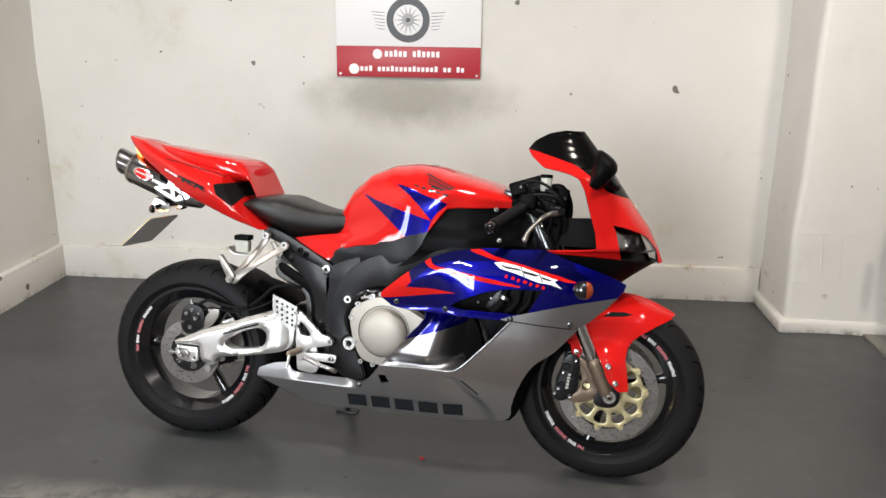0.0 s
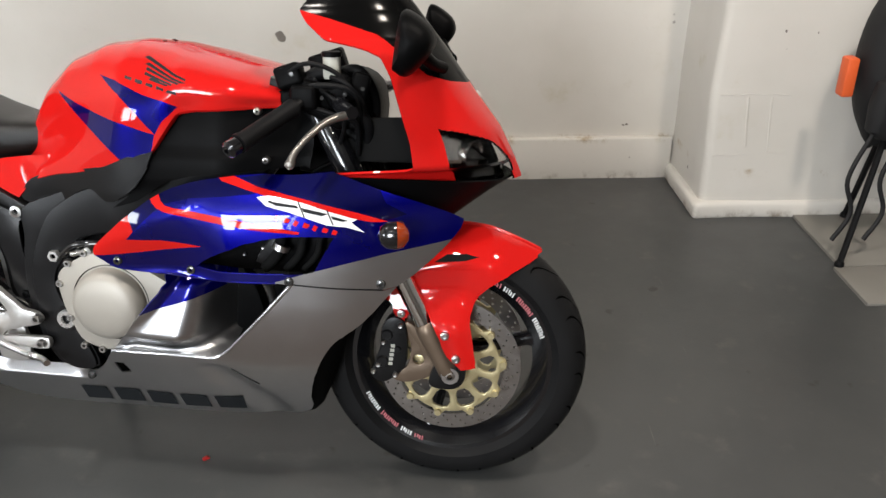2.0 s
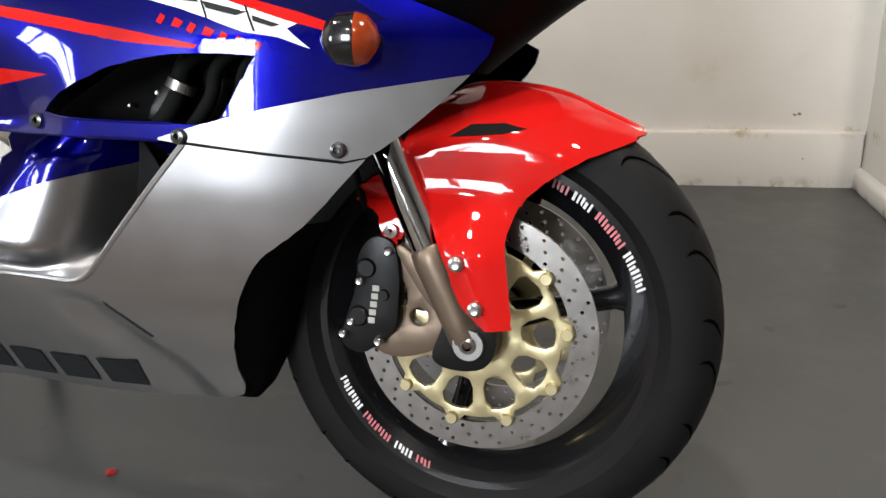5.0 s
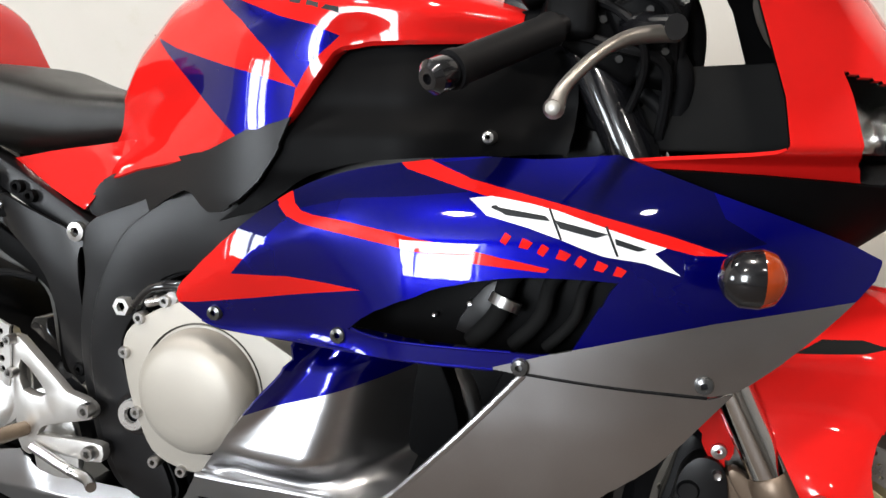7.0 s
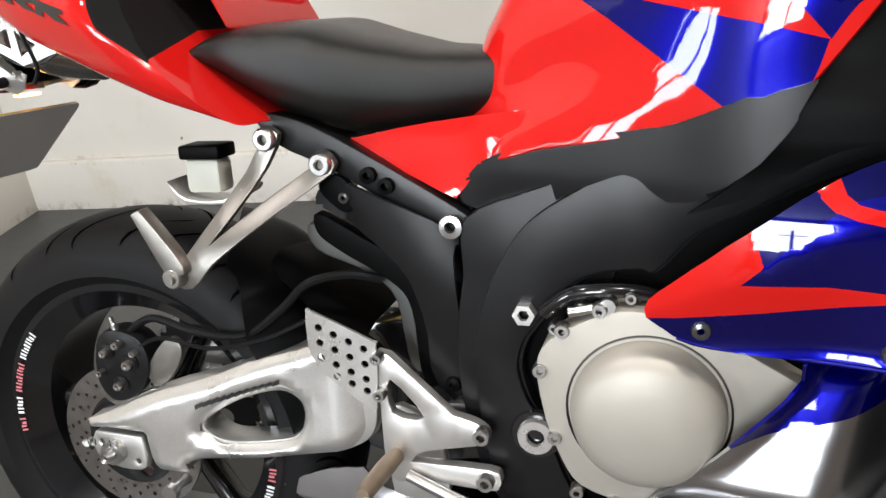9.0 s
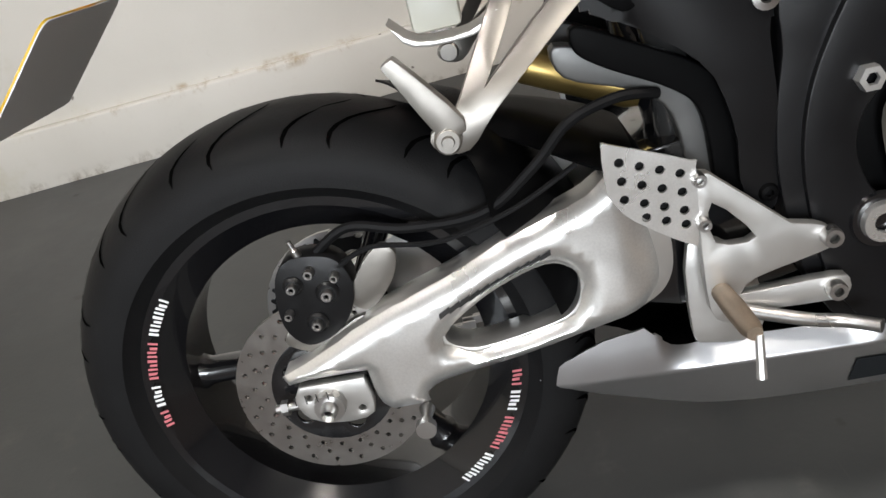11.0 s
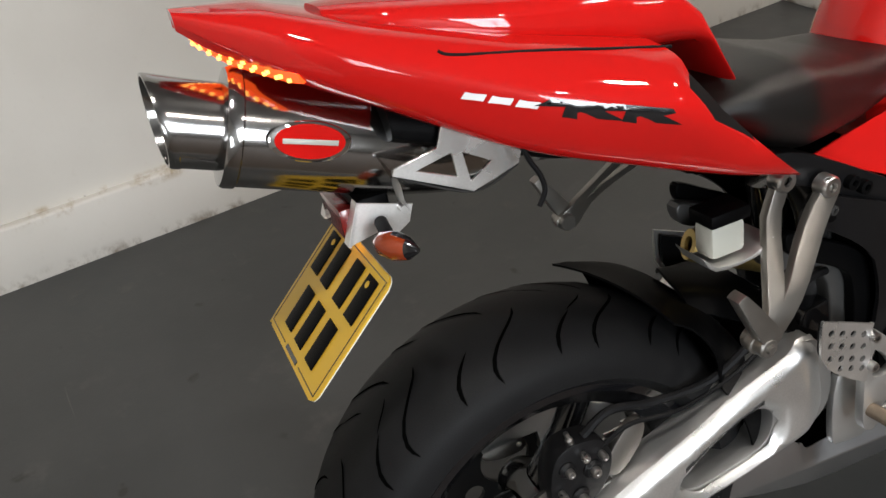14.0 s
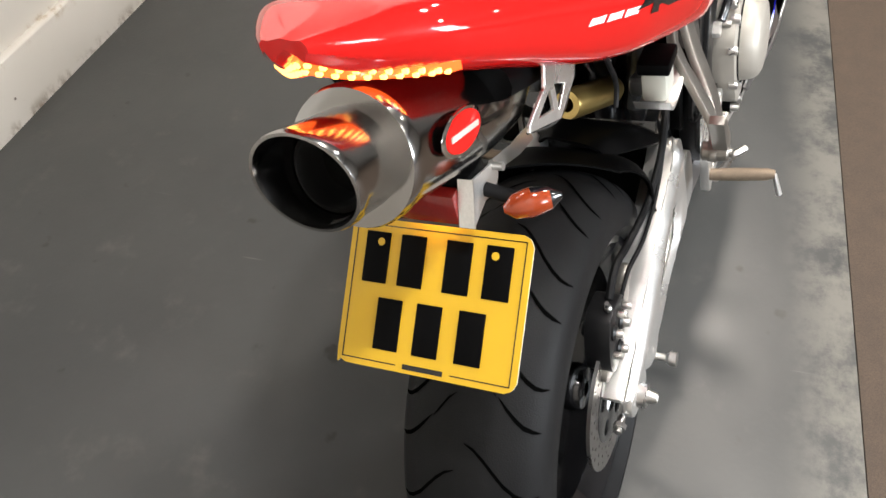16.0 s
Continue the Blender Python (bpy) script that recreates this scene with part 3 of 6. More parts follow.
tagged(part("plastic_chip", slab(smooth([(-.008, 0), (-.004, .004), (.003, .005), (.009, .001), (.002, -.001)], 3), (), -.005, .005, .0008), mat("red_plastic", (0.45, 0.02, 0.02), 0.4)), "small red plastic chip lying on the floor", "plastic chip").matrix_world = pose(-0.014, -0.296, 0.001, 0, 0, 35)

# pale boards on the floor by the pillar
for k, (y0, y1) in enumerate(((0.60, 1.015), (0.352, 0.595))):
    b = tagged(part("floor_board", slab([(1.915 + 0.07 * (y0 - 0.35) / 0.66, 0), (2.9, 0), (2.9, 0.011), (1.915 + 0.07 * (y0 - 0.35) / 0.66, 0.011)], (), y0, y1, 0.002), BOARD),
               "pale worn board lying on the floor by the pillar", "floor board", "boards by the pillar")

# ---- the sign ----
sign = tagged(new("wall_sign"), "white and red shop sign with printed wheel, on wall", "sign")
sign.matrix_world = pose(-0.28, 1.452, 0)
sx, sz0, sz1, sz2 = 0.364, 1.128, 1.28, 1.86
part("upper_panel", block(-sx, sx, -0.004, 0.004, sz1, sz2, 0.001), SIGNWHITE, sign, "white upper panel")
part("lower_panel", block(-sx, sx, -0.005, 0.003, sz0, sz1 - 0.001, 0.001), SIGNRED, sign, "red lower panel")
part("printed_wheel", slab(circle(0, 1.408, 0.108, 40), [circle(0, 1.408, 0.074, 40)], -0.0065, -0.004), SIGNDARK, sign, "printed black tyre")
part("printed_rim", joined(slab(circle(0, 1.408, 0.030, 24), [circle(0, 1.408, 0.015, 24)], -0.0065, -0.004),
                           *[slab([(0.03 * math.cos(a) - 0.004 * math.sin(a), 1.408 + 0.03 * math.sin(a) + 0.004 * math.cos(a)), (0.072 * math.cos(a), 1.408 + 0.072 * math.sin(a)),
                                   (0.03 * math.cos(a) + 0.004 * math.sin(a), 1.408 + 0.03 * math.sin(a) - 0.004 * math.cos(a))], (), -0.006, -0.004) for a in np.arange(0, 6.28, 6.2832 / 14)]),
     mat("sign_print_silver", (0.35, 0.35, 0.35), 0.45), sign, "grey printed spokes")
part("printed_hub", slab(circle(0, 1.408, 0.013, 20), (), -0.007, -0.004), SIGNDARK, sign)
for s in (-1, 1):
    for k in range(6):
        z = 1.36 + k * 0.016
        part("printed_fin", slab([(s * 0.118, z), (s * (0.155 + 0.006 * k), z + 0.006), (s * (0.155 + 0.006 * k), z + 0.008), (s * 0.118, z + 0.003)], (), -0.0055, -0.004), SIGNDARK, sign)
    part("printed_bar", pipe([(s * 0.05, -0.006, 1.508), (s * 0.09, -0.006, 1.52), (s * 0.11, -0.006, 1.55), (s * 0.06, -0.006, 1.56)], 0.005, 6), SIGNDARK, sign)
part("printed_disc", slab(circle(-0.155, 1.242, 0.024, 24), (), -0.0075, -0.005), SIGNWHITE, sign, "white printed symbol")
part("printed_globe", slab(circle(-0.275, 1.167, 0.026, 24), (), -0.0075, -0.005), SIGNWHITE, sign, "white printed symbol")
for z, h, x0, pitch, gaps in ((1.243, 0.028, -0.118, 0.0236, (5,)), (1.168, 0.022, -0.243, 0.0222, (3, 18, 21))):
    for k in range(12 if z > 1.2 else 24):
        if k not in gaps:
            x = x0 + k * pitch
            part("print_bar", block(x, x + pitch * 0.68, -0.007, -0.005, z - h / 2, z + h / 2 + (0.005 if k % 5 == 2 else 0), 0.0), SIGNWHITE, sign)
for x in (-0.345, 0.345):
    part("screw", revolve([(0, 0.009), (0.006, 0.008), (0.007, 0.005)], 12, centre=(x, -0.0145, 1.143)), STEEL, sign)

# ---- rucksack on a stand by the pillar ----
stand = tagged(new("folding_stand"), "thin black folding stand on the pale boards", "stand")
top = Vector((2.12, 0.80, 0.62))
for fx, fy in ((1.935, 0.60), (2.30, 0.62), (2.13, 0.99)):
    part("leg", pipe([top, ((fx + top.x) / 2, (fy + top.y) / 2, 0.30), (fx, fy, 0.018)], 0.011, 8), RUBBER, stand)
    part("foot", revolve([(0, 0), (0.016, 0), (0.016, 0.012), (0.010, 0.02), (0, 0.02)], 12, "z", (fx, fy, 0.012)), RUBBER, stand)
part("column", rod(top - Vector((0, 0, 0.25)), top + Vector((0, 0, 0.30)), 0.014, n=12), RUBBER, stand)
bag = tagged(new("rucksack"), "black nylon rucksack with an orange tag hanging on a stand", "rucksack")
secs = []
for k in range(19):
    t = k / 18
    w = 0.16 * (math.sin(math.pi * (0.06 + 0.90 * t)) ** 0.45) * (0.82 + 0.25 * t - 0.1 * t * t)
    d = 0.105 * (math.sin(math.pi * (0.05 + 0.9 * t)) ** 0.5)
    secs.append([(2.10 + w * math.copysign(abs(math.cos(a)) ** 0.75, math.cos(a)), 0.80 + d * math.copysign(abs(math.sin(a)) ** 0.75, math.sin(a)), 0.38 + 0.55 * t + 0.012 * math.sin(5 * a + 9 * t)) for a in np.arange(0, 6.28, 6.2832 / 28)])
body = part("body", loft(secs), CLOTH, bag, "black nylon body")
secs = [[(2.08 + 0.11 * s * math.copysign(abs(math.cos(a)) ** 0.7, math.cos(a)), 0.71 + 0.05 * s * math.sin(a), z) for a in np.arange(0, 6.28, 6.2832 / 20)] for z, s in ((0.43, 0.6), (0.46, 0.95), (0.55, 1.0), (0.62, 0.9), (0.65, 0.5))]
part("pocket", loft(secs), CLOTH, bag, "black front pocket")
part("tag", block(1.905, 1.945, 0.775, 0.83, 0.55, 0.68, 0.008), ORANGE, bag, "orange tag")
part("label_mark", block(2.0, 2.03, 0.655, 0.662, 0.56, 0.585, 0.001), WHITE, bag)
for dx in (-0.05, 0.06):
    part("strap", pipe([(2.05 + dx, 0.70, 0.45), (1.99 + dx, 0.68, 0.30), (2.02 + dx, 0.67, 0.18), (1.97 + dx, 0.66, 0.08)], 0.008, 6), CLOTH, bag, "hanging black strap")

# ---- the motorcycle: body ----
bike = tagged(new("motorcycle"), "red, blue and silver sports motorcycle leaning on its side stand", "motorcycle")
bike.matrix_world = pose(-0.825, -0.168, 0.001, -9.5, 0, -6.8)

WX = curve_table([(.2, .145), (.4, .175), (.6, .2), (.7, .213), (.8, .240), (.913, .251), (1.05, .2435), (1.2, .228), (1.3, .198), (1.44, .148), (1.56, .08)], .08)
SZ = curve_table([(.08, .16), (.14, .31), (.2, .49), (.27, .685), (.34, .83), (.40, .91), (.44, .95), (.48, .98), (.56, 1), (.62, 1), (.66, .988), (.69, .955), (.72, .90), (.76, .80), (.82, .66)], .04)


def fair(x, z):
    """Half-width of the fairing, with a crease that runs up and forward from its rear tip."""
    line = .588 + (x - .72) * .52
    d = line - z
    return WX(x) * SZ(z) - .34 * max(0.0, d) * max(0.0, d) / (abs(d) + .006) * ease(1.0, .84, x) * ease(.50, .56, z)


def ease(a, b, v):
    s = min(1, max(0, (v - a) / (b - a)))
    return s * s * (3 - 2 * s)


UPPER = smooth([(.706, .584), (.735, .615), (.794, .663), (.855, .705), (.912, .728), (.973, .740), (1.049, .748), (1.124, .748), (1.197, .7535, 1), (1.287, .720, 1), (1.361, .694), (1.426, .668), (1.446, .650),
                (1.425, .615), (1.37, .562), (1.325, .528), (1.293, .520, 1), (1.214, .526), (1.124, .534), (1.087, .538), (1.0, .540), (.856, .541), (.766, .546), (.727, .560)], 4)
VENT = smooth([(.926, .564, 1), (.950, .582), (.999, .606), (1.045, .622), (1.101, .632), (1.156, .634), (1.203, .632, 1), (1.189, .608), (1.166, .568), (1.15, .559), (1.104, .557), (.987, .559)], 4)
STRIPE1 = [(.967, .750), (1.010, .744), (1.053, .727), (1.151, .704), (1.247, .679), (1.305, .660), (1.274, .660), (1.152, .690), (1.055, .715), (.985, .735)]
STRIPE2 = smooth([(.836, .708, 1), (.858, .712, 1), (.874, .690), (.920, .681), (.984, .6705), (1.055, .6585), (1.139, .643, 1), (1.134, .639, 1), (1.050, .646), (.978, .658), (.895, .672), (.86, .682)], 3)
WEDGE = [(.690, .580), (.760, .645), (.792, .675), (.806, .633), (.788, .615), (.857, .6165), (.944, .609), (.737, .5765), (.690, .572)]
# top zones are darkened where the panel's roll would mirror a dark ceiling
SHADETOP = [(.868, .690), (.84, .72), (.90, .745), (.97, .760), (.99, .735), (1.055, .714), (.985, .707), (.925, .7035)]
SHADEFAR = [(1.02, .742), (1.053, .727), (1.151, .704), (1.247, .679), (1.30, .662), (1.34, .672), (1.30, .695), (1.287, .722), (1.197, .756), (1.10, .752)]
DARKSIDE = [(.792, .675), (.806, .634), (.86, .682), (.845, .712), (.80, .69)]
SILVERLOW = [(1.087, .541), (1.146, .559), (1.221, .5775), (1.297, .594), (1.373, .607), (1.46, .622), (1.46, .45), (1.06, .45)]
LOGO = [(1.055, .708), (1.079, .711), (1.109, .706), (1.143, .699), (1.193, .683), (1.248, .666), (1.237, .661), (1.262, .640), (1.227, .652), (1.189, .657), (1.161, .667), (1.115, .682), (1.074, .692)]
data = shell(UPPER, fair, .0035, [VENT], [(SHADETOP, 2), (SHADEFAR, 2), (DARKSIDE, 2), (WEDGE, 1), (STRIPE2, 1), (STRIPE1, 1), (SILVERLOW, 3), (LOGO, 4)])
upper_r, upper_l = both("upper_side_fairing", data, [BLUE, DECAL_RED, DIMBLUE, SILVER, WHITE], bike, "glossy blue panel with red stripes and a silver lower corner")

LOWER = smooth([(.228, .258, 1), (.289, .289), (.340, .302), (.362, .298), (.388, .274), (.43, .272), (.555, .272), (.64, .280), (.70, .346, 1), (.83, .357), (.935, .357), (.965, .372), (1.02, .428), (1.117, .535, 1), (1.21, .5255), (1.293, .5165, 1), (1.318, .522, 1),
                (1.25, .447), (1.195, .404), (1.165, .362), (1.142, .31), (1.124, .25), (1.119, .212), (1.100, .187), (1.04, .177), (.94, .170), (.758, .164), (.545, .159), (.43, .170), (.35, .20), (.265, .238)], 4)
SLIT = [(.969, .331), (1.022, .283), (1.018, .279), (.966, .326)]


def fairlow(x, z):
    """The lower panel with its pressed facet ahead of the belly."""
    d = (x - .968) * -.721 + (z - .332) * -.693
    fold = max(0, z - .247) * (.45 + .65 * ease(.36, .41, x)) * ease(.64, .56, x)
    return fair(x, z) - fold - .011 * ease(0, .03, d) * (1 - ease(.035, .10, d)) * ease(.87, .95, x) * (1 - ease(1.02, 1.08, x)) * (1 - ease(.325, .345, z))


data = shell(LOWER, fairlow, .0035, [[(.692, .311), (.716, .313), (.728, .288), (.700, .281)]], [(SLIT, 1)], grid=.009)
lower_r, lower_l = both("lower_side_fairing", data, [SILVER, GLOSS], bike, "metallic silver lower fairing and belly panel")
# printed marks: five dark bars on the belly, grey strokes in the white flash and a broken red line under it
for k in range(5):
    x0, zb = .574 + k * .0822, .176 + k * .0028
    o = [(x0, zb), (x0 + .064, zb + .003), (x0 + .064, zb + .047), (x0, zb + .044)]
    panel("side_mark", shell(o, fairlow, .0002, lift=.0016, grid=.009), [DECAL_GREY], lower_r, "dark printed bar")
for k in range(7):
    xa, za = 1.090 + k * .0182, .6765 - k * .0047
    w = (.011, .014, .012, .015, .012, .014, .013)[k]
    panel("side_mark", shell([(xa, za - .009), (xa + .0035, za), (xa + w, za - w * .26), (xa + w - .004, za - .0075 - w * .26)], fair, .0002, lift=.0008), [DECAL_RED], upper_r, "small red printed stroke")
for o in ([(1.083, .703), (1.090, .6995), (1.132, .6935), (1.137, .6885), (1.097, .6925), (1.080, .6985)], [(1.143, .6895), (1.191, .6785), (1.180, .6745), (1.149, .6815)], [(1.199, .6745), (1.228, .6655), (1.222, .6625), (1.197, .6695)], [(1.135, .6985), (1.1375, .6985), (1.149, .6735), (1.1465, .6735)], [(1.190, .6835), (1.1925, .6835), (1.203, .6595), (1.2005, .6595)]):
    panel("side_mark", shell(o, fair, .0002, lift=.0008), [DECAL_GREY], upper_r, "grey printed stroke")


SCPILLOW = curve_table([(.34, 0), (.347, 0), (.362, -.022), (.380, -.010), (.395, 0), (.44, -.024), (.47, -.038), (.52, -.054), (.56, -.062)], .04)


def scoop(x, z):
    """The hollow behind the engine cover: a pillow over a narrow ledge, falling away to the duct."""
    u = x - .70 - (z - .345) * .75
    dep = .15 * ease(.862, 1.02, x - .3 * (z - .43))
    return fair(x, z) - dep * ease(.345, .40, z) + SCPILLOW(z) * ease(-.005, .045, u) - .004


SCOOP = smooth([(.703, .348, 1), (.79, .448), (.835, .497), (.848, .52), (.853, .545, 1), (1.0, .546), (1.125, .540, 1), (1.03, .43), (.96, .352, 1), (.83, .350)], 4)
SCBLUE = [(.78, .442), (.80, .449), (.882, .475), (.96, .497), (1.03, .524), (1.13, .535), (1.13, .56), (.80, .56)]
# black on the front end paints the shade where the hollow deepens
SCSHADE = [(1.075, .56), (1.035, .522), (1.000, .470), (.982, .43), (.968, .385), (.960, .34), (1.15, .34), (1.15, .56)]
data = shell(SCOOP, scoop, .0035, (), [(SCBLUE, 1), (SCSHADE, 2)], grid=.008)
both("scoop_panel", data, [SILVER, BLUE, MATTBLACK], bike, "hollow silver and blue panel, painted dark for shade at the duct")
part("inner_panel", slab([(x * 1.0, z) for x, z in smooth([(.90, .55), (.95, .60), (1.04, .64), (1.22, .65), (1.24, .60), (1.18, .54)], 3)], (), -.165, -.16, .003), BLACK, bike, "black inner panel")
for k, (x, r) in enumerate(((1.08, .016), (1.125, .012), (1.16, .009))):
    part("coolant_hose", pipe([(x - .03, -.182, .55), (x, -.188, .585), (x + .012, -.184, .625), (x + .05, -.17, .65)], r * .7, 12), MATTBLACK, bike, "black coolant hose")
part("hose_clip", turned((1.085, -.190, .592), (1.089, -.188, .602), [(0, 0), (.0175, 0), (.0175, 1), (0, 1)], 20), STEEL, bike, "steel hose clip")
part("duct", slab([(.98, .36), (1.14, .53), (1.09, .57), (.9, .42)], (), -.06, .06, .004), BLACK, bike, "black inner duct")
for side in (-1, 1):
    lip = bmesh.new()
    rows_ = []
    for (xa, za), (xb, zb) in zip(((1.098, .186), (1.118, .212), (1.123, .25), (1.141, .31), (1.164, .362), (1.194, .404), (1.248, .447)), ((1.108, .177), (1.130, .198), (1.148, .232), (1.164, .275), (1.180, .33), (1.192, .39), (1.238, .445))):
        ya = fair(xa, za) - .004
        rows_.append([lip.verts.new((xa + (xb - xa) * k + .010 * math.sin(math.pi * k), side * (ya + (.058 - ya) * k), za + (zb - za) * k - .004 * math.sin(math.pi * k))) for k in (0, .25, .5, .75, 1)])
    for ra, rb in zip(rows_, rows_[1:]):
        for k in range(4):
            lip.faces.new((ra[k], ra[k + 1], rb[k + 1], rb[k]))
    bmesh.ops.solidify(lip, geom=lip.faces[:], thickness=.003)
    part("front_flange", lip, MATTBLACK, bike, "dark inner flange of the lower fairing")
part("belly_pan", slab(smooth([(.36, .20), (.43, .178), (.76, .182), (1.04, .198), (1.10, .215), (1.12, .25), (.9, .23), (.5, .22)], 3), (), -.075, .075, .006), BLACK, bike, "black inner belly pan")

for px, pz, r in ((1.045, .590, .004), (1.13, .612, .005), (1.005, .574, .003)):
    part("inner_bolt", revolve([(0, -.004), (r * .7, -.005), (r, 0), (r, .004)], 10, centre=(px, -.172, pz)), STEEL, bike, "steel bolt behind the vent")
part("inner_bracket", slab(smooth([(1.03, .56), (1.06, .61), (1.085, .615), (1.075, .565)], 3), (), -.176, -.168, .002), FRAME, bike, "dark bracket behind the vent")


def rolled_edge(line, f, r, m, parent, off=0.0):
    """The rounded rim of a panel on both sides."""
    for s in (-1, 1):
        part("rolled_edge", pipe([(x, s * (f(x, z) - off), z) for x, z in line], r, 8, steps=3), m, parent[0] if s < 0 else parent[1])


rolled_edge([(.735, .5535), (.766, .546), (.856, .541), (.93, .5405), (1.0, .540), (1.087, .538)], fair, .0022, BLUE, (upper_r, upper_l), .0015)
rolled_edge([(.930, .565), (.95, .5615), (.987, .559), (1.05, .5575), (1.104, .557)], fair, .0018, BLUE, (upper_r, upper_l), .001)
rolled_edge([(1.112, .5365), (1.16, .5315), (1.214, .526), (1.26, .522), (1.293, .5185)], fair, .0021, RUBBER, (upper_r, upper_l), .001)
rolled_edge([(.70, .346), (.76, .351), (.83, .357), (.90, .357), (.935, .357), (.965, .372), (1.02, .428), (1.07, .482), (1.117, .535)], fairlow, .0042, SILVER, (lower_r, lower_l), .0015)

# nose cowl and screen
NX = curve_table([(.66, 1.47), (.712, 1.557), (.76, 1.538), (.82, 1.508), (.89, 1.455), (.98, 1.392), (1.06, 1.330), (1.112, 1.288)], .03)
NE = curve_table([(.66, 1.13), (.73, 1.13), (.75, 1.20), (.760, 1.345), (.765, 1.352), (.81, 1.345), (.872, 1.325), (.933, 1.306), (.966, 1.288), (.978, 1.262), (.986, 1.232), (.995, 1.182), (1.028, 1.144), (1.05, 1.13), (1.075, 1.148), (1.1, 1.19), (1.112, 1.24)], .012)
NY = curve_table([(.66, .165), (.72, .178), (.78, .178), (.85, .172), (.93, .160), (1.0, .148), (1.05, .132), (1.085, .103), (1.112, .06)], .05)


def nose_skin(z0, z1, nz=44, nu=40, off=0.0):
    bm = bmesh.new()
    rows = []
    for k in range(nz + 1):
        z = z0 + (z1 - z0) * k / nz
        xe, xc, w = NE(z), NX(z), NY(z)
        row = []
        for j in range(nu + 1):
            a = math.pi * (j / nu - 0.5)
            c, s = math.cos(a), math.sin(a)
            u = abs(c) ** 0.80
            x = xe + (xc - xe) * u
            y = w * math.copysign(max(0.0, 1 - .42 * u - .58 * u ** 2.4) ** .63, s) if abs(s) > 1e-9 else 0.0
            row.append(bm.verts.new((x - off, y * (1 - off * 4), z)))
        rows.append(row)
    for a, b in zip(rows, rows[1:]):
        for j in range(nu):
            bm.faces.new((a[j], a[j + 1], b[j + 1], b[j]))
    return bm


def take(bm, keep):
    out = bm.copy()
    bmesh.ops.delete(out, geom=[f for f in out.faces if not keep(f)], context="FACES")
    return out


def thicken(bm, t):
    """Gives a skin a back, t metres inwards, and a rim."""
    bmesh.ops.recalc_face_normals(bm, faces=bm.faces)
    bmesh.ops.solidify(bm, geom=list(bm.faces), thickness=t)
    return bm


nose = nose_skin(.716, 1.111, 150, 110)
SCREENLINE = [(1.06, 1.065), (1.127, 1.050), (1.187, 1.034), (1.274, 1.005), (1.326, .969), (1.37, .932), (1.41, .917), (1.452, .905), (1.6, .87), (1.6, 1.3), (1.06, 1.3)]
LAMP = smooth([(1.396, .834, 1), (1.437, .824), (1.487, .804), (1.518, .774), (1.533, .748), (1.541, .710, 1), (1.50, .710), (1.46, .712), (1.428, .722, 1), (1.413, .784)], 4)
paint(nose, SCREENLINE, 1)
paint(nose, LAMP, 2)
cowl = thicken(take(nose, lambda f: f.material_index == 0), -.004)
bmesh.ops.recalc_face_normals(cowl, faces=cowl.faces)
for f in cowl.faces:
    c = f.calc_center_median()
    f.material_index = 1 if f.normal.dot(c - Vector((1.2, 0, c.z))) < -.02 else 0
part("nose_cowl", cowl, [RED, BLACK], bike, "glossy red nose cowl")
part("windscreen", thicken(take(nose, lambda f: f.material_index == 1), -.003), SMOKE, bike, "dark smoked windscreen")
part("headlamp", thicken(take(nose, lambda f: f.material_index == 2 and f.calc_center_median().y < 0), -.003), CLEAR, bike, "clear headlamp lens")
part("headlamp", thicken(take(nose, lambda f: f.material_index == 2 and f.calc_center_median().y > 0), -.003), CLEAR, bike, "clear headlamp lens")
nose.free()
# polished dome added to stand in for a highlight on the nose ridge
part("screen_glint", turned((NX(.881) - .003, .004, .880), (NX(.881) + .006, .004, .884), [(.011, 0), (.0115, .3), (.009, .75), (.004, 1), (0, 1)], 20), BRIGHT, bike, "bright dome added for the glint at the foot of the screen")
lampback = nose_skin(.712, .856, 24, 64, .032)
bmesh.ops.delete(lampback, geom=[f for f in lampback.faces if f.calc_center_median().x < 1.375], context="FACES")
for f in lampback.faces:
    c = f.calc_center_median()
    f.material_index = 1 if c.x - .55 * (c.z - .77) < 1.442 else 0
part("lamp_housing", lampback, [GLOSS, LAMPDARK], bike, "black lamp housing with a chromed inner side")
for s in (-1, 1):
    part("reflector", turned((1.425, s * .062, .785), (1.470, s * .088, .774), [(0, 0), (.016, 0.02), (.026, .4), (.031, .85), (.029, .85), (.017, .3), (.006, .2), (.006, .55), (0, .6)], 28), LAMPDARK, bike, "chromed lamp reflector")
chin = bmesh.new()
rows = []
for k in range(9):
    t = k / 8
    z, xc, xe, w = .722 - .10 * t, 1.540 - .138 * t ** 0.9, 1.12 + .14 * t, .176 - .044 * t
    rows.append([chin.verts.new((xe + (xc - xe) * abs(math.cos(math.pi * (j / 30 - .5))) ** .8, w * math.sin(math.pi * (j / 30 - .5)), z + .02 * abs(math.sin(math.pi * (j / 30 - .5))) ** 3)) for j in range(31)])
for a, b in zip(rows, rows[1:]):
    for j in range(30):
        chin.faces.new((a[j], a[j + 1], b[j + 1], b[j]))
part("chin_panel", thicken(chin, -.004), BLACK, bike, "matt black panel under the nose")

# tank
TT = curve_table([(.50, .77), (.515, .83), (.55, .89), (.61, .945), (.69, .977), (.77, .987), (.85, .98), (.94, .958), (1.02, .938), (1.09, .915)], .03)
TW = curve_table([(.50, .06), (.54, .082), (.60, .104), (.66, .133), (.72, .164), (.77, .187), (.82, .197), (.86, .199), (.90, .197), (1.0, .182), (1.09, .15)], .06)
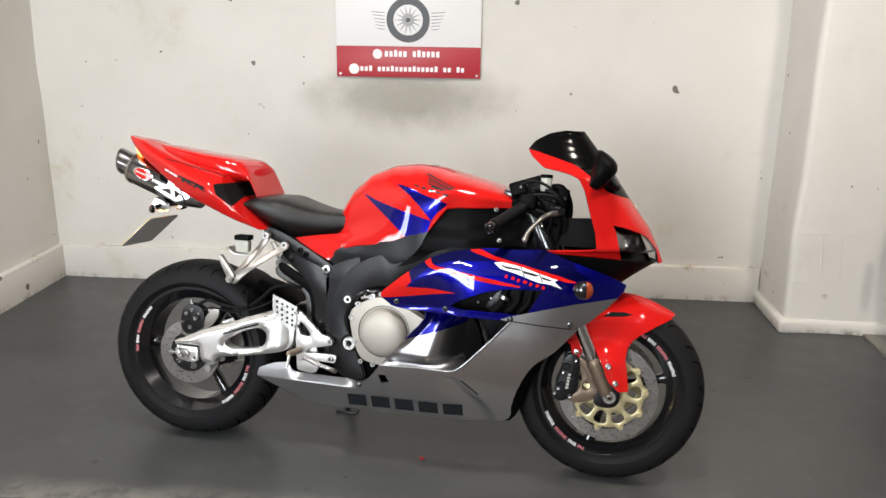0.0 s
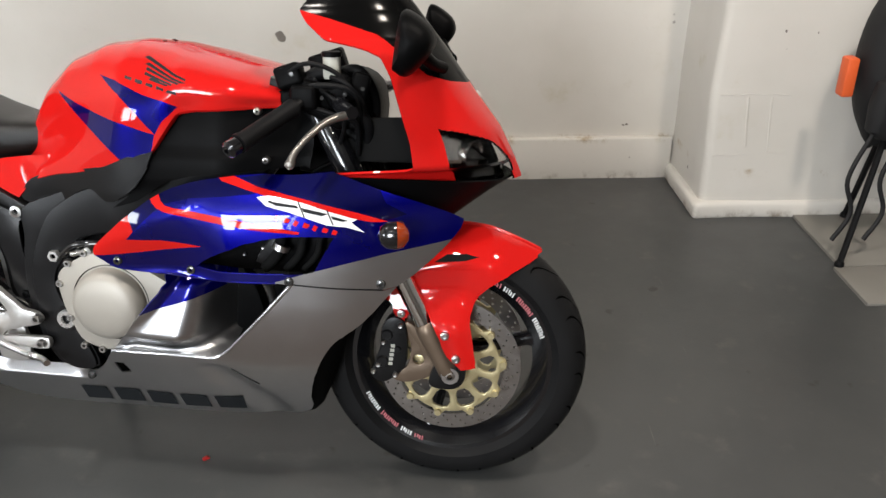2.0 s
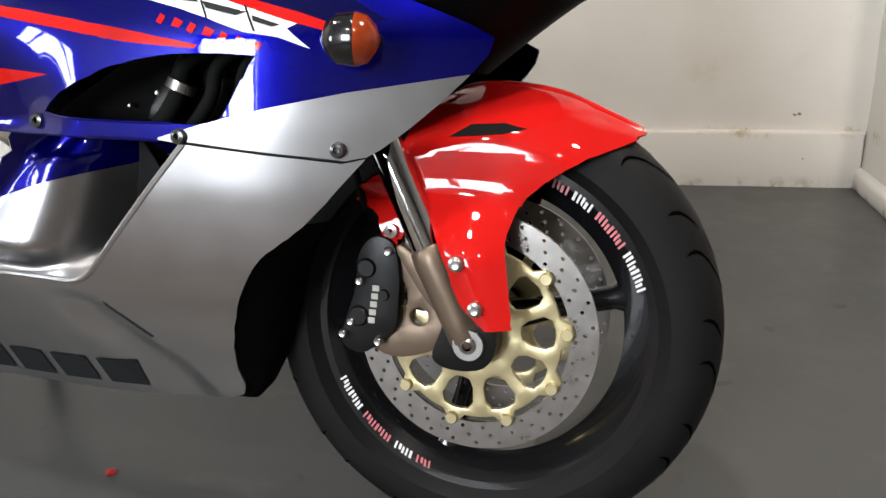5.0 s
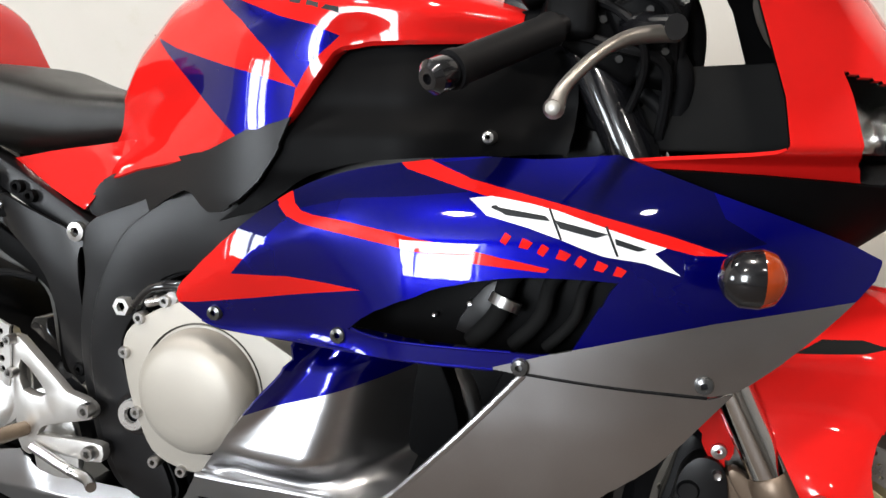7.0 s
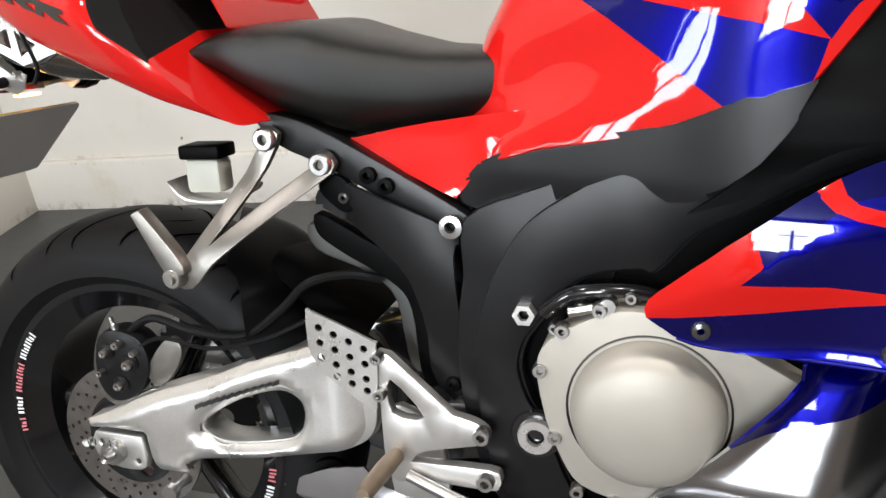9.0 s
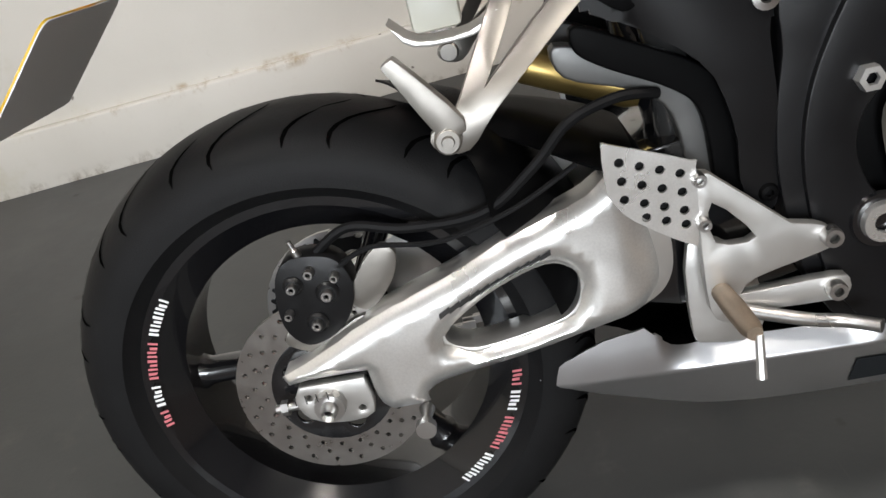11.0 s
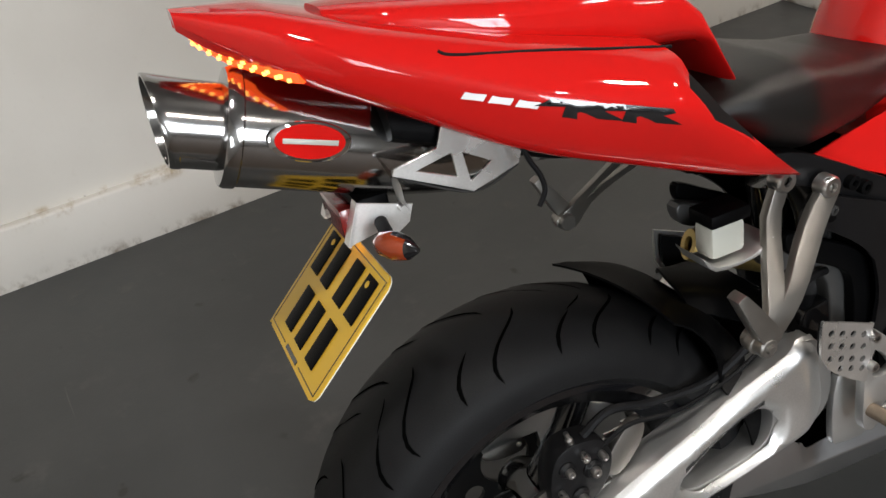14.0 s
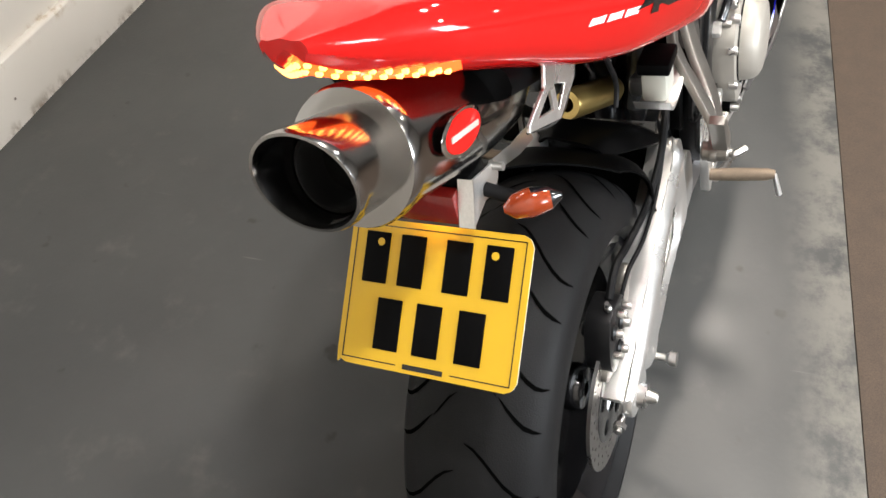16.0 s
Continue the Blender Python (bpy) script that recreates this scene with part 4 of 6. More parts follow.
TB = curve_table([(.50, .69), (.548, .701), (.595, .715), (.668, .727), (.727, .738), (.778, .757), (.81, .767), (.838, .777), (.866, .815), (.896, .856), (.93, .862), (1.0, .864), (1.09, .868)], .012)


def stripw(x, z):
    """Half-width of the red strip and of the tank's lower edge."""
    return .115 + .085 * ease(.50, .84, x) + .004 * ease(.70, .66, z) * ease(.55, .45, x)


secs = []
for k in range(73):
    x = .50 + .59 * k / 72
    top, bot, w = TT(x), TB(x), TW(x)
    low = stripw(x, bot) * ease(.48, .56, x) + w * (1 - ease(.48, .56, x))
    low += (.186 - .04 * ease(.95, 1.09, x) - low) * ease(.86, .92, x)
    low -= .006 * ease(.64, .74, x) * ease(.90, .84, x)
    zc = bot + (top - bot) * .40
    half = [(w * math.sin(math.pi / 2 * i / 14) ** (2 / 2.1), zc + (top - zc) * math.cos(math.pi / 2 * i / 14) ** (2 / 2.1)) for i in range(15)]
    half += [(w + (low - w) * ease(0, 1, i / 6), zc + (bot + .004 - zc) * i / 6) for i in range(1, 7)] + [(low - .004, bot), (low * .6, bot + .004), (0, bot + .006)]
    secs.append([(x, y, z) for y, z in half + [(-y, z) for y, z in half[-2:0:-1]]])
tank = loft(secs)
TB1 = [(.600, .886), (.657, .867), (.714, .853), (.759, .842), (.80, .832), (.850, .818), (.845, .80), (.838, .780), (.80, .769), (.775, .759), (.722, .800), (.666, .841)]
TB2 = [(.722, .924), (.775, .893), (.812, .862), (.851, .818), (.868, .843), (.90, .872), (.874, .883), (.830, .894), (.765, .917)]
for poly in (TB1, TB2):
    paint(tank, poly, 1)
WING = (((.816, .962), (.920, .923)), ((.824, .951), (.916, .918)), ((.828, .942), (.909, .916)), ((.831, .933), (.898, .914)), ((.841, .925), (.886, .913)))
for (xa, za), (xb, zb) in WING:
    paint(tank, [(xa, za), (xb, zb), (xb - .003, zb - .0028), (xa - .001, za - .0048)], 2)
for k in range(5):
    xa, za = .785 + k * .0245, .9275 - k * .0056
    paint(tank, [(xa, za), (xa + .017, za - .0039), (xa + .017, za - .0095), (xa, za - .0056)], 2)
part("fuel_tank", tank, [RED, BLUE, DECAL_GREY], bike, "glossy red fuel tank with blue flashes")
part("filler_cap", joined(revolve([(0, .008), (.03, .008), (.034, .004), (.034, -.006)], 28, "z", (.80, 0, .974)), *[revolve([(0, .003), (.004, .003), (.004, 0)], 8, "z", (.80 + .026 * math.cos(a), .026 * math.sin(a), .981)) for a in np.arange(0, 6.2, 1.0472)]), BLACK, bike, "black filler cap")
# red side strip from the tank back under the seat
STRIP = smooth([(.358, .723, 1), (.434, .737), (.50, .746), (.563, .754, 1), (.61, .757, 1), (.61, .722, 1), (.595, .716), (.548, .702), (.520, .687), (.500, .662, 1), (.44, .690)], 4)

data = shell(STRIP, lambda x, z: stripw(x, z) - .012 * ease(.565, .605, x) - .24 * max(0, z - .668) * ease(.64, .48, x) - .004 * ease(.735, .755, z), .004)
both("tank_side_strip", data, [RED], bike, "glossy red strip under the seat nose")

# seat
ST = curve_table([(.195, .83), (.22, .848), (.26, .857), (.33, .857), (.39, .838), (.46, .82), (.565, .812)], .05)
SB = curve_table([(.195, .82), (.24, .787), (.30, .745), (.36, .722), (.45, .722), (.565, .742)], .05)
SW = curve_table([(.195, .135), (.26, .145), (.34, .14), (.45, .105), (.565, .072)], .06)
secs = []
for k in range(33):
    x = .197 + .366 * k / 32
    top, bot, w = ST(x), SB(x), SW(x)
    zc = bot + (top - bot) * .6
    secs.append(egg(x, zc, top - zc, zc - bot, w, 3.6, 2.4, 40))
seat = part("seat", loft(secs), VINYL, bike, "black vinyl rider seat")

# tail
LT = curve_table([(-.275, 1.038), (-.2, 1.027), (-.12, .998), (0, .963), (.1, .938), (.15, .925)], .03)
LC = curve_table([(-.275, 1.033), (-.2, 1.003), (-.1, .962), (0, .918), (.1, .882), (.15, .865)], .03)
LW = curve_table([(-.275, .016), (-.255, .036), (-.225, .062), (-.195, .086), (-.15, .110), (-.1, .130), (-.069, .143), (0, .175), (.1, .207), (.15, .205)], .03)
LB = curve_table([(-.275, 1.022), (-.25, .998), (-.20, .965), (-.125, .922), (-.078, .893), (-.037, .866), (.04, .820), (.10, .775), (.15, .745)], .03)
secs = []
for k in range(47):
    x0 = -.272 + .412 * min(k, 44) / 44
    top, zc, bot, w = LT(x0), LC(x0), LB(x0), LW(x0)
    if k > 44:
        w *= .80 - .2 * (k - 45)
        top -= .02
    half = smooth([(0, top), (.55 * w, top - .002), (.82 * w, top - .3 * (top - zc)), (w, zc), (.985 * w, zc - .5 * (zc - bot)), (.90 * w, bot + .008), (.68 * w, bot), (.45 * w, bot + .004), (0, bot + .010)], 5, False)
    loop = half + [(-y, z) for y, z in half[-2:0:-1]]
    bl = ease(-.12, .14, x0)
    secs.append([(x0 + bl * (.3 * max(0, .925 - z) + 3 * max(0, .925 - z) ** 2) + (.008 * (k - 44) if k > 44 else 0), y, z) for y, z in loop])
tail = loft(secs)
TVENT = [(.130, .893), (.160, .897), (.186, .897), (.192, .862), (.199, .823), (.178, .838), (.147, .860)]
paint(tail, TVENT, 1)
for v in tail.verts:
    # the flank turns in towards the seat ahead of the vent's rear edge
    over = v.co.x - float(np.interp(v.co.z, [.80, .823, .838, .860, .893, .92], [.22, .195, .178, .147, .130, .128]))
    if over > 0 and abs(v.co.y) > .08 and .80 < v.co.z < .915:
        v.co.y -= math.copysign(min(.045, .85 * over) * ease(.80, .825, v.co.z) * ease(.915, .895, v.co.z), v.co.y)
tail_ob = part("tail_cowl", tail, [RED, MATTBLACK], bike, "glossy red tail cowl with a black mesh vent")
def tailw(x, z):
    """Half-width of the tail's side at a place."""
    x0 = x
    for _ in range(8):
        x0 = x - ease(-.12, .14, x0) * (.3 * max(0, .925 - z) + 3 * max(0, .925 - z) ** 2)
    top, zc, bot, w = LT(x0), LC(x0), LB(x0), LW(x0)
    half = smooth([(0, top), (.55 * w, top - .002), (.82 * w, top - .3 * (top - zc)), (w, zc), (.985 * w, zc - .5 * (zc - bot)), (.90 * w, bot + .008), (.68 * w, bot)], 5, False)
    zs, ys = [p[1] for p in half][::-1], [p[0] for p in half][::-1]
    return float(np.interp(z, zs, ys))


marks = [([(-.086 + .0205 * k + dx, .9405 - .0073 * k - .36 * dx + dz) for dx, dz in ((.004 if k == 0 else .001, 0), (.0105 if k == 0 else .0155, 0), (.0085 if k == 0 else .0135, -.006), (.002 if k == 0 else -.001, -.006))], WHITE) for k in range(4)]
marks += [([(x, z), (x + .050, z - .016), (x + .056, z - .022), (x + .044, z - .021), (x + .062, z - .034), (x + .042, z - .028), (x + .024, z - .017), (x + .018, z - .022), (x + .008, z - .018), (x + .010, z - .009), (x - .012, z - .004)], GLOSS) for x, z in ((.001, .9145), (.052, .899))]
for o, m in marks:
    panel("side_mark", shell(o, tailw, .0002, lift=.0012, grid=.008), [m], tail_ob, "printed mark")
for s in (-1, 1):
    part("cowl_seam", pipe([(x, s * (tailw(x, z) + .0005), z) for x, z in ((-.075, .968), (-.06, .962), (.02, .947), (.09, .932), (.150, .918))], .0016, 6), RUBBER, tail_ob, "dark seam under the pillion cover")
HT = curve_table([(-.15, 1.012), (-.10, 1.008), (.03, .990), (.12, .981), (.18, .970), (.21, .945), (.226, .90), (.25, .855)], .025)
HW = curve_table([(-.15, .03), (-.10, .07), (0, .10), (.12, .115), (.2, .118), (.25, .12)], .06)
secs = []
for k in range(33):
    x = -.145 + .392 * k / 32
    top, w = HT(x), HW(x)
    bot = min(top - .01, LT(x) - .03)
    zc = bot + (top - bot) * .5
    secs.append(egg(x, zc, top - zc, zc - bot, w, 4.0, 2.5, 40))
part("seat_cowl", loft(secs), RED, bike, "glossy red pillion seat cover")

# ---- the motorcycle: wheels ----
def make_wheel(name, label, x, zc, R, width, rim_r, rim_w, spokes, turn):
    crown = width / 2
    prof = []
    for i in range(49):
        a = math.pi * i / 48
        s = abs(math.sin(a)) ** .75
        prof.append((rim_r + .022 + (R - rim_r - .022) * s, -crown * math.cos(a) * (1 + .03 * math.sin(2 * a) ** 2)))
    rw = rim_w / 2
    prof = [(rim_r + .002, -rw + .004), (rim_r + .012, -rw - .004)] + prof + [(rim_r + .012, rw + .004), (rim_r + .002, rw - .004)]
    rim_prof = [(rim_r + .007, -rw), (rim_r + .009, -rw + .004), (rim_r - .006, -rw + .012), (rim_r - .022, -rw + .03), (rim_r - .022, rw - .03), (rim_r - .006, rw - .012), (rim_r + .009, rw - .004), (rim_r + .007, rw),
                (rim_r - .003, rw), (rim_r - .012, rw - .008), (rim_r - .034, rw - .03), (rim_r - .036, -rw + .03), (rim_r - .012, -rw + .008), (rim_r - .003, -rw)]
    rim = part(name, revolve(rim_prof, 72, "y", closed=True), RIM, bike, label)
    rim.matrix_local = pose(x, 0, zc)
    part("tyre", revolve(prof, 96, "y", closed=True), TYRE, rim, "black road tyre with cut grooves")
    for k in range(spokes):
        a0 = turn + 2 * math.pi * k / spokes
        pr = [(.03, .020, .030), (.10, .013, .022), (.17, .015, .020), (rim_r - .03, .024, .024)]
        secs = []
        for r, hw, hy in pr:
            secs.append([(r, hy * math.copysign(abs(math.cos(b)) ** .7, math.cos(b)), hw * math.copysign(abs(math.sin(b)) ** .7, math.sin(b))) for b in np.arange(0, 6.28, 6.2832 / 16)])
        bm = loft(secs)
        bmesh.ops.rotate(bm, verts=bm.verts, matrix=Matrix.Rotation(-a0, 3, "Y"))
        part("spoke", bm, RIM, rim)
    part("hub", revolve([(.012, -.062), (.03, -.06), (.036, -.045), (.032, -.02), (.03, 0), (.032, .02), (.036, .045), (.03, .06), (.012, .062)], 32), RIM, rim)
    return rim


def groove_strip(R, width, rim_r, a0, path, half):
    """One tread groove as a thin dark sliver laid on the crown; path in part of the half width and degrees."""
    bm = bmesh.new()
    left, right = [], []
    m = len(path)
    for i, (u, da) in enumerate(path):
        a = math.acos(max(-1, min(1, -u)))
        s = abs(math.sin(a)) ** .75
        r = rim_r + .022 + (R - rim_r - .022) * s + .0010
        y = width / 2 * u * (1 + .03 * math.sin(2 * a) ** 2)
        h = half * (1 - abs(2 * i / (m - 1) - 1) ** 3 * .8) / r
        for lst, sg in ((left, -1), (right, 1)):
            an = a0 + radians(da) + sg * h
            lst.append(bm.verts.new((r * math.cos(an), y, r * math.sin(an))))
    for i in range(m - 1):
        bm.faces.new((left[i], right[i], right[i + 1], left[i + 1]))
    return bm


CALIPER = mat("black_caliper", (0.0065, 0.0065, 0.007), 0.34, spec=0.3, var=0.2, scale=60, bump=0.1, bscale=900)
GROOVE = mat("tyre_groove", (0.0015, 0.0015, 0.0015), 1.0, var=0.1, spec=0.0)
front = make_wheel("front_wheel", "black cast front wheel", 1.418, .300, .300, .122, .2165, .096, 3, radians(15))
rear = make_wheel("rear_wheel", "black cast rear wheel", 0.0, .306, .310, .190, .2165, .158, 3, radians(60))
for rim, R, w, n in ((front, .300, .122, 26), (rear, .310, .190, 28)):
    gs = []
    for k in range(n):
        for s in (-1, 1):
            a0 = 2 * math.pi * (k + (0.5 if s > 0 else 0)) / n
            if k % 2:
                run = ((.06, -1), (.18, 0), (.30, 2.0), (.42, 4.6), (.54, 7.4), (.66, 9.6), (.76, 10.8), (.84, 11), (.9, 10.6))
            else:
                run = ((.40, 1), (.50, 3.2), (.60, 5.2), (.70, 6.8), (.80, 7.6), (.88, 7.8))
            gs.append(groove_strip(R, w, .2165, a0, [(s * u, d) for u, d in run], .0030))
            if k % 4 == 1:
                gs.append(groove_strip(R, w, .2165, a0 + radians(7), [(s * u, d) for u, d in ((.10, 1), (.20, 2.5), (.30, 5), (.38, 7))], .0020))
    g = part("tread", joined(*gs), GROOVE, rim, "cut tread grooves")
    g["kind"] = "stuff"


def ring_text(r0, r1, a0, a1, y, colors, rim, n):
    """Printed marks along the rim: slanted dashes."""
    for c, (b0, b1) in colors:
        bm = bmesh.new()
        k = max(2, int((b1 - b0) / radians(1.5)))
        for i in range(k):
            p, q = b0 + (b1 - b0) * i / k, b0 + (b1 - b0) * (i + (.5, .66, .58)[i % 3]) / k
            vs = [bm.verts.new((r * math.cos(a), y, r * math.sin(a))) for r, a in ((r0, p), (r1 - (.0025 if i % 4 == 1 else 0), p + .008), (r1 - (.0025 if i % 4 == 1 else 0), q + .008), (r0 + (.002 if i % 5 == 2 else 0), q))]
            bm.faces.new(vs)
        part("rim_sticker", bm, c, rim, "printed rim sticker marks", flat=True)


PINK = mat("pink_decal", (0.55, 0.16, 0.18), 0.4, var=0.1)
for rim, rw, starts in ((front, .096, (18, 205)), (rear, .158, (138, 303))):
    for st in starts:
        s0 = radians(st)
        ring_text(.2045, .2155, 0, 0, -rw / 2 - .0008, [(WHITE, (s0, s0 + radians(14))), (PINK, (s0 + radians(16), s0 + radians(30))), (WHITE, (s0 + radians(32), s0 + radians(40))), (PINK, (s0 + radians(41.5), s0 + radians(48)))], rim, 0)


def disc_plate(r0, r1, rows, hole, y0, y1):
    holes = [circle(0, 0, r0, 56)]
    for r, n, off in rows:
        holes += [circle(r * math.cos(off + 2 * math.pi * i / n), r * math.sin(off + 2 * math.pi * i / n), hole, 8) for i in range(n)]
    return slab(circle(0, 0, r1, 72), holes, y0, y1)


for s in (-1, 1):
    d = part("brake_disc", disc_plate(.120, .155, ((.127, 30, 0), (.138, 30, .07), (.148, 30, .14)), .0026, s * .066, s * .071), DISC, front, "drilled steel brake disc")
    holes = [circle(0, 0, .034, 28)] + [[(r * math.cos(b), r * math.sin(b)) for r, b in ((.062, a - .14), (.072, a - .215), (.092, a - .225), (.101, a - .16), (.103, a - .05), (.103, a + .05), (.101, a + .16), (.092, a + .225), (.072, a + .215), (.062, a + .14), (.060, a))] for a in np.arange(0.1, 6.28, 6.2832 / 10)]
    part("disc_carrier", slab([(r * math.cos(a), r * math.sin(a)) for i, a in enumerate(np.arange(0, 6.28, 6.2832 / 72)) for r in ((.124 if i % 7.2 < 2.2 else .111),)], holes, s * .068, s * .076, .0012), GOLD, front, "pale gold disc carrier")
    for i in range(10):
        a = .09 + 6.2832 * i / 10
        part("disc_bolt", revolve([(0, 0), (.007, 0), (.0085, .003), (.0085, .008), (.004, .008), (0, .006)], 12, centre=(.1175 * math.cos(a), -.082 if s < 0 else .072, .1175 * math.sin(a))), GOLD, front)
part("brake_disc", disc_plate(.068, .110, ((.078, 22, 0), (.089, 22, .1), (.10, 22, .2)), .003, -.098, -.093), DISC, rear, "drilled steel rear brake disc")
part("disc_bell", slab(circle(0, 0, .070, 40), [circle(0, 0, .026, 24)] + [circle(.048 * math.cos(a), .048 * math.sin(a), .012, 12) for a in np.arange(0, 6.28, 1.2566)], -.099, -.094, .001), RIM, rear)
teeth = [(r * math.cos(2 * math.pi * (i + d) / 41), r * math.sin(2 * math.pi * (i + d) / 41)) for i in range(41) for r, d in ((.103, .2), (.109, .42), (.109, .58), (.103, .8))]
part("sprocket", slab(teeth, [circle(0, 0, .04, 28)] + [circle(.07 * math.cos(a), .07 * math.sin(a), .016, 12) for a in np.arange(0, 6.28, 1.2566)], .096, .103), FRAME, rear, "steel rear sprocket")

# front mudguard
MUD = smooth([(1.608, .552, 1), (1.565, .572), (1.503, .598), (1.44, .607), (1.388, .603), (1.345, .575), (1.322, .528), (1.305, .495), (1.268, .478), (1.262, .455, 1), (1.30, .465), (1.325, .482), (1.352, .472), (1.394, .401), (1.414, .356), (1.447, .324, 1), (1.478, .327, 1), (1.470, .38), (1.463, .437), (1.486, .480), (1.540, .519), (1.590, .540)], 4)


def mudw(x, z):
    r = math.hypot(x - 1.418, z - .300)
    tip = ease(1.63, 1.50, x)
    rt = float(np.interp(x, [1.36, 1.388, 1.44, 1.503, 1.565, 1.608], [.307, .3075, .3095, .3115, .311, .3185]))
    top = ease(rt, rt - .075, r) ** .42
    leg = ease(.49, .40, z)
    xc = 1.405 + (.45 - z) * .36
    return max(.0008, (.092 * top * (.86 + .14 * tip)) + leg * (.051 - 9 * (x - xc) ** 2))


data = shell(MUD, mudw, .003, (), [([(1.385, .545), (1.41, .560), (1.45, .562), (1.478, .556), (1.45, .549), (1.40, .545)], 1)], grid=.01)
both("front_mudguard", data, [RED, MATTBLACK], bike, "glossy red front mudguard side")

EAR = smooth([(1.262, .462, 1), (1.285, .491), (1.316, .487), (1.321, .459), (1.327, .427), (1.318, .411), (1.303, .413), (1.291, .444)], 4)
for s, ob in zip((-1, 1), both("mudguard_ear", shell(EAR, lambda x, z: .080 + .01 * ease(.48, .42, z), .003, grid=.008), [RED], bike, "red mudguard lug")):
    part("ear_bolt", revolve([(.002, -.004), (.004, -.006), (.0085, -.005), (.009, 0)] if s < 0 else [(.002, .004), (.004, .006), (.0085, .005), (.009, 0)], 14, centre=(1.313, s * .0905, .426)), STEEL, ob)

part("mudguard_ridge", pipe([(1.352, 0, .578), (1.388, 0, .601), (1.44, 0, .6045), (1.503, 0, .5955), (1.565, 0, .570), (1.604, 0, .5515)], .007, 10), RED, bike, "red crown of the front mudguard")

# forks
for s in (-1, 1):
    a, b = Vector((1.418, s * .100, .300)), Vector((1.418 - .288, s * .103, .300 + .61))
    d = (b - a).normalized()
    part("fork_stanchion", rod(a + d * .10, b - d * .02, .0215, n=24), CHROME, bike, "chromed fork tube")
    part("fork_slider", turned(a - d * .01, a + d * .125, [(0, 0), (.021, .02), (.025, .10), (.0245, .3), (.025, .5), (.0265, .85), (.025, .97), (.022, 1)], 24), BRONZE, bike, "brown fork leg")
    part("fork_top", turned(b - d * .26, b + d * .01, [(0, 0), (.027, .0), (.027, .92), (.025, .93), (.025, 1), (0, 1)], 24), GLOSS, bike, "black fork outer tube")
    part("axle_clamp", slab(smooth([(1.375, .275), (1.40, .262), (1.44, .268), (1.455, .30), (1.44, .335), (1.40, .34), (1.385, .31)], 4), (), s * .078, s * .114, .004), CALIPER, bike, "black axle clamp")
    part("axle_cap", revolve([(.006, -.004), (.011, 0), (.019, 0), (.0205, .004), (.0205, .02)] if s < 0 else [(.006, .004), (.011, 0), (.019, 0), (.0205, -.004), (.0205, -.02)], 24, centre=(1.422, s * .122, .298)), STEEL, bike, "steel axle cap")
    cal = part("brake_caliper", joined(slab(smooth([(1.272, .394), (1.292, .418), (1.318, .410), (1.326, .372), (1.325, .333), (1.322, .306), (1.308, .288), (1.276, .266), (1.248, .280), (1.258, .32), (1.268, .353)], 4), (), s * .070, s * .099, .004), slab(smooth([(1.250, .285), (1.262, .335), (1.276, .385), (1.30, .40), (1.31, .36), (1.30, .30), (1.275, .272)], 4), (), s * .040, s * .070, .004)), CALIPER, bike, "black front brake caliper")
    for px, pz, r in ((1.283, .378, .013), (1.272, .315, .014), (1.306, .345, .008)):
        part("piston_cap", revolve([(0, -.004), (r * .8, -.004), (r, 0), (r, .004)] if s < 0 else [(0, .004), (r * .8, .004), (r, 0), (r, -.004)], 18, centre=(px, s * .099, pz)), CALIPER, cal)
    for px, pz in ((1.275, .362), (1.263, .308), (1.252, .291), (1.313, .402), (1.300, .285)):
        part("caliper_bolt", revolve([(0, -.005), (.004, -.006), (.0055, -.004), (.006, .003)] if s < 0 else [(0, .005), (.004, .006), (.0055, .004), (.006, -.003)], 10, centre=(px, s * .101, pz)), STEEL, cal)
    for k in range(5):
        part("printed_mark", block(1.285 + .0015 * k, 1.294 + .0015 * k, min(s * .0993, s * .0999), max(s * .0993, s * .0999), .307 + .0105 * k, .3145 + .0105 * k, 0), BOTTLE, cal, "small pale printed bar")
    part("caliper_bracket", slab(smooth([(1.300, .398), (1.32, .402), (1.352, .372), (1.366, .342), (1.385, .312), (1.393, .293), (1.36, .272), (1.316, .262), (1.285, .276), (1.31, .292), (1.326, .306), (1.333, .355)], 3), [circle(1.350, .318, .012, 14)], s * .078, s * .09, .002), BRONZE, bike, "brown caliper bracket")
    part("slider_arm", slab(smooth([(1.325, .40), (1.335, .41), (1.372, .375), (1.385, .34), (1.37, .335)], 3), (), s * .085, s * .105, .004), BRONZE, bike, "brown cast arm of the fork leg")
    part("brake_hose", pipe([(1.275, s * .08, .45), (1.262, s * .085, .50), (1.25, s * .09, .58), (1.22, s * .06, .70), (1.18, s * .04, .82)], .005, 8), RUBBER, bike, "black brake hose")
    for px, pz in ((1.412, .402), (1.436, .350)):
        part("mudguard_bolt", revolve([(0, -.006), (.005, -.007), (.009, -.005), (.0095, 0)] if s < 0 else [(0, .006), (.005, .007), (.009, .005), (.0095, 0)], 14, centre=(px, s * (mudw(px, pz) + .001), pz)), STEEL, bike)

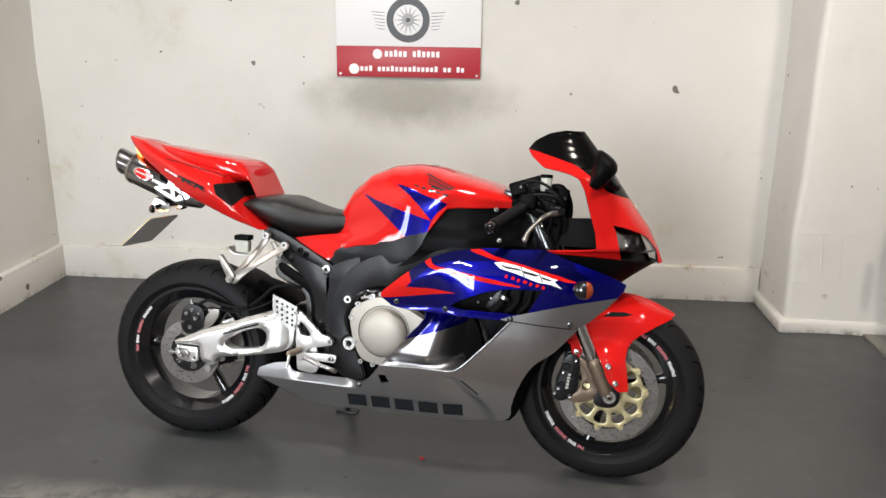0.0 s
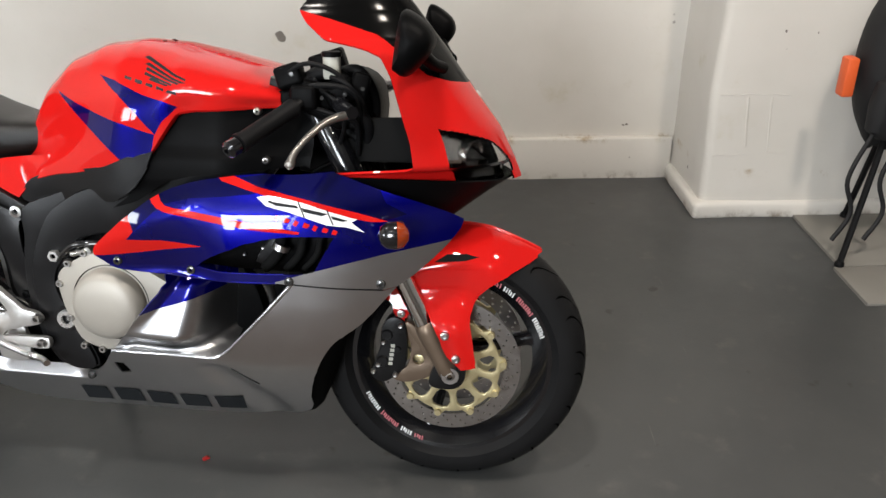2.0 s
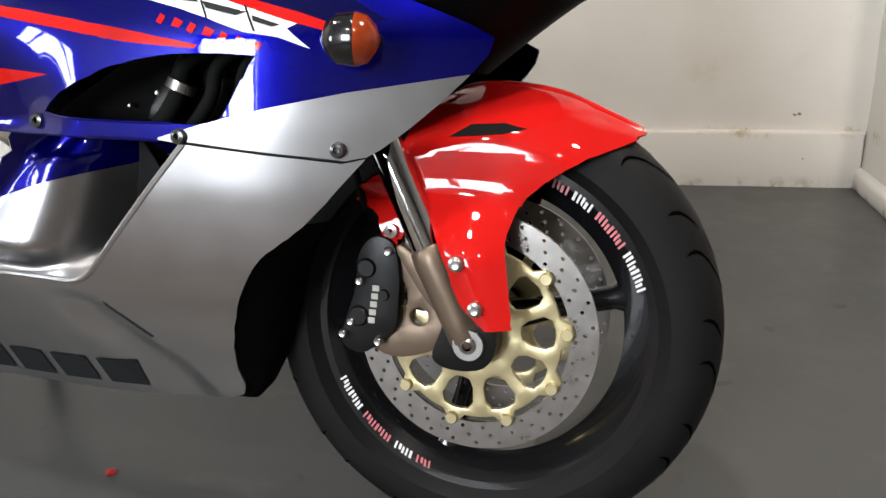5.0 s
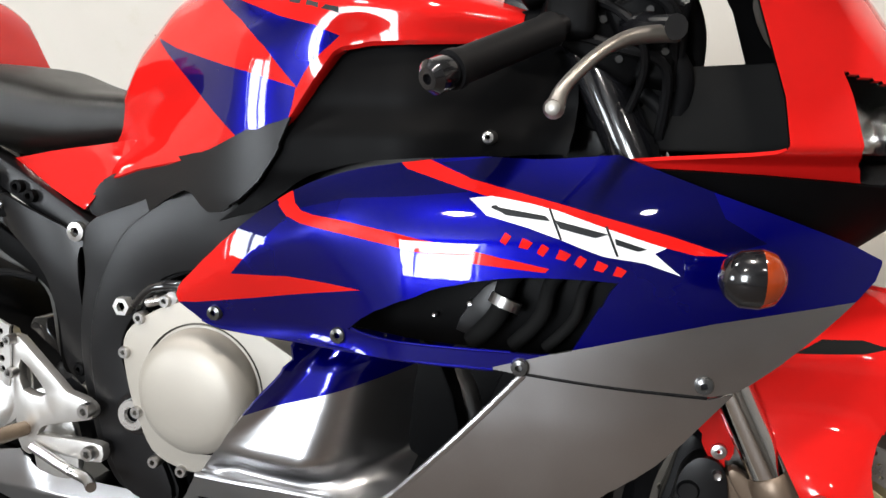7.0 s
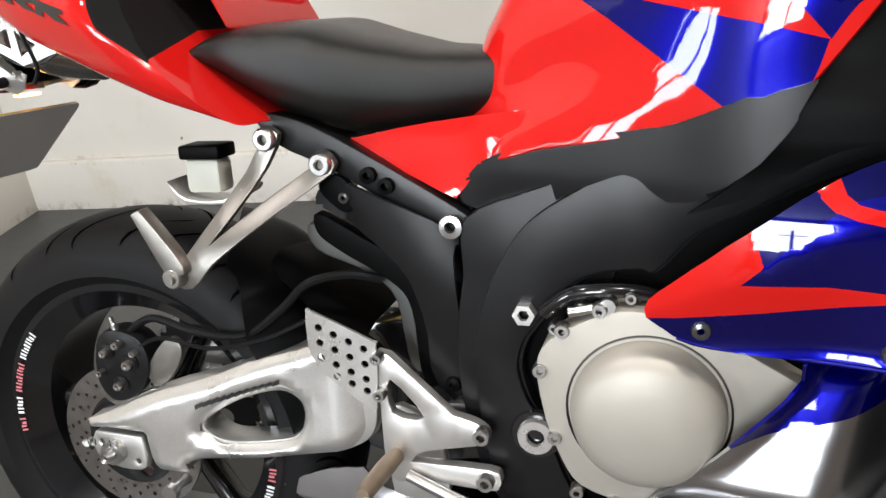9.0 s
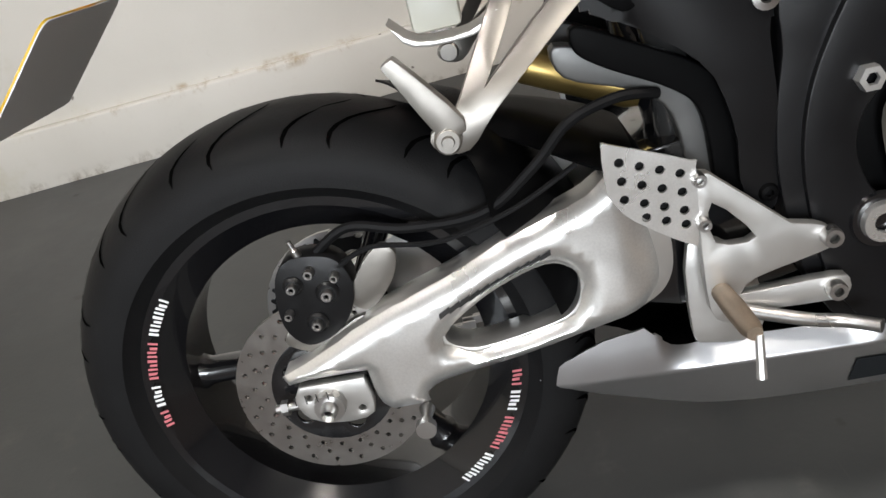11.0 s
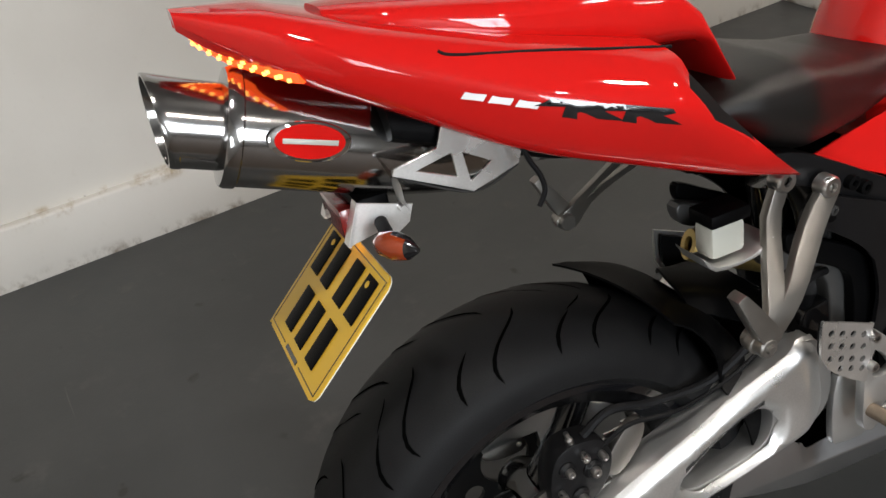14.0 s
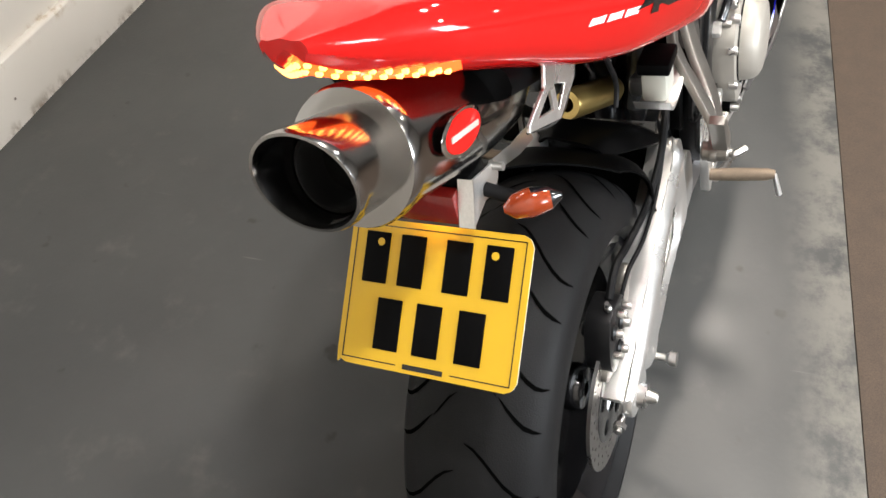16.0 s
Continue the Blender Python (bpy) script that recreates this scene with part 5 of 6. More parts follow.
# ---- the motorcycle: frame, engine and rear end ----
COVA = smooth([(.503, .662), (.528, .649), (.560, .644), (.598, .658), (.643, .682), (.685, .697), (.709, .683), (.726, .674), (.757, .683), (.795, .709), (.823, .743), (.842, .784, 1), (.81, .776), (.778, .767), (.727, .748), (.668, .737), (.595, .725), (.548, .710), (.522, .695)], 4)
data = shell(COVA, lambda x, z: stripw(x, z) - .002 - .004 * ease(.70, .64, z), .005)
both("tank_side_cover", data, [FRAME], bike, "dark grey cover under the tank edge")
COVB = smooth([(.740, .664, 1), (.776, .690), (.809, .722), (.825, .752), (.834, .783), (.862, .825), (.892, .862, 1), (.98, .872), (1.081, .873), (1.14, .85), (1.14, .76), (1.106, .750), (.95, .742), (.862, .722), (.80, .684)], 4)
data = shell(COVB, lambda x, z: .187 + .006 * ease(.8, .9, x) - .06 * ease(.95, 1.14, x) - .012 * ease(.76, .80, z) - .014 * ease(.80, .88, z) - .006 * ease(.735, .70, z), .005)
both("air_intake_cover", data, [BLACK], bike, "matt black cover between tank and fairing")
FRIN = [(.80, .655), (.754, .632), (.716, .592), (.700, .594), (.661, .588), (.628, .572), (.594, .529), (.577, .504), (.571, .473), (.581, .436), (.597, .412), (.615, .36), (.64, .285)]
FR = smooth([(.515, .645), (.60, .68), (.70, .72), (.85, .765), (1.05, .80), (1.05, .72), (.90, .70), *FRIN, (.56, .285), (.525, .33), (.505, .40), (.497, .47), (.500, .53), (.508, .58)], 4)
FR2 = smooth([(.630, .675), (.70, .71), (.85, .755), (1.04, .79), (1.04, .73), (.90, .71), *[(x - .004, z + .003) for x, z in FRIN], (.575, .285), (.535, .35), (.521, .43), (.519, .487), (.529, .544), (.552, .598), (.581, .641)], 4)
for s in (-1, 1):
    part("frame_rib", slab(FR2, (), s * .120, s * .1405, .006, 3), FRAME, bike, "dark grey raised alloy frame rib")
for s in (-1, 1):
    y = s * .1405
    part("frame_plate", slab(FR, (), s * .095, s * .132, .006, 3), FRAME, bike, "dark grey alloy frame side")
    for px, pz, r in ((.578, .544, .013), (.587, .400, .021)):
        part("frame_nut", revolve([(r * .45, -.007), (r * .5, -.012), (r * .95, -.012), (r, -.009), (r, .006)] if s < 0 else [(r * .45, .007), (r * .5, .012), (r * .95, .012), (r, .009), (r, -.006)], 6 if r < .02 else 20, centre=(px, y, pz)), BRIGHT, bike, "bright steel nut")
    part("nut_washer", revolve([(0, 0), (.028, 0), (.03, .004)] if s > 0 else [(0, 0), (.028, 0), (.03, .004)], 24, centre=(.587, y - (.004 if s < 0 else 0), .400)), GLOSS, bike)
SIDE = smooth([(.338, .662), (.349, .648), (.393, .624), (.440, .580), (.460, .52), (.464, .457), (.478, .430), (.496, .432), (.502, .50), (.498, .59), (.501, .62), (.488, .635), (.412, .668), (.364, .686), (.346, .68)], 4)
data = shell(SIDE, lambda x, z: .112 + .012 * ease(.40, .60, z) + .012 * max(0, 1 - ((x - .478 + .5 * max(0, z - .56)) / .062) ** 2) ** .7, .006, grid=.008)
both("side_cover", data, [FRAME], bike, "dark grey moulded side cover")
RIB = smooth([(.330, .642), (.382, .615), (.438, .582), (.463, .543), (.470, .445), (.446, .440), (.437, .529), (.413, .562), (.356, .595), (.327, .618)], 4)
INNER = smooth([(.31, .625), (.369, .603), (.412, .578), (.447, .537), (.452, .45), (.425, .45), (.412, .533), (.376, .566), (.315, .592)], 4)
for s in (-1, 1):
    part("cover_rib", slab(RIB, (), s * .095, s * .112, .005, 3), BLACK, bike, "black rib inside the side cover")
    part("inner_frame_arm", slab(INNER, (), s * .07, s * .094, .006, 3), GREYALLOY, bike, "bare grey alloy inner frame arm")
    part("cover_bolt", revolve([(.003, -.003), (.004, -.005), (.008, -.004), (.010, 0)] if s < 0 else [(.003, .003), (.004, .005), (.008, .004), (.010, 0)], 14, centre=(.488, s * .126, .445)), BLACK, bike)
    lug = part("cover_lug", slab(smooth([(.345, .672), (.352, .690), (.372, .688), (.385, .672), (.388, .655), (.372, .648)], 4), (), s * .118, s * .130, .003), BLACK, bike, "black lug with a bolt")
    part("lug_bolt", revolve([(.002, -.003), (.003, -.005), (.006, -.004), (.007, 0)] if s < 0 else [(.002, .003), (.003, .005), (.006, .004), (.007, 0)], 12, centre=(.375, s * .131, .665)), SMOKECAP, lug)
for s in (-1, 1):
    rail = slab(smooth([(.27, .755), (.30, .757), (.36, .735), (.50, .655), (.512, .64), (.505, .622), (.485, .624), (.36, .695), (.30, .722)], 4), (), s * .095, s * .125, .003)
    part("subframe_rail", rail, FRAME, bike, "dark grey subframe rail")
    for px, pz, r, m in ((.497, .634, .013, STEEL), (.405, .690, .009, BLACK), (.425, .678, .009, BLACK)):
        part("rail_bolt", revolve([(r * .4, -.004), (r * .5, -.008), (r, -.007), (r, .004)] if s < 0 else [(r * .4, .004), (r * .5, .008), (r, .007), (r, -.004)], 16, centre=(px, s * .127, pz)), m, bike)
    # passenger footrest hanger
    HGR = smooth([(.280, .724), (.281, .738), (.294, .745), (.306, .738), (.301, .722, 1), (.262, .658), (.239, .625, 1), (.290, .665), (.343, .701, 1), (.348, .712), (.361, .715), (.372, .706), (.369, .695, 1), (.30, .648), (.246, .607), (.216, .577), (.190, .582), (.186, .597), (.211, .613, 1), (.217, .622, 1)], 3)
    h = part("footrest_hanger", slab(HGR, (), lambda x, z: s * (.130 + .067 * ease(.715, .60, z)), lambda x, z: s * (.141 + .067 * ease(.715, .60, z)), .0035, 2), DULL, bike, "cast aluminium passenger footrest hanger")
    for px, pz in ((.291, .733), (.356, .705)):
        part("hanger_bolt", revolve([(.005, -.004), (.006, -.008), (.011, -.008), (.0135, -.005), (.014, .010)] if s < 0 else [(.005, .004), (.006, .008), (.011, .008), (.0135, .005), (.014, -.010)], 18, centre=(px, s * .141, pz)), STEEL, h, "bright bolt")
    part("peg_pivot", joined(rod((.200, s * .188, .592), (.200, s * .222, .592), .013, .012, 14, .002), rod((.200, s * .222, .592), (.200, s * .226, .592), .006, .005, 10)), DULL, h, "round footrest pivot")
    part("passenger_footrest", slab(smooth([(.160, .664, 1), (.168, .668), (.176, .663), (.217, .607), (.206, .594), (.194, .597)], 3), (), s * .203, s * .221, .003), DULL, h, "folded aluminium footrest")

# engine
part("crankcase", slab(smooth([(.55, .33), (.62, .30), (.80, .25), (.98, .27), (1.02, .40), (.98, .52), (.86, .60), (.66, .60), (.58, .54)], 4), (), -.112, .112, .012), BLACK, bike, "black engine block")
COVER = smooth([(.596, .507), (.625, .538), (.68, .562), (.73, .555), (.79, .530), (.857, .492, 1), (.80, .415), (.755, .362), (.70, .345), (.64, .36), (.615, .40), (.60, .45)], 4)
cover = part("clutch_cover", slab(COVER, (), -.13, -.172, .008, 3), CHAMP, bike, "champagne painted clutch cover")
part("clutch_dome", revolve([(0, -.0425), (.036, -.0422), (.0405, -.0412), (.045, -.0405), (.058, -.038), (.068, -.033), (.0745, -.024), (.0775, -.010), (.078, .004)], 48, centre=(.708, -.170, .455)), CHAMP, cover, "round raised clutch dome")
part("clutch_groove", revolve([(.0785, .004), (.083, -.002), (.084, .004)], 48, centre=(.708, -.173, .455)), GLOSS, cover)
for px, pz in ((.598, .492), (.622, .538), (.612, .415), (.635, .352), (.675, .345), (.66, .562)):
    part("cover_bolt", revolve([(.003, -.008), (.0035, -.011), (.007, -.011), (.008, -.009), (.008, .004)], 12, centre=(px, -.166, pz)), STEEL, cover, "bright bolt")
part("cylinder_block", slab([(.66, .55), (.86, .55), (.93, .70), (.70, .72)], (), -.118, .118, .01), BLACK, bike, "black cylinder block")
for k in range(4):
    y = -.06 + k * .04
    part("exhaust_header", pipe([(.92, y, .50), (1.0, y, .47), (1.02, y * .9, .36), (.96, y * .7, .24), (.82, y * .5, .20), (.6, y * .3, .19)], .019, 14), STEEL, bike, "steel exhaust header pipe")
rad = part("radiator", slab([(1.02, .36), (1.05, .35), (1.16, .66), (1.13, .67)], (), -.115, .115, .004), BLACK, bike, "black radiator core")
for k in range(12):
    z = .39 + k * .022
    x = 1.055 + (z - .36) * .355
    part("radiator_fin", block(x - .001, x + .006, -.113, .113, z, z + .004, 0), FRAME, rad)

# swing arm
ARM = smooth([(-.040, .350, 1), (-.005, .363), (.074, .398), (.164, .428), (.221, .451), (.304, .478), (.332, .492), (.362, .486), (.383, .455), (.391, .411), (.384, .372), (.355, .348), (.288, .333), (.222, .320), (.151, .311), (.118, .303), (.107, .284, 1), (.066, .284, 1), (.056, .300), (.052, .338, 1), (-.010, .340, 1), (-.036, .338, 1)], 4)
AHOLE = smooth([(.142, .360), (.168, .382), (.209, .404), (.261, .419), (.288, .408), (.294, .387), (.285, .362), (.26, .348), (.184, .336), (.152, .343)], 4)


def edge_gap(outline, *holes):
    """The distance to the nearest edge of an outline with holes, seen along y; negative outside."""
    loops = (outline, *holes)
    a = np.concatenate([np.array([q[:2] for q in lp], float) for lp in loops])
    d = np.concatenate([np.roll(np.array([q[:2] for q in lp], float), -1, 0) for lp in loops]) - a
    ll = np.maximum((d ** 2).sum(1), 1e-12)

    def gap(x, z):
        v = np.array((x, z)) - a
        t = np.clip((v * d).sum(1) / ll, 0, 1)[:, None]
        g = float(np.sqrt(((v - t * d) ** 2).sum(1).min()))
        return g if inside(x, z, outline) and not any(inside(x, z, h) for h in holes) else -g
    return gap


def rolled(gap, off, depth, r):
    """A face at off whose edges roll away over the width r."""
    def f(x, z):
        u = max(0.0, 1 - gap(x, z) / r)
        return (off(x, z) if callable(off) else off) - depth * u * u
    return f


arm_gap = edge_gap(ARM, AHOLE)
arm_face = rolled(arm_gap, lambda x, z: .142 - .020 * ease(.33, .40, x) - .004 * ease(.36, .46, z), .012, .020)


def inset(loop, d):
    """An outline moved inwards by d."""
    area2 = sum(a[0] * b[1] - b[0] * a[1] for a, b in zip(loop, loop[1:] + loop[:1]))
    out = []
    for a, b, c in zip(loop[-1:] + loop[:-1], loop, loop[1:] + loop[:1]):
        t = Vector((c[0] - a[0], c[1] - a[1])).normalized() * math.copysign(d, area2)
        out.append((b[0] - t.y, b[1] + t.x))
    return out


arm_rings = [(inset(ARM, d), 0) for d in (.005, .012)] + [(inset(AHOLE, -.007), 0)]
for s, a in zip((-1, 1), both("swing_arm", shell(ARM, arm_face, .004, [AHOLE], arm_rings, grid=.010), [BRIGHT], bike, "bright aluminium swing arm")):
    part("arm_core", slab(inset(ARM, .0015), [inset(AHOLE, -.0015)], s * .085, s * .127, .004), ALU, a, "inner side of the arm")
    part("axle_block", slab(smooth([(-.034, .318), (-.026, .335, 1), (.047, .333, 1), (.048, .288), (.01, .282), (-.024, .294)], 3), [circle(-.018, .320, .004, 10), circle(.036, .296, .004, 10)], s * .122, s * .136, .002), ALU, a, "aluminium axle block")
    part("axle_nut", revolve([(.004, -.022), (.007, -.026), (.009, -.020), (.010, -.012), (.017, -.012), (.018, 0)] if s < 0 else [(.004, .022), (.007, .026), (.009, .020), (.010, .012), (.017, .012), (.018, 0)], 12, centre=(.004, s * .136, .310)), STEEL, a, "steel axle nut")
    part("stand_bobbin", turned((.103, s * .128, .274), (.103, s * .168, .274), [(0, 0), (.009, 0), (.006, .3), (.006, .6), (.011, .75), (.011, 1), (0, 1)], 16), STEEL, a, "steel stand bobbin")
    for k in range(11):
        x, z = .146 + k * .0112, .393 + k * .0039
        o = [(x, z - .0045), (x + .0075, z - .002), (x + .0085, z + .0045), (x + .001, z + .002)]
        panel("printed_mark", shell(o, arm_face, .0002, lift=.0006, grid=.02), [SMOKECAP], a, "small grey printed bar", s > 0)
part("swing_pivot", slab(smooth([(.36, .33), (.56, .34), (.60, .40), (.57, .46), (.38, .50)], 4), (), -.09, .09, .012), GLOSS, bike, "black swing arm pivot")
rc = part("caliper_rear", slab(smooth([(-.026, .400), (-.020, .452), (.002, .474), (.044, .468), (.060, .440), (.052, .405), (.028, .380), (-.006, .372)], 4), (), -.112, -.078, .006), CALIPER, bike, "black rear brake caliper")
for px, pz, r in ((-.002, .445, .011), (.032, .430, .013), (.012, .398, .012)):
    part("piston_boss", rod((px, -.117, pz), (px, -.07, pz), r, n=18, round_end=.003), CALIPER, rc)
part("caliper_carrier", slab(smooth([(-.03, .372), (.02, .350), (.07, .352), (.09, .372), (.06, .392), (.02, .378), (-.02, .392)], 4), [circle(.03, .366, .007, 12)], -.106, -.094, .002), DULL, rc, "aluminium caliper carrier")
for px, pz, r in ((.020, .458, .006), (.045, .448, .005), (-.002, .445, .006), (.032, .430, .007), (.012, .398, .006), (-.014, .415, .005)):
    part("caliper_bolt", revolve([(.002, -.004), (.003, -.006), (r * .8, -.006), (r, -.003), (r, .006)], 10, centre=(px, -.119, pz)), STEEL, rc)
part("caliper_stay", slab(smooth([(.052, .415), (.075, .452), (.098, .468), (.112, .455), (.100, .425), (.070, .398)], 4), (), -.108, -.096, .002), DULL, bike, "aluminium caliper stay")
part("bleed_nipple", turned((.012, -.105, .470), (.006, -.105, .492), [(0, 0), (.005, 0), (.005, .5), (.003, .6), (.003, 1), (0, 1)], 10), STEEL, rc)
part("sensor_wire", pipe([(.05, -.110, .455), (.09, -.112, .470), (.16, -.116, .462), (.24, -.118, .480), (.31, -.115, .512)], .003, 6), RUBBER, bike, "thin black sensor wire")
part("rear_brake_hose", pipe([(.03, -.100, .472), (.07, -.100, .492), (.13, -.102, .478), (.21, -.110, .480), (.27, -.118, .520), (.31, -.118, .556), (.36, -.112, .568), (.40, -.10, .56)], .0055, 8), RUBBER, bike, "black rear brake hose")

# hugger
secs = []
for k in range(25):
    t = k / 24
    row = []
    for j in range(19):
        u = -1 + 2 * j / 18
        a = radians((62 + 7 * u) * (1 - t) + 4 * t)
        w = .085 + .034 * ease(0, .25, t)
        r = .324 + .018 * ease(0, .3, t)
        rr = r - .060 * abs(u) ** 6 * ease(.05, .4, t) - .010 * u * u
        row.append((rr * math.cos(a), w * u, .306 + rr * math.sin(a)))
    secs.append(row)
hug = bmesh.new()
vs = [[hug.verts.new(p) for p in r] for r in secs]
for a, b in zip(vs, vs[1:]):
    for j in range(18):
        hug.faces.new((a[j], a[j + 1], b[j + 1], b[j]))
part("rear_hugger", thicken(hug, .003), BLACK, bike, "matt black rear tyre hugger")
up = bmesh.new()
grid_ = []
for k in range(9):
    t = k / 8
    x = .225 + .20 * t
    z = .572 - .060 * t - .05 * t * t
    w0 = .058 + .045 * ease(0, .5, t)
    grid_.append([up.verts.new((x + .03 * (j / 8) ** 2, w0 * (j / 4 - 1), z - .030 * abs(j / 4 - 1) ** 2.5 + .004 * math.cos(6 * j / 8))) for j in range(9)])
for a, b in zip(grid_, grid_[1:]):
    for j in range(8):
        up.faces.new((a[j], a[j + 1], b[j + 1], b[j]))
part("hugger_body", thicken(up, .004), BLACK, bike, "broad black upper body of the tyre hugger")
part("loose_lead", pipe([(-.016, -.140, .868), (-.010, -.142, .850), (-.002, -.143, .834), (.001, -.143, .817), (-.007, -.143, .803)], .0026, 8), RUBBER, bike, "short black lead hanging under the tail")

# footrest bracket, heel guard and pedal
for s in (-1, 1):
    y = s * .155
    br = part("footrest_bracket", joined(slab(smooth([(.410, .495, 1), (.424, .492, 1), (.496, .424, 1), (.522, .417), (.536, .406), (.534, .394), (.520, .388), (.458, .374), (.442, .359, 1), (.535, .359), (.548, .350), (.546, .338), (.533, .333), (.445, .337), (.429, .330), (.412, .348), (.410, .43)], 3), [smooth([(.424, .462), (.424, .420), (.462, .418)], 3)], s * .148, s * .162, .003), slab(smooth([(.405, .405), (.400, .305), (.415, .286), (.468, .286), (.474, .34), (.452, .392)], 3), (), s * .112, s * .124, .004)), ALU, bike, "cast aluminium footrest bracket")
    G = smooth([(.330, .540), (.340, .540), (.408, .510), (.412, .503), (.408, .436), (.400, .426), (.350, .462), (.333, .485), (.329, .50)], 3)
    gh = [circle(.344 + .0178 * i, .522 - .0185 * j - .0075 * i + (.004 if j > 2 else 0), .0046, 10) for i in range(4) for j in range(4) if not (i == 0 and j == 3)]
    gh = [h for h in gh if all(inside(.371 + (x - .371) * 1.10, .482 + (z - .482) * 1.10, G) for x, z in h)]
    # added black sheet: stands in for the shade seen through the holes
    part("guard_shade", slab([(.372 + (x - .372) * .86, .482 + (z - .482) * .86) for x, z in G], (), s * .154, s * .157), RUBBER, br, "dark sheet added for the shade in the guard holes")
    part("heel_guard", slab(G, gh, s * .163, s * .1665), BRIGHT, br, "drilled aluminium heel guard")
    for px, pz, r in ((.530, .405, .010), (.532, .347, .010), (.413, .49, .007), (.413, .445, .007)):
        part("bracket_bolt", revolve([(.004, -.006), (r * .5, -.010), (r * .9, -.010), (r, -.007), (r, .004)] if s < 0 else [(.004, .006), (r * .5, .010), (r * .9, .010), (r, .007), (r, -.004)], 16, centre=(px, s * .164, pz)), STEEL, br)
    part("footrest", loft([[(px + .424, s * yy, pz + .366 + .10 * (yy - .16)) for px, yy, pz in ((c * rr, yv, sn * rr) for c, sn in ((math.cos(a), math.sin(a)) for a in np.arange(0, 6.28, .5236)))] for yv, rr in ((.16, .010), (.20, .011), (.25, .010), (.262, .007))]), RUST, br, "worn steel rider footrest")
    part("foot_pedal", pipe([(.44, s * .168, .345), (.50, s * .175, .325), (.535, s * .18, .318), (.56, s * .20, .318)], .007, 10), STEEL, br, "steel foot pedal")
    part("peg_feeler", rod((.428, s * .260, .374), (.424, s * .270, .334), .004, .005, 8, .001), ALU, br)

# drive chain on the far side
links = []
for (xa, za), (xb, zb) in (((0.0, .4135), (.52, .437)), ((0.0, .1985), (.52, .365))):
    n = 33
    for k in range(n):
        x, z = xa + (xb - xa) * (k + .5) / n, za + (zb - za) * (k + .5) / n
        y = .104 if k % 2 else .100
        links.append(block(x - .0088, x + .0088, y - .0015, y + .0015, z - .0055, z + .0055, 0))
        links.append(block(x - .0088, x + .0088, .0955 - (.004 if k % 2 else 0) - .0015, .0955 - (.004 if k % 2 else 0) + .0015, z - .0055, z + .0055, 0))
for k in range(21):
    a = radians(90 + 180 * (k + .5) / 21)
    x, z = .1085 * math.cos(a), .306 + .1085 * math.sin(a)
    b = block(-.0088, .0088, .0985, .1035, -.0055, .0055, 0)
    bmesh.ops.transform(b, matrix=pose(x, 0, z, 0, -math.degrees(a) - 90, 0), verts=b.verts)
    links.append(b)
part("drive_chain", joined(*links), STEEL, bike, "steel drive chain")
# chain adjusters at the swing arm ends
for s in (-1, 1):
    part("chain_adjuster", joined(rod((-.062, s * .122, .306), (-.034, s * .122, .306), .005, n=10), turned((-.055, s * .122, .306), (-.047, s * .122, .306), [(0, 0), (.009, 0), (.009, 1), (0, 1)], 6)), STEEL, bike, "steel chain adjuster bolt")
    for k in range(4):
        part("index_mark", block(-.03 + k * .012, -.0285 + k * .012, min(s * .1482, s * .1488), max(s * .1482, s * .1488), .322, .332, 0), SMOKECAP, bike)
# hoses and bolts over the clutch cover
part("clutch_hose", pipe([(.600, -.150, .548), (.630, -.157, .572), (.665, -.158, .578), (.700, -.150, .575), (.73, -.14, .56)], .0075, 10), GLOSS, bike, "black hose over the clutch cover")
part("clutch_lever", joined(rod((.628, -.165, .556), (.668, -.168, .566), .006, .005, 10, .001), rod((.668, -.172, .566), (.668, -.150, .566), .008, n=12)), STEEL, bike, "steel clutch lever")
for px, pz in ((.640, .560), (.690, .572), (.612, .535)):
    part("engine_bolt", revolve([(.002, -.004), (.003, -.006), (.0055, -.006), (.0065, -.003), (.0065, .01)], 10, centre=(px, -.158, pz)), STEEL, bike, "steel bolt")
for px, pz, d in ((1.045, .862, .158), (1.06, .768, .170)):
    for s in (-1, 1):
        part("cover_screw", revolve([(.002, -.002), (.003, -.004), (.006, -.003), (.0075, .001), (.0075, .012)] if s < 0 else [(.002, .002), (.003, .004), (.006, .003), (.0075, -.001), (.0075, -.012)], 14, centre=(px, s * d, pz)), STEEL, bike, "bright cover screw")

# ---- the motorcycle: exhaust, plate and lights ----
e0, e1 = Vector((-.312, -.009, .946)), Vector((-.03, -.022, .838))
ed = (e1 - e0).normalized()
sil = part("silencer", turned(e0 + ed * .055, e1 + ed * .04, [(0, 0), (.046, 0), (.0555, .004), (.0575, .02), (.0575, .05), (.0555, .055), (.0555, .45), (.054, .62), (.048, .8), (.03, 1), (0, 1)], 48), DARKCHROME, bike, "polished dark steel round silencer")
tip = revolve([(.0410, .085), (.0415, .02), (.0425, .006), (.0425, 0), (.0415, -.003), (.0390, -.003), (.0375, .004), (.0350, .02), (.0340, .08), (.0, .085)], 40)
for v in tip.verts:
    if v.co.y < .01:
        v.co.y -= .36 * v.co.z
part("silencer_tip", along(tip, e0, e1), DARKCHROME, sil, "slash-cut polished tail pipe")
part("silencer_bore", along(revolve([(0, .078), (.0250, .077), (.0255, .03), (.0285, .026), (.0338, .03)], 32), e0, e1), MATTBLACK, sil, "sooty black bore")
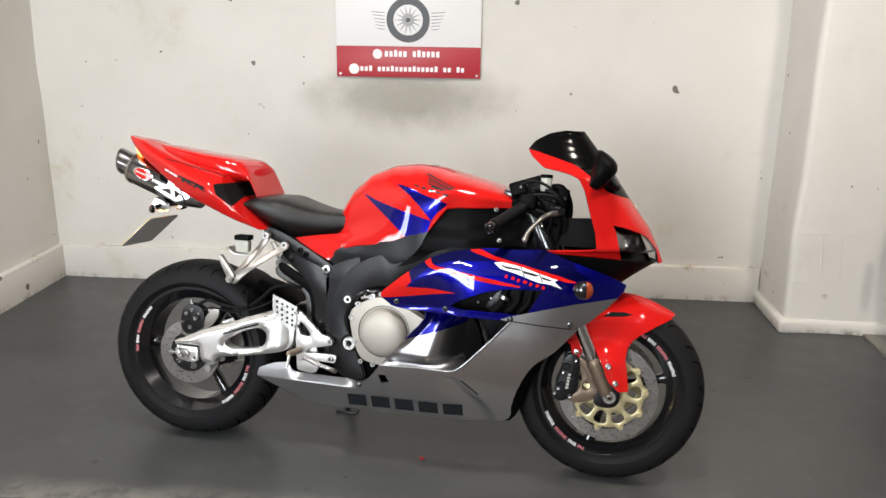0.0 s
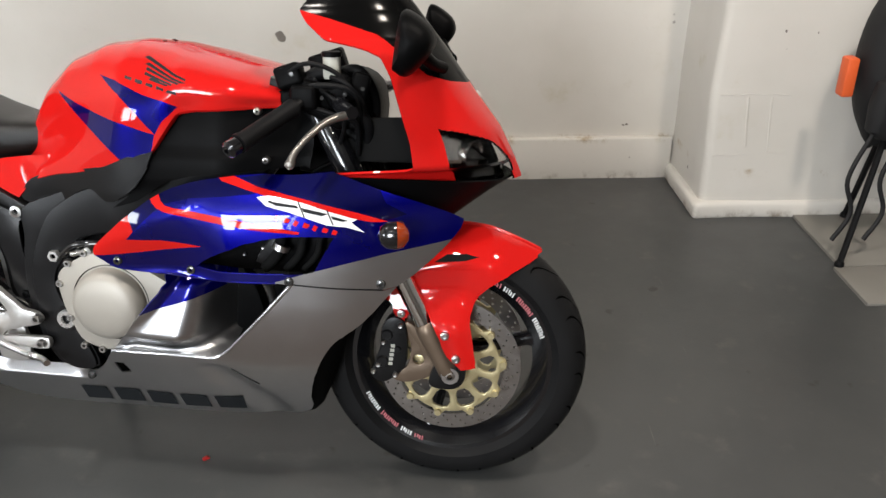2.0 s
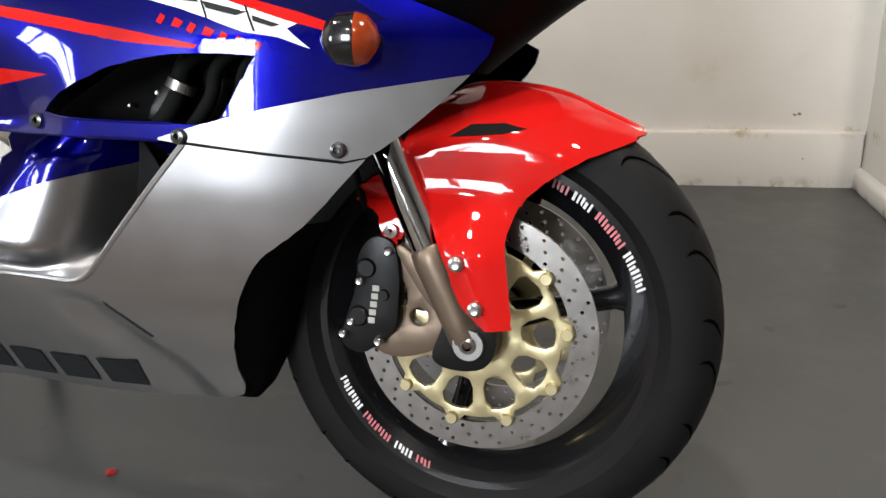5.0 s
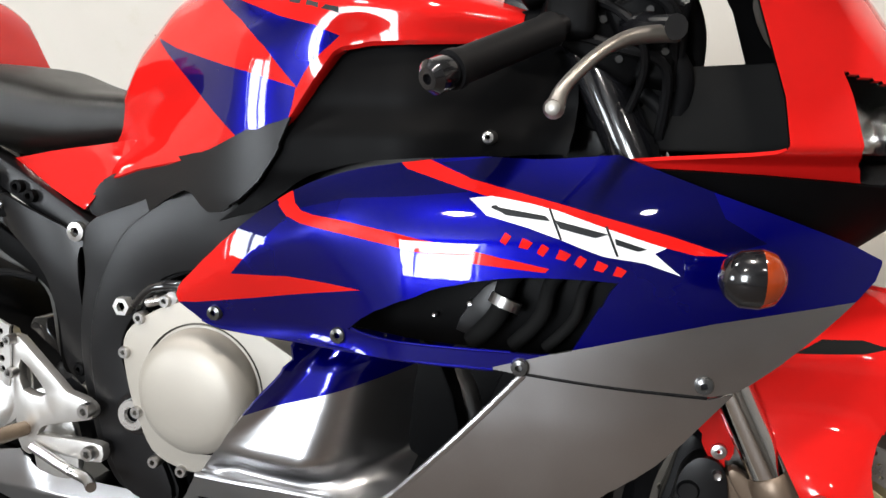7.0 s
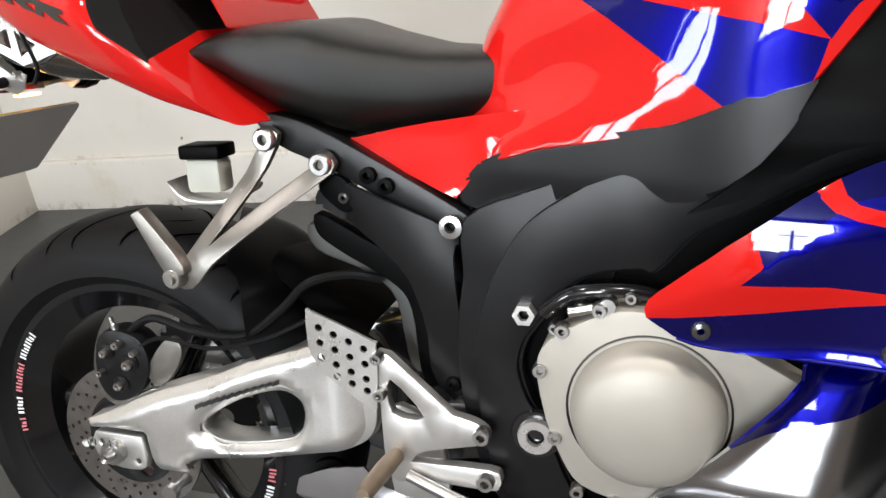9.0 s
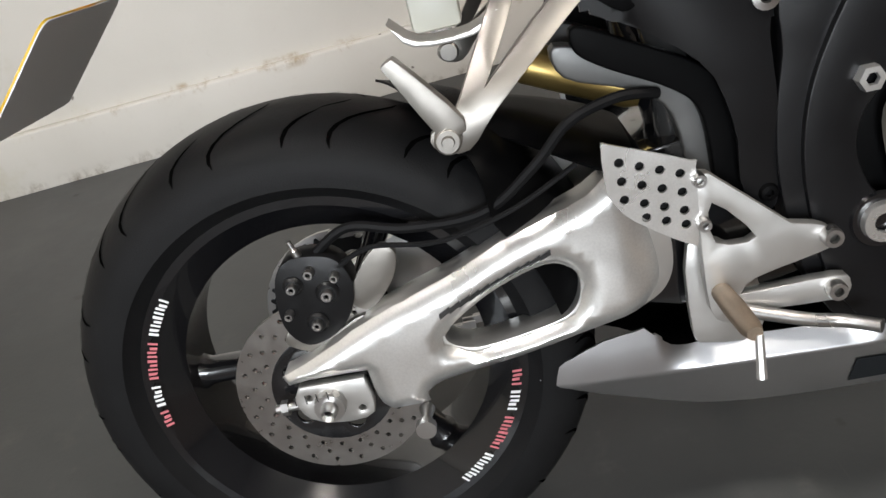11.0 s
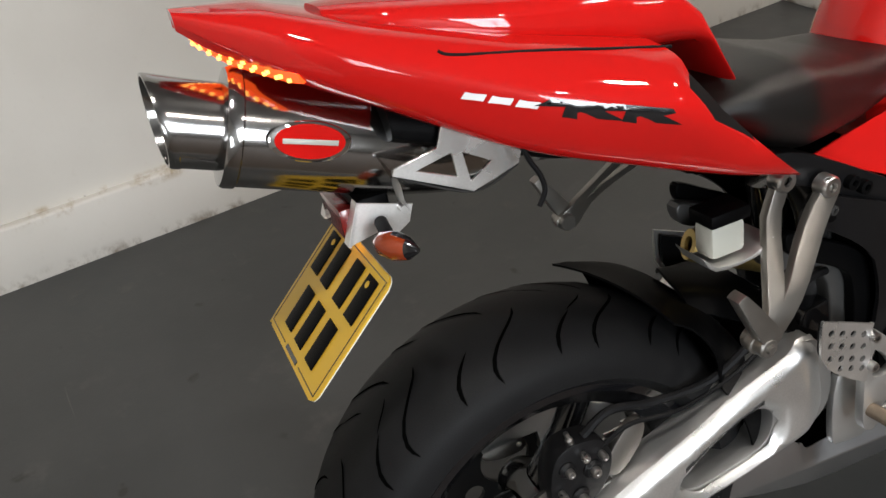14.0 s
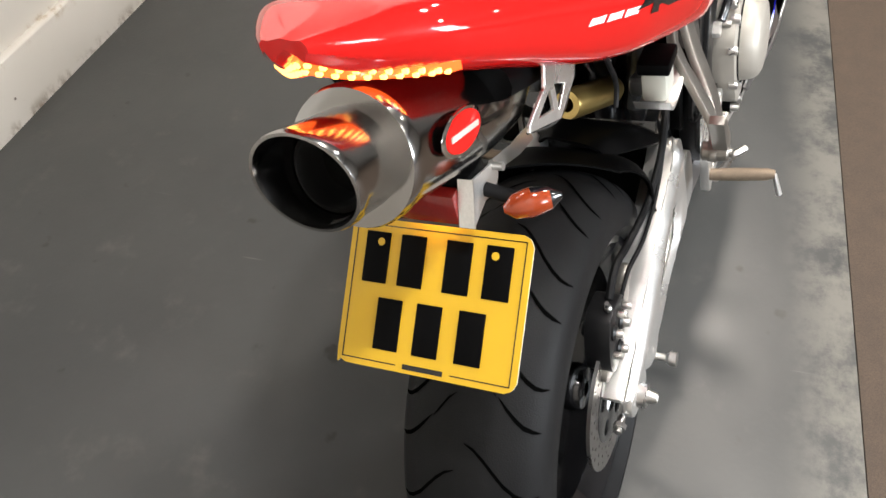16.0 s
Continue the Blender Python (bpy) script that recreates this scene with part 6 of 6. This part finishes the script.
for k, (rr, m) in enumerate(((.027, CHROME), (.0235, DECAL_RED))):
    bm = revolve([(0, -.001 * (k + 1)), (rr * .95, -.001 * (k + 1)), (rr, 0)], 32)
    bmesh.ops.scale(bm, vec=(1.45, 1, .72), verts=bm.verts)
    b = part("badge", bm, m, sil, "oval red and chrome badge")
    b.matrix_local = pose(-.192, -.0735, .907, 0, 19, 0)
b = part("badge_bar", block(-.026, .026, -.0035, -.002, -.0025, .0025, .001), BOTTLE, sil, "white printed bar")
b.matrix_local = pose(-.192, -.0735, .907, 0, 19, 0)
part("silencer_link", pipe([(.06, -.012, .815), (.2, -.015, .795), (.30, -.03, .755), (.385, -.05, .69), (.420, -.06, .60), (.425, -.04, .45), (.44, 0, .30)], .022, 16), SMOKECAP, bike, "sooty exhaust link pipe")

HANG = [(-.077, .894), (-.066, .891), (.001, .847), (-.004, .835), (-.055, .822), (-.132, .862), (-.129, .868), (-.084, .876)]
BRK = [(-.177, .784), (-.160, .827), (-.103, .808), (-.110, .790), (-.124, .782), (-.145, .790)]
for s in (-1, 1):
    hanger = part("plate_hanger", slab(HANG, [[(-.108, .860), (-.071, .867), (-.069, .842)], [(-.060, .864), (-.032, .847), (-.056, .833)]], s * .1005, s * .104, .0005, 1), BRIGHT, bike, "cut-out aluminium plate hanger")
    strap = [[(-.131, s * .1035, .868), (-.131, s * .1005, .868), (-.126, s * .1005, .852), (-.126, s * .1035, .852)], [(-.128, s * .085, .846), (-.128, s * .082, .846), (-.120, s * .082, .828), (-.120, s * .085, .828)], [(-.118, s * .058, .818), (-.118, s * .055, .818), (-.108, s * .055, .800), (-.108, s * .058, .800)]]
    part("hanger_arm", joined(loft(strap), rod((-.115, s * .05, .809), (-.115, s * .064, .809), .005, n=10)), ALU, hanger, "bent aluminium strap")
    part("hanger_edge", pipe([(-.132, s * .1015, .862), (-.055, s * .1015, .8215), (-.004, s * .1015, .8345)], .0016, 6), SMOKECAP, hanger, "dark lower edge of the hanger")
    flange = [[(-.160, s * .038, .827), (-.160, s * .0535, .827), (-.1575, s * .0535, .8255), (-.1575, s * .038, .8255)], [(-.178, s * .038, .784), (-.178, s * .0535, .784), (-.1755, s * .0535, .7825), (-.1755, s * .038, .7825)]]
    part("plate_bracket", joined(slab(BRK, (), s * .0535, s * .051, .0004, 1), loft(flange)), BRIGHT, bike, "folded aluminium bracket")
    st = part("rear_indicator_stem", rod((-.140, s * .053, .800), (-.143, s * .085, .795), .007, n=12), RUBBER, bike, "black rubber stem")
    bm = loft([egg(-.028, 0, .004, .004, .004, 2, 2, 20), egg(-.018, 0, .014, .014, .012, 2, 2, 20), egg(0, 0, .017, .017, .014, 2, 2, 20), egg(.018, 0, .013, .013, .011, 2, 2, 20), egg(.03, 0, .003, .003, .003, 2, 2, 20)])
    for f in bm.faces:
        c = f.calc_center_median()
        f.material_index = 0 if .5 * c.x - s * .866 * c.y < .001 else 1
    ob = part("rear_indicator", bm, [AMBER, GLOSS], bike, "amber rear indicator in a dark shell")
    ob.matrix_local = pose(-.142, s * .098, .791, 0, 0, 60 * s) @ Matrix.Diagonal((.95, .9, .9, 1))
part("plate_lamp_box", block(-.160, -.125, -.0505, .0505, .795, .828, .004), BLACK, bike, "black lamp box")
part("plate_reflector", block(-.176, -.160, -.0375, .0375, .784, .818, .002), REDLENS, bike, "dark red reflector bar")
part("plate_bulb", block(-.166, -.150, -.018, .018, .776, .780, .001), BULB, bike, "lit number plate lamp")
RP = smooth([(-.098, -.064), (-.094, -.0715), (-.087, -.075, 1), (.087, -.075, 1), (.094, -.0715), (.098, -.064, 1), (.098, .064, 1), (.094, .0715), (.087, .075, 1), (-.087, .075, 1), (-.094, .0715), (-.098, .064, 1)], 3)
pl = part("number_plate", slab(RP, (), -.0015, .0008), YELLOW, bike, "yellow rear number plate")
P = Vector((-.207, -.002, .706))
pl.matrix_local = Matrix.Translation(P) @ pose(0, 0, 0, 0, 47, 0) @ pose(0, 0, 0, 0, 0, -90)
part("plate_back", slab(RP, (), .0010, .0022), WHITE, pl, "white plate back")
for z, xs in ((.036, (-.066, -.026, .024, .066)), (-.030, (-.044, 0, .046))):
    for x in xs:
        part("plate_bar", block(x - .014, x + .014, -.0032, -.0015, z - .026, z + .026, .001), BLACK, pl, "black bar")
part("plate_line", joined(*[block(x0, x1, -.0022, -.0015, z0, z1, 0) for x0, x1, z0, z1 in ((-.092, .092, .068, .069), (-.092, -.03, -.069, -.068), (.03, .092, -.069, -.068), (-.092, -.091, -.069, .069), (.091, .092, -.069, .069))]), GLOSS, pl)
part("plate_bar", block(-.022, .022, -.0022, -.0015, -.071, -.066, 0), GLOSS, pl)
for x in (-.062, .062):
    part("plate_screw", revolve([(0, -.004), (.004, -.0035), (.005, -.0015)], 10, centre=(x, 0, .052)), YELLOW, pl)

# tail lamp under the cowl edge
def lamp_line(k, n):
    """Runs along the underside of the pointed tail, from side to side round its tip."""
    u = -1 + 2 * k / n
    x = -.264 + .072 * abs(u) ** 1.25
    return x, .088 * u, LB(x) + .004


secs = []
for k in range(0, 41):
    x, y, z = lamp_line(k, 40)
    u = -1 + 2 * k / 40
    g = 1 - abs(u) ** 3
    h = .003 + .015 * max(0, 1 - abs(u) ** 2) ** .8
    secs.append([(x + .002, y * .97, z + .006), (x + .003, y * .96, z - h * .5), (x + .005 + .004 * g, y * (.95 - .03 * g), z - h), (x + .010 + .022 * g, y * (.90 - .25 * g), z - h * .9), (x + .010 + .022 * g, y * (.90 - .25 * g), z + .006)])
lamp = part("tail_lamp", loft(secs), TAIL, bike, "lit red and amber LED tail lamp")
for k in range(4, 78, 2):
    x, y, z = lamp_line(k / 2, 40)
    z -= (.004 if k % 4 else .011) * max(0, 1 - abs(-1 + k / 40) ** 2) ** .8
    bm = block(-.0018, .0018, -.0024, .0024, -.0018, .0018, .0006)
    led = part("led", bm, LED, lamp)
    led.matrix_local = pose(x + (.0022 if k % 4 else .004), y * .965, z - .001)

# shock, reservoirs
part("rear_shock", turned((.40, 0, .66), (.44, 0, .40), [(0, 0), (.03, 0), (.03, .25), (.024, .3), (.024, .9), (.015, 1)], 20), GLOSS, bike, "black rear shock")
part("shock_reservoir", turned((.280, .015, .596), (.40, -.02, .545), [(.010, .04), (.011, 0), (.021, 0), (.023, .05), (.023, .9), (.018, 1), (0, 1)], 24), SHOCKGOLD, bike, "gold steering damper cylinder")
res = part("fluid_reservoir", block(.187, .232, -.150, -.118, .672, .712, .006), BOTTLE, bike, "white brake fluid bottle")
part("reservoir_cap", block(.184, .236, -.154, -.114, .712, .728, .003), BLACK, res, "black cap")
part("reservoir_bracket", slab(smooth([(.166, .688, 1), (.185, .664), (.236, .662), (.262, .672), (.262, .680), (.236, .667), (.190, .668)], 3), (), -.158, -.112, .0015), ALU, res, "bright bracket under the bottle")
part("under_tray", loft([egg(-.12, .90, .03, .02, .09, 3, 3, 20), egg(.05, .84, .04, .03, .10, 3, 3, 20), egg(.25, .78, .04, .03, .10, 3, 3, 20)]), BLACK, bike, "black plastic under-tray")

# handlebars and controls
for s in (-1, 1):
    bar = part("handlebar", rod((1.16, s * .12, .90), (1.050, s * .325, .822), .011, n=14), FRAME, bike, "black clip-on handlebar")
    part("grip", turned((1.125, s * .185, .875), (1.058, s * .31, .827), [(0, 0), (.018, 0), (.018, .05), (.0165, .1), (.0165, .9), (.0185, .95), (.0185, 1), (0, 1)], 20), RUBBER, bar, "black rubber grip")
    part("bar_end", turned((1.058, s * .31, .827), (1.045, s * .335, .818), [(.014, 0), (.016, .2), (.016, .8), (.010, 1), (.005, 1), (.005, .8), (0, .8)], 18), GLOSS, bar, "black bar end")
    part("lever", pipe([(1.245, s * .20, .868), (1.21, s * .235, .862), (1.185, s * .275, .845), (1.16, s * .31, .815), (1.153, s * .318, .796)], .008, 10, [.009, .0078, .0062, .006, .0085]), DULL, bar, "aluminium brake lever" if s < 0 else "aluminium clutch lever")
    part("lever_ball", revolve([(0, -.0095), (.0065, -.007), (.0095, 0), (.0065, .007), (0, .0095)], 14, centre=(1.152, s * .319, .795)), DULL, bar)
    part("switch_box", block(1.115, 1.165, s * .155 - .02, s * .155 + .02, .868, .915, .008, 3), BLACK, bar, "black switch housing")
    part("master_cylinder", turned((1.20, s * .14, .88), (1.245, s * .215, .872), [(0, 0), (.016, 0), (.016, .4), (.012, .5), (.012, 1), (0, 1)], 16), GLOSS, bar, "black master cylinder")
part("brake_reservoir", turned((1.19, -.135, .925), (1.19, -.135, .966), [(0, 0), (.015, 0), (.017, .1), (.017, 1), (0, 1)], 24), BOTTLE, bike, "cloudy brake fluid pot")
part("pot_cap", turned((1.19, -.135, .966), (1.19, -.135, .976), [(0, 0), (.019, 0), (.019, .9), (.017, 1), (0, 1)], 24), BLACK, bike, "black pot cap")
for k, (x, y, z, sx, sz, tilt) in enumerate(((1.108, -.135, .928, .026, .022, -18), (1.15, -.125, .895, .045, .022, 20), (1.205, -.125, .895, .03, .022, -25), (1.238, -.115, .905, .018, .03, 15), (1.12, .13, .93, .04, .025, -18), (1.17, -.115, .862, .045, .020, 30), (1.225, -.11, .855, .02, .032, 10), (1.10, -.12, .885, .022, .018, -10))):
    cb = part("control_box", block(-sx, sx, -.022, .022, -sz, sz, .008, 3), BLACK, bike, "black control housing")
    cb.matrix_local = pose(x, y, z, 8 * (k % 3 - 1), tilt, 10 * (k % 2))
    part("control_screw", revolve([(0, -.004), (.004, -.004), (.005, 0)], 10, centre=(sx * .4, -.0225, 0)), SMOKECAP, cb)
for k, (p0, p1, p2, p3) in enumerate((((1.10, -.15, .93), (1.15, -.16, .955), (1.21, -.15, .93), (1.235, -.12, .86)), ((1.12, -.155, .90), (1.17, -.165, .915), (1.235, -.15, .90), (1.24, -.11, .82)), ((1.19, -.15, .93), (1.225, -.155, .915), (1.25, -.13, .87), (1.225, -.09, .79)), ((1.14, -.15, .875), (1.19, -.155, .86), (1.235, -.14, .84), (1.23, -.10, .77)), ((1.16, -.145, .91), (1.20, -.16, .885), (1.215, -.15, .84), (1.19, -.11, .78)))):
    part("cable", pipe([p0, p1, p2, p3], .0045 + .001 * (k % 2), 8), RUBBER, bike, "black control cable")
for k, pts in enumerate((((1.10, -.10, .90), (1.17, -.12, .935), (1.23, -.10, .90), (1.24, -.08, .80)), ((1.15, -.09, .84), (1.20, -.12, .875), (1.25, -.11, .84), (1.24, -.07, .76)), ((1.19, -.08, .93), (1.235, -.09, .935), (1.262, -.08, .88), (1.255, -.06, .80)), ((1.16, -.06, .80), (1.20, -.09, .82), (1.235, -.09, .79), (1.22, -.05, .73)))):
    part("wiring_loom", pipe(pts, .013 - .001 * k, 10), RUBBER, bike, "thick black wiring loom")
part("dash_bracket", slab(smooth([(1.12, .80), (1.14, .90), (1.20, .93), (1.255, .90), (1.262, .82), (1.22, .765)], 3), (), -.085, .085, .01), BLACK, bike, "black bracket behind the instruments")
part("bar_clamp", joined(rod((1.145, -.105, .865), (1.13, -.105, .925), .034, .034, 24, .004), rod((1.15, -.115, .893), (1.185, -.125, .875), .014, .012, 12, .002)), GLOSS, bike, "black handlebar clamp")
part("top_yoke", slab([(1.06, .905), (1.16, .875), (1.165, .893), (1.065, .925)], (), -.13, .13, .006), GLOSS, bike, "black top yoke")
part("instrument", slab(smooth([(1.325, .925), (1.335, .955), (1.365, .945), (1.385, .88), (1.35, .875)], 3), (), -.065, .065, .008), BLACK, bike, "black instrument housing")
for k, (y, z) in enumerate(((-.09, .85), (-.05, .83), (.04, .84), (.09, .86))):
    part("cable", pipe([(1.13, y * 1.6, .90), (1.20, y * 1.3, .90 - .01 * k), (1.235, y, z), (1.20, y * .6, .77), (1.12, y * .5, .72)], .0055, 8), RUBBER, bike, "black control cable")
part("steering_head", slab([(1.09, .72), (1.22, .70), (1.18, .87), (1.08, .89)], (), -.045, .045, .01), FRAME, bike, "dark grey steering head")
part("cowl_stay", slab([(1.18, .756), (1.41, .756), (1.39, .850), (1.235, .844)], (), -.10, -.09, .004), MATTBLACK, bike, "black inner cowl panel")

# mirrors
for s in (-1, 1):
    MIR = smooth([(1.319, .951, 1), (1.326, 1.0), (1.336, 1.048), (1.348, 1.056), (1.375, 1.04), (1.394, 1.02), (1.396, .993), (1.37, .958), (1.343, .938)], 3)
    mid = Vector((1.355, 0, 1.0))
    m = part("mirror", loft([[(mid.x + (x - mid.x) * k, s * (.165 + d), mid.z + (z - mid.z) * k) for x, z in MIR] for k, d in ((.35, -.004), (.72, .0), (.95, .012), (1.0, .03), (.97, .06), (.84, .085), (.5, .102), (.15, .106))]), BLACK, bike, "black folded mirror")
    part("mirror_stem", pipe([(1.40, s * .095, .945), (1.385, s * .13, .955), (1.37, s * .165, .975)], .012, 10), BLACK, m, "black mirror stem")
    bm = loft([egg(-.042, 0, .004, .004, .004, 2, 2, 36), egg(-.034, 0, .017, .017, .015, 2, 2, 36), egg(-.018, 0, .026, .026, .022, 2, 2, 36), egg(.004, 0, .0275, .0275, .024, 2, 2, 36), egg(.006, 0, .0275, .0275, .024, 2, 2, 36), egg(.022, 0, .024, .024, .021, 2, 2, 36), egg(.034, 0, .013, .013, .011, 2, 2, 36), egg(.038, 0, .003, .003, .003, 2, 2, 36)])
    for f in bm.faces:
        f.material_index = 1 if f.calc_center_median().x < .005 else 0
    st = part("front_indicator", bm, [AMBER, GLOSS], bike, "amber front indicator with a black cap")
    st.matrix_local = pose(1.325, s * .243, .648, 0, 0, -12 * s) @ Matrix.Diagonal((.76, 1, 1, 1))
    part("indicator_stem", rod((1.325, s * .17, .65), (1.325, s * .225, .648), .012, .010, 12), RUBBER, bike, "black rubber stem")

# fairing fasteners
for px, pz in ((.757, .565), (.913, .555), (1.114, .543), (1.29, .532), (.62, .262)):
    for s in (-1, 1):
        y = fair(px, pz)
        part("fairing_bolt", revolve([(.003, -.004), (.004, -.006), (.008, -.005), (.0095, -.001), (.0095, .003)] if s < 0 else [(.003, .004), (.004, .006), (.008, .005), (.0095, .001), (.0095, -.003)], 16, centre=(px, s * (y + .001), pz)), SMOKECAP, bike)

# side stand
part("side_stand", joined(pipe([(.56, .10, .28), (.52, .17, .15), (.47, .235, .045)], .011, 12), slab([(.43, .034), (.51, .034), (.51, .044), (.43, .044)], (), .215, .265, .003)), FRAME, bike, "dark steel side stand")
